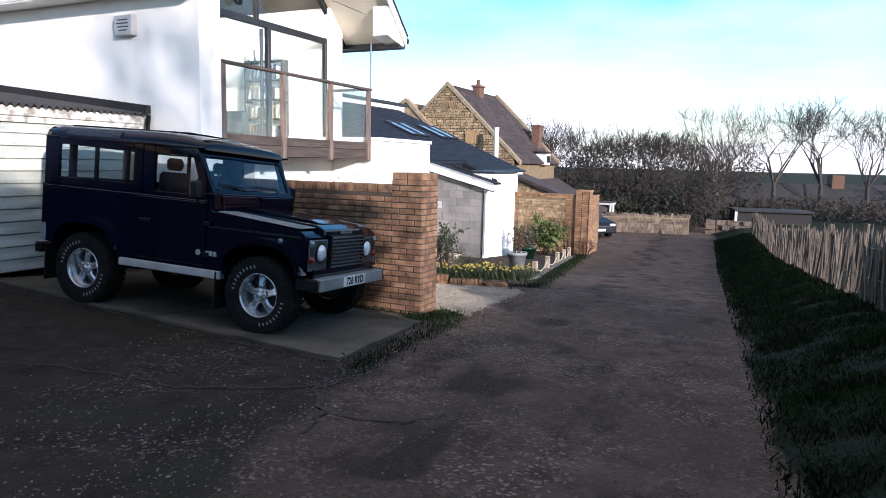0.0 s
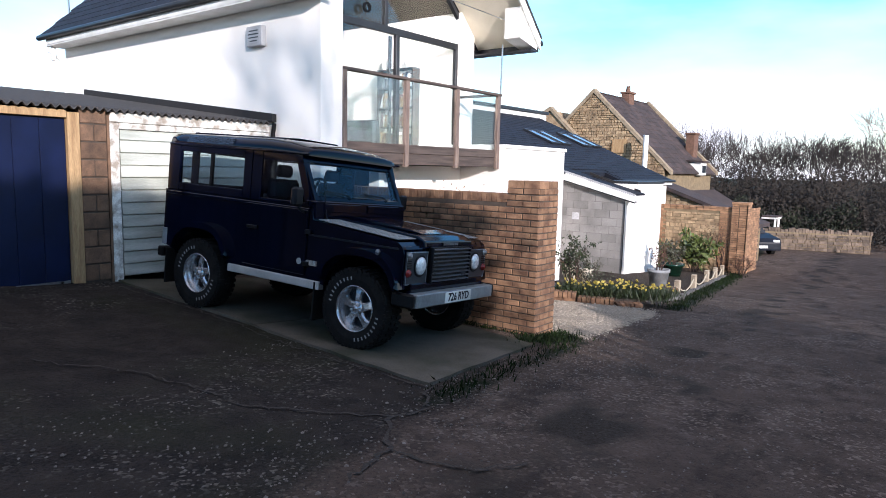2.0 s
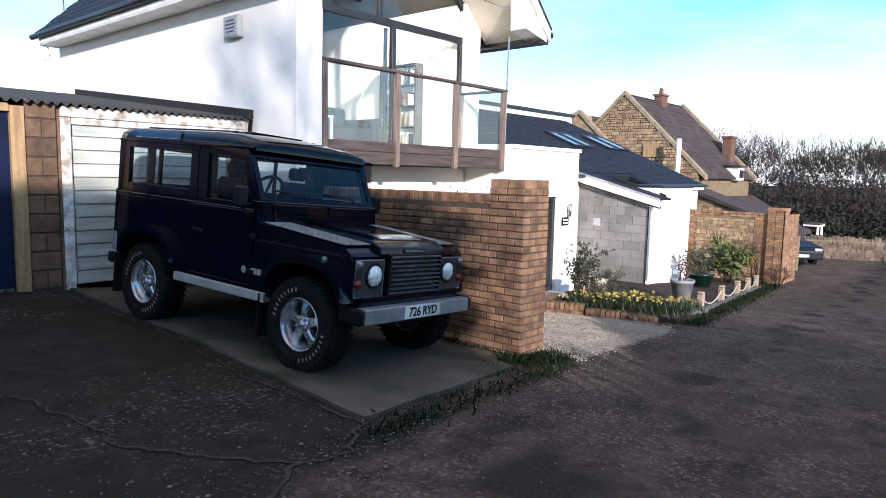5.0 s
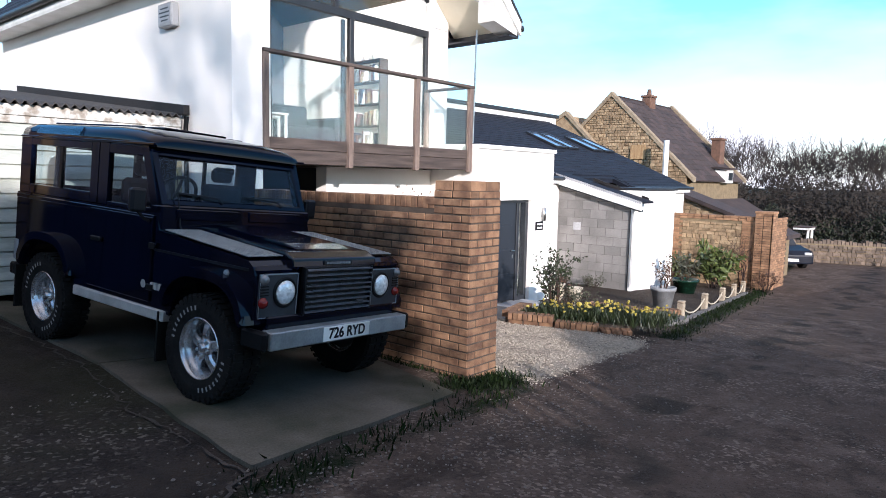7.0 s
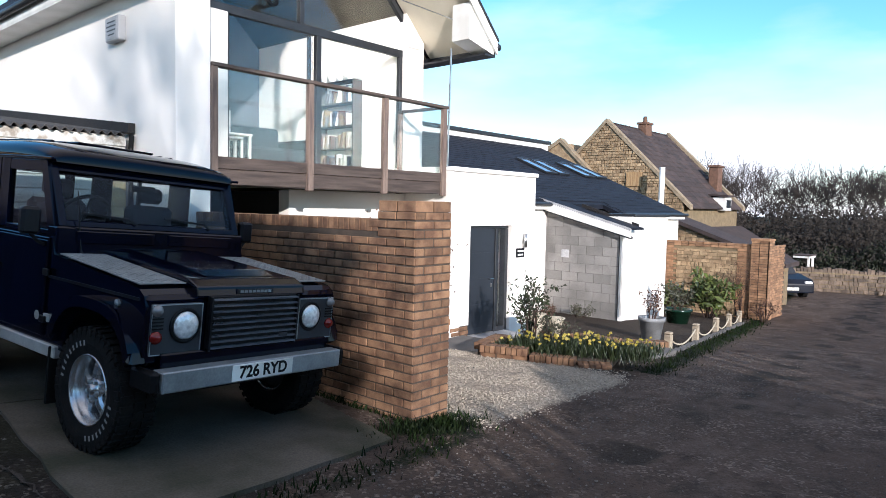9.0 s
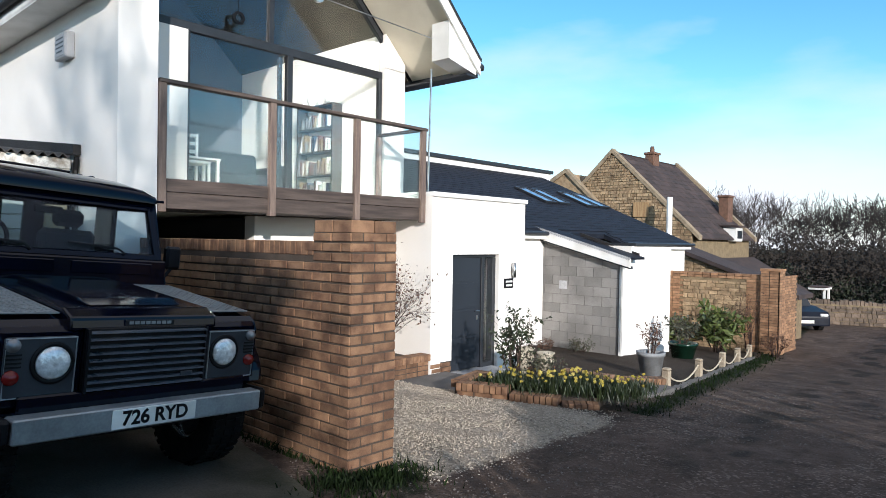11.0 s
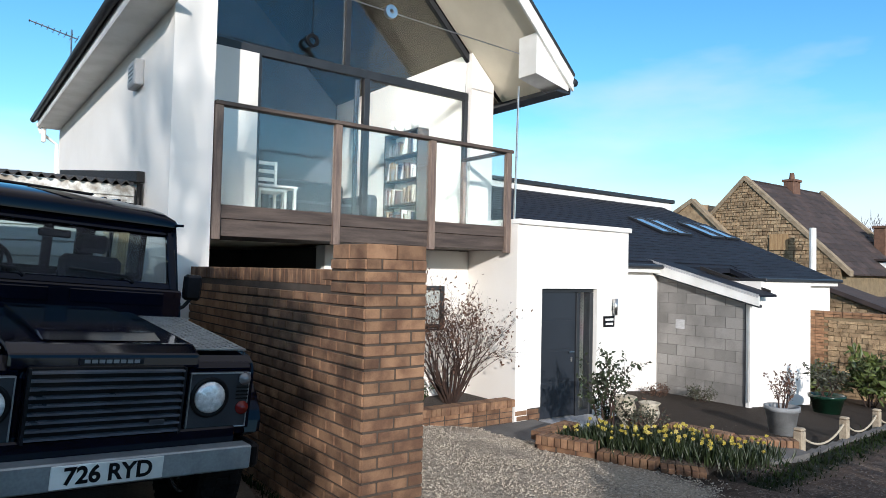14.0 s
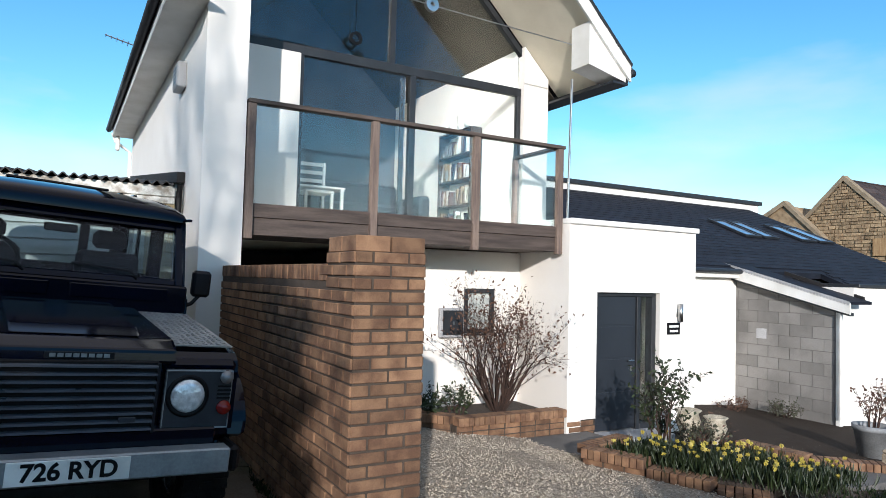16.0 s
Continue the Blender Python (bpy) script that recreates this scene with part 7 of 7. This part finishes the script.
def build_parked_car():
    c = thing("small_car", "dark blue small car parked at the end of the lane", "car", Matrix.Translation((-8.0, 32.6, ground_z(-8.0, 32.6))) @ pose(0, 0, 0, 0, 0, -50))
    bm = bmesh.new()
    prism(bm, [(-2.0, 0.25), (2.0, 0.25), (2.0, 0.62), (1.85, 0.78), (0.9, 0.92), (-1.8, 0.95), (-2.0, 0.8)], -0.86, 0.86, XZ)
    bevel(bm, 0.06, 2)
    part("body", bm, FAR_CAR_PAINT, c)
    bm = bmesh.new()
    prism(bm, [(0.95, 0.90), (0.2, 1.42), (-1.3, 1.42), (-1.85, 0.92)], -0.70, 0.70, XZ)
    bevel(bm, 0.05, 2)
    part("cabin", bm, CAR_GLASS_DARK, c, "dark windows")
    for s in (-1, 1):
        boxpart("headlamp", (1.86, 2.0, *sorted((s * 0.5, s * 0.8)), 0.60, 0.72), LAMP_LENS, c, "headlamp", bev=0.03)
        for x in (-1.25, 1.25):
            bm = bmesh.new()
            lathe(bm, [(0.19, -0.1), (0.30, -0.1), (0.31, 0.08), (0.19, 0.1), (0.05, 0.06)], 24, Matrix.Translation((x, s * 0.80, 0.31)) @ pose(0, 0, 0, -90 * s, 0, 0))
            part("wheel", bm, RUBBER, c)
    boxpart("number_plate", (2.0, 2.02, -0.26, 0.26, 0.36, 0.47), PLATE_WHITE, c)


FAR_CAR_PAINT = mat("dull_dark_car_paint", (0.010, 0.013, 0.022), 0.4, scale=3, bump=0.0, grain=0.05, spec=0.15)
CAR_GLASS_DARK = mat("dark_car_glass", (0.02, 0.024, 0.03), 0.1, scale=3, bump=0.0, grain=0.02)
build_parked_car()


# ---- bare trees, thicket and hedges ----
def tree(label, x, y, height, seed, depth=5, bark=BARK, spread=0.6, lean=0.0, group="bare trees beyond the lane", zb=None, fork=0.72):
    rng = random.Random(seed)
    z = ground_z(x, y) - 0.1 if zb is None else zb
    t = thing("bare_tree", label, "tree", Matrix.Translation((x, y, z)), group)
    bm, tips = bmesh.new(), []
    k = rng.choice((2, 3))
    d = Vector((lean, 0.0, 1)).normalized()
    first = height * 0.24
    pts = [Vector((0, 0, 0)), d * first * 0.5 + Vector((0.04, 0.02, 0)), d * first]
    tube(bm, pts, [height * 0.022, height * 0.018, height * 0.016], 8)
    part("trunk", bm, bark, t)
    bm = bmesh.new()
    for i in range(k + 2):
        branch(bm, tips, rng, pts[-1], (d + rand_dir(rng, 0.5) * spread).normalized(), height * 0.25, height * 0.011, depth, fork, 5, 0.0, 0.011)
    part("crown", bm, bark, t, "crown of bare branches and twigs")
    return t


tree("tall bare tree with pale bark at the lane's end", -3.2, 55.0, 9.6, 61, 5, PALE_BARK, 0.5)
tree("spreading bare tree beside the barn", 0.8, 58.5, 9.2, 62, 5, BARK, 0.75)
tree("wide-crowned bare tree beside the barn", 4.2, 60.5, 9.6, 63, 5, BARK, 0.8)
tree("wide-crowned bare tree beside the barn", 7.8, 64.0, 9.0, 64, 5, BARK, 0.8)
for i in range(17):
    rng_t = random.Random(100 + i)
    tx = -19.5 + i * 1.05 + rng_t.uniform(-0.5, 0.5)
    tree("bushy bare tree in the thicket behind the boundary wall", tx, 43.5 + rng_t.uniform(-3, 8) + 0.35 * (tx + 19), rng_t.uniform(5.0, 7.4), 170 + i, 5, BARK, 0.75)
for i, (x, y, hgt) in enumerate(((-17.5, 52, 8), (-20, 62, 9), (-26, 60, 8))):
    tree("bare tree behind the stone house", x, y, hgt, 90 + i, 4, BARK, 0.8)


def thicket(name, label, boxes, count, leaf, seed, material):
    rng = random.Random(seed)
    vs, fs = [], []
    for x0, x1, y0, y1, h in boxes:
        for i in range(count):
            x, y = rng.uniform(x0, x1), rng.uniform(y0, y1)
            top = h * (0.80 + 0.65 * noise.noise((x * 0.42, y * 0.42, seed)))
            z = ground_z(x, y) + top * rng.random() ** 0.7
            d = rand_dir(rng, 0.3)
            s = d.orthogonal().normalized() * leaf * 0.4
            p = Vector((x, y, z))
            k = len(vs)
            L = leaf * rng.uniform(0.6, 1.5)
            vs.extend(((p - s)[:], (p + s)[:], (p + d * L)[:]))
            fs.append((k, k + 1, k + 2))
    me = bpy.data.meshes.new(name)
    me.from_pydata(vs, [], fs)
    me.materials.append(material)
    return tagged(new(name, me), label, "undergrowth", kind="stuff")


BRUSH = mat("brown_undergrowth", (0.0275, 0.0209, 0.01595), 0.9, dark=(0.0132, 0.011, 0.00825), scale=0.8, fine=20, bump=0.0, per="island")
IVY = mat("dark_evergreen", (0.01984, 0.02728, 0.00992), 0.7, dark=(0.01116, 0.01612, 0.0062), scale=0.8, fine=20, bump=0.0, per="island")
thicket("brushwood", "tangled brown undergrowth behind the boundary wall", [(-22, -2, 41, 50, 4.0)], 36000, 0.15, 3, BRUSH)
thicket("evergreens", "dark ivy and evergreens among the bare trees", [(-14, -4.5, 41.5, 45, 2.3), (-26, -14, 47, 56, 3.2)], 15000, 0.14, 4, IVY)
thicket("far_scrub", "dark scrub and hedges beyond the barn", [(-4, 30, 48, 58, 1.4), (10, 40, 66, 80, 3.0), (-30, 0, 60, 75, 4.5)], 9000, 0.24, 6, BRUSH)
# tall hedge on the verge behind the walker, unseen, added to shade the forecourt
def tall_hedge():
    h = thing("tall_hedge", "tall dense unseen hedge added to shade the forecourt", "hedge")
    rng = random.Random(77)
    vs, fs = [], []
    for i in range(24000):
        y = rng.uniform(-16, 1.15)
        top = 4.1 + 0.5 * noise.noise((0, y * 0.7, 8)) - 0.9 * smoothstep(-0.5, 1.75, y)
        x = 4.2 + rng.gauss(0, 0.35)
        if y > 1.0 and rng.random() < 0.4:
            continue
        p = Vector((x, y, ground_z(x, y) + top * rng.random()))
        d = rand_dir(rng, 0.2)
        s = d.orthogonal().normalized() * 0.10
        k = len(vs)
        vs.extend(((p - s)[:], (p + s)[:], (p + d * 0.30)[:]))
        fs.append((k, k + 1, k + 2))
    me = bpy.data.meshes.new("foliage")
    me.from_pydata(vs, [], fs)
    me.materials.append(IVY)
    ob = new("foliage", me)
    ob.parent = h
    bm = bmesh.new()
    for i in range(16):
        tube(bm, [gz(4.2, -15.5 + i, -0.1), gz(4.25, -15.4 + i, 3.2)], [0.06, 0.03], 6)
    part("woody_growth", bm, BARK, h)


tall_hedge()
# unseen tree, added to cast soft shadows on the white side wall
tree("slim unseen bare tree added to dapple the white side wall", 5.0, -1.0, 7.6, 95, 4, BARK, 0.12, group="", fork=0.2)
# unseen scrub, added to close the fence's gaps and shade the lane
thicket("verge_scrub", "low unseen scrub added behind the paling fence to shade the lane", [(2.4, 3.1, -0.6, 1.4, 1.7), (2.4, 3.0, 1.4, 3.6, 0.9), (2.35, 3.0, 3.6, 5.5, 1.15), (2.1, 2.75, 5.5, 9.0, 1.2)], 5500, 0.16, 9, IVY)


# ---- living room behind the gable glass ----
# dark blue-grey wall colour stands in for the room's low light
ROOM_WALL = mat("dimmed_room_wall", (0.13, 0.14, 0.165), 0.8, scale=1.5, grain=0.04, bump=0.05)
FLOOR_WOOD = mat("room_floor_boards", (0.32, 0.21, 0.12), 0.45, dark=(0.24, 0.15, 0.085), scale=3, fine=50, stretch=(0.5, 4, 1), bump=0.1)
SOFA_CLOTH = mat("blue_grey_cloth", (0.03, 0.036, 0.048), 0.9, scale=6, fine=120, bump=0.2)
OAK = mat("dark_oak", (0.06, 0.045, 0.036), 0.6, scale=5, fine=60, stretch=(1, 4, 4), bump=0.15)
PAPER = mat("picture_paper", (0.75, 0.75, 0.72), 0.8, scale=5, grain=0.05)
setting(boxpart("room_floor", (-12.6, -8.32, 6.46, 10.74, 2.342, 2.36), FLOOR_WOOD), "wooden living room floor", "floor")
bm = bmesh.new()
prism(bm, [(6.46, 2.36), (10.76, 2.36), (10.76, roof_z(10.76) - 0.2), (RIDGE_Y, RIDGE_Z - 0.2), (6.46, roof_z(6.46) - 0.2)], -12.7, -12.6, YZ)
setting(part("wall_room", bm, ROOM_WALL), "living room end wall, darkened for the dim room", "wall")
BOOKS = [mat("book_" + n, c, 0.7, scale=9, grain=0.1, bump=0.05) for n, c in (("cream", (0.55, 0.52, 0.45)), ("maroon", (0.10, 0.035, 0.03)), ("navy", (0.03, 0.045, 0.08)), ("grey", (0.20, 0.20, 0.20)), ("white", (0.72, 0.72, 0.70)), ("tan", (0.26, 0.19, 0.11)))]


def bookcase():
    rng = random.Random(9)
    b = thing("bookcase", "open dark wooden bookcase filled with books", "bookcase", Matrix.Translation((-10.25, 10.50, 2.36)))
    for x in (0.0, 1.02):
        boxpart("upright", (x, x + 0.03, 0.0, 0.22, 0, 1.75), OAK, b)
    for z in (0.06, 0.48, 0.90, 1.32, 1.72):
        boxpart("shelf", (0.031, 1.019, 0.0, 0.22, z, z + 0.025), OAK, b)
    for z in (0.086, 0.506, 0.926, 1.346):
        x = 0.05
        while x < 0.92:
            w, h = rng.uniform(0.02, 0.05), rng.uniform(0.19, 0.32)
            if rng.random() < 0.66:
                ln = rng.choice((0, 0, 9, 16))
                bm = bmesh.new()
                box(bm, 0, w, 0, 0.2, 0, h, Matrix.Translation((-10.25 + x, 10.51, 2.36 + z)) @ pose(0, 0, 0, 0, ln, 0))
                bk = part("book", bm, rng.choice(BOOKS))
                tagged(bk, "hardback book standing on the bookcase shelf", "book", "books on the shelves")
                x += 0.045 if ln else 0
            x += w + 0.004


bookcase()
sofa = thing("sofa", "blue-grey upholstered sofa in the living room", "sofa", Matrix.Translation((-10.6, 8.2, 2.36)))
boxpart("seat", (0, 0.85, 0, 1.7, 0.12, 0.42), SOFA_CLOTH, sofa, bev=0.05)
boxpart("backrest", (-0.2, 0.0, 0, 1.7, 0.12, 0.85), SOFA_CLOTH, sofa, bev=0.05)
for y in (-0.2, 1.7):
    boxpart("armrest", (-0.2, 0.85, y, y + 0.2, 0.12, 0.62), SOFA_CLOTH, sofa, bev=0.05)
desk = thing("side_table", "pale side table under the window with papers", "table", Matrix.Translation((-9.6, 7.35, 2.36)))
boxpart("tabletop", (0, 0.5, 0, 1.0, 0.50, 0.53), WHITE_PAINT, desk, bev=0.006)
for x, y in ((0.02, 0.02), (0.44, 0.02), (0.02, 0.94), (0.44, 0.94)):
    boxpart("leg", (x, x + 0.04, y, y + 0.04, 0, 0.50), WHITE_PAINT, desk)
for y0, y1, z0, z1 in ((7.2, 7.8, 3.5, 4.2), (8.1, 8.5, 3.4, 3.95)):
    pf = thing("picture_frame", "framed picture on the living room wall", "picture", Matrix.Translation((-12.6, y0, z0)))
    boxpart("frame", (0.0, 0.03, 0, y1 - y0, 0, z1 - z0), OAK, pf, "dark frame", bev=0.005)
    boxpart("print", (0.031, 0.034, 0.05, y1 - y0 - 0.05, 0.05, z1 - z0 - 0.05), PAPER, pf, "pale print")


chair = thing("dining_chair", "white painted wooden chair near the window", "chair", Matrix.Translation((-9.5, 7.75, 2.36)))
boxpart("seat", (0, 0.42, 0, 0.42, 0.43, 0.47), WHITE_PAINT, chair, bev=0.008)
for x, y in ((0.0, 0.0), (0.38, 0.0), (0.0, 0.38), (0.38, 0.38)):
    boxpart("leg", (x, x + 0.035, y, y + 0.035, 0, 0.43), WHITE_PAINT, chair)
for y in (0.0, 0.385):
    boxpart("back_post", (0.0, 0.035, y, y + 0.035, 0.47, 0.92), WHITE_PAINT, chair)
for z in (0.62, 0.74, 0.86):
    boxpart("back_rail", (0.005, 0.03, 0.036, 0.384, z, z + 0.05), WHITE_PAINT, chair)
for x, h, w in ((-10.15, 0.26, 0.07), (-9.95, 0.34, 0.09), (-9.7, 0.22, 0.06), (-9.45, 0.30, 0.08)):
    v = thing("vase", "small pale vase standing on top of the bookcase", "vase", Matrix.Translation((x, 10.61, 2.36 + 1.745)), group="vases on the bookcase")
    bm = bmesh.new()
    lathe(bm, [(w * 0.6, 0), (w, h * 0.4), (w * 0.5, h * 0.8), (w * 0.62, h), (w * 0.45, h), (w * 0.35, h * 0.8)], 18)
    part("body", bm, PAPER, v, "", True)


# ---- cracks in the old tarmac ----
def crack(points, width, seed):
    rng = random.Random(seed)
    bm = bmesh.new()
    prev = None
    pts = [Vector((*p, 0)) for p in points]
    path = []
    for a, b in zip(pts, pts[1:]):
        n = max(2, int((b - a).length / 0.07))
        for i in range(n):
            q = a.lerp(b, i / n)
            path.append(q + Vector((rng.gauss(0, 0.022), rng.gauss(0, 0.022), 0)))
    for i, q in enumerate(path[:-1]):
        d = (path[i + 1] - q).normalized()
        s = Vector((-d.y, d.x, 0)) * width * rng.uniform(0.25, 1.0)
        row = [bm.verts.new((q + k * s).to_tuple()[:2] + (ground_z(*(q + k * s)[:2]) + 0.016,)) for k in (-1, 1)]
        if prev:
            bm.faces.new((prev[0], prev[1], row[1], row[0]))
        prev = row
    return setting(part("tarmac_crack", bm, SOIL), "dark crack in the old tarmac", "crack")


crack([(-2.92, 3.58), (-2.55, 3.1), (-2.6, 2.75), (-2.2, 2.3), (-2.0, 1.7)], 0.022, 1)
crack([(-2.95, 3.55), (-4.2, 3.55), (-5.7, 3.75), (-8.0, 3.40)], 0.018, 2)
crack([(-2.6, 2.75), (-3.4, 2.2), (-4.6, 2.1), (-5.6, 1.5)], 0.016, 3)
crack([(-2.2, 2.3), (-1.7, 2.4), (-1.4, 2.9)], 0.016, 4)


# ---- television aerial beyond the house ----
def build_aerial():
    a = thing("tv_aerial", "thin metal television aerial on a mast behind the garages", "aerial", Matrix.Translation((-15.3, AERIAL_Y, 2.6)))
    bm = bmesh.new()
    tube(bm, [(0, 0, 1.9), (0, 0, AERIAL_Z - 2.6)], 0.02, 6)
    part("mast", bm, STEEL, a)
    bm = bmesh.new()
    z = AERIAL_Z - 2.6 - 0.12
    tube(bm, [(0, 0.12, z - 0.05), (0, -0.75, z + 0.14)], 0.014, 6)
    part("boom", bm, STEEL, a)
    for i in range(9):
        bm = bmesh.new()
        u = i / 8
        y, zz = 0.1 - 0.83 * u, z - 0.05 + 0.18 * u
        s = 0.26 - 0.16 * u
        tube(bm, [(-s, y, zz), (s, y, zz)], 0.007, 5)
        part("element", bm, STEEL, a)


AERIAL_Y, AERIAL_Z = 6.17, 6.42
build_aerial()
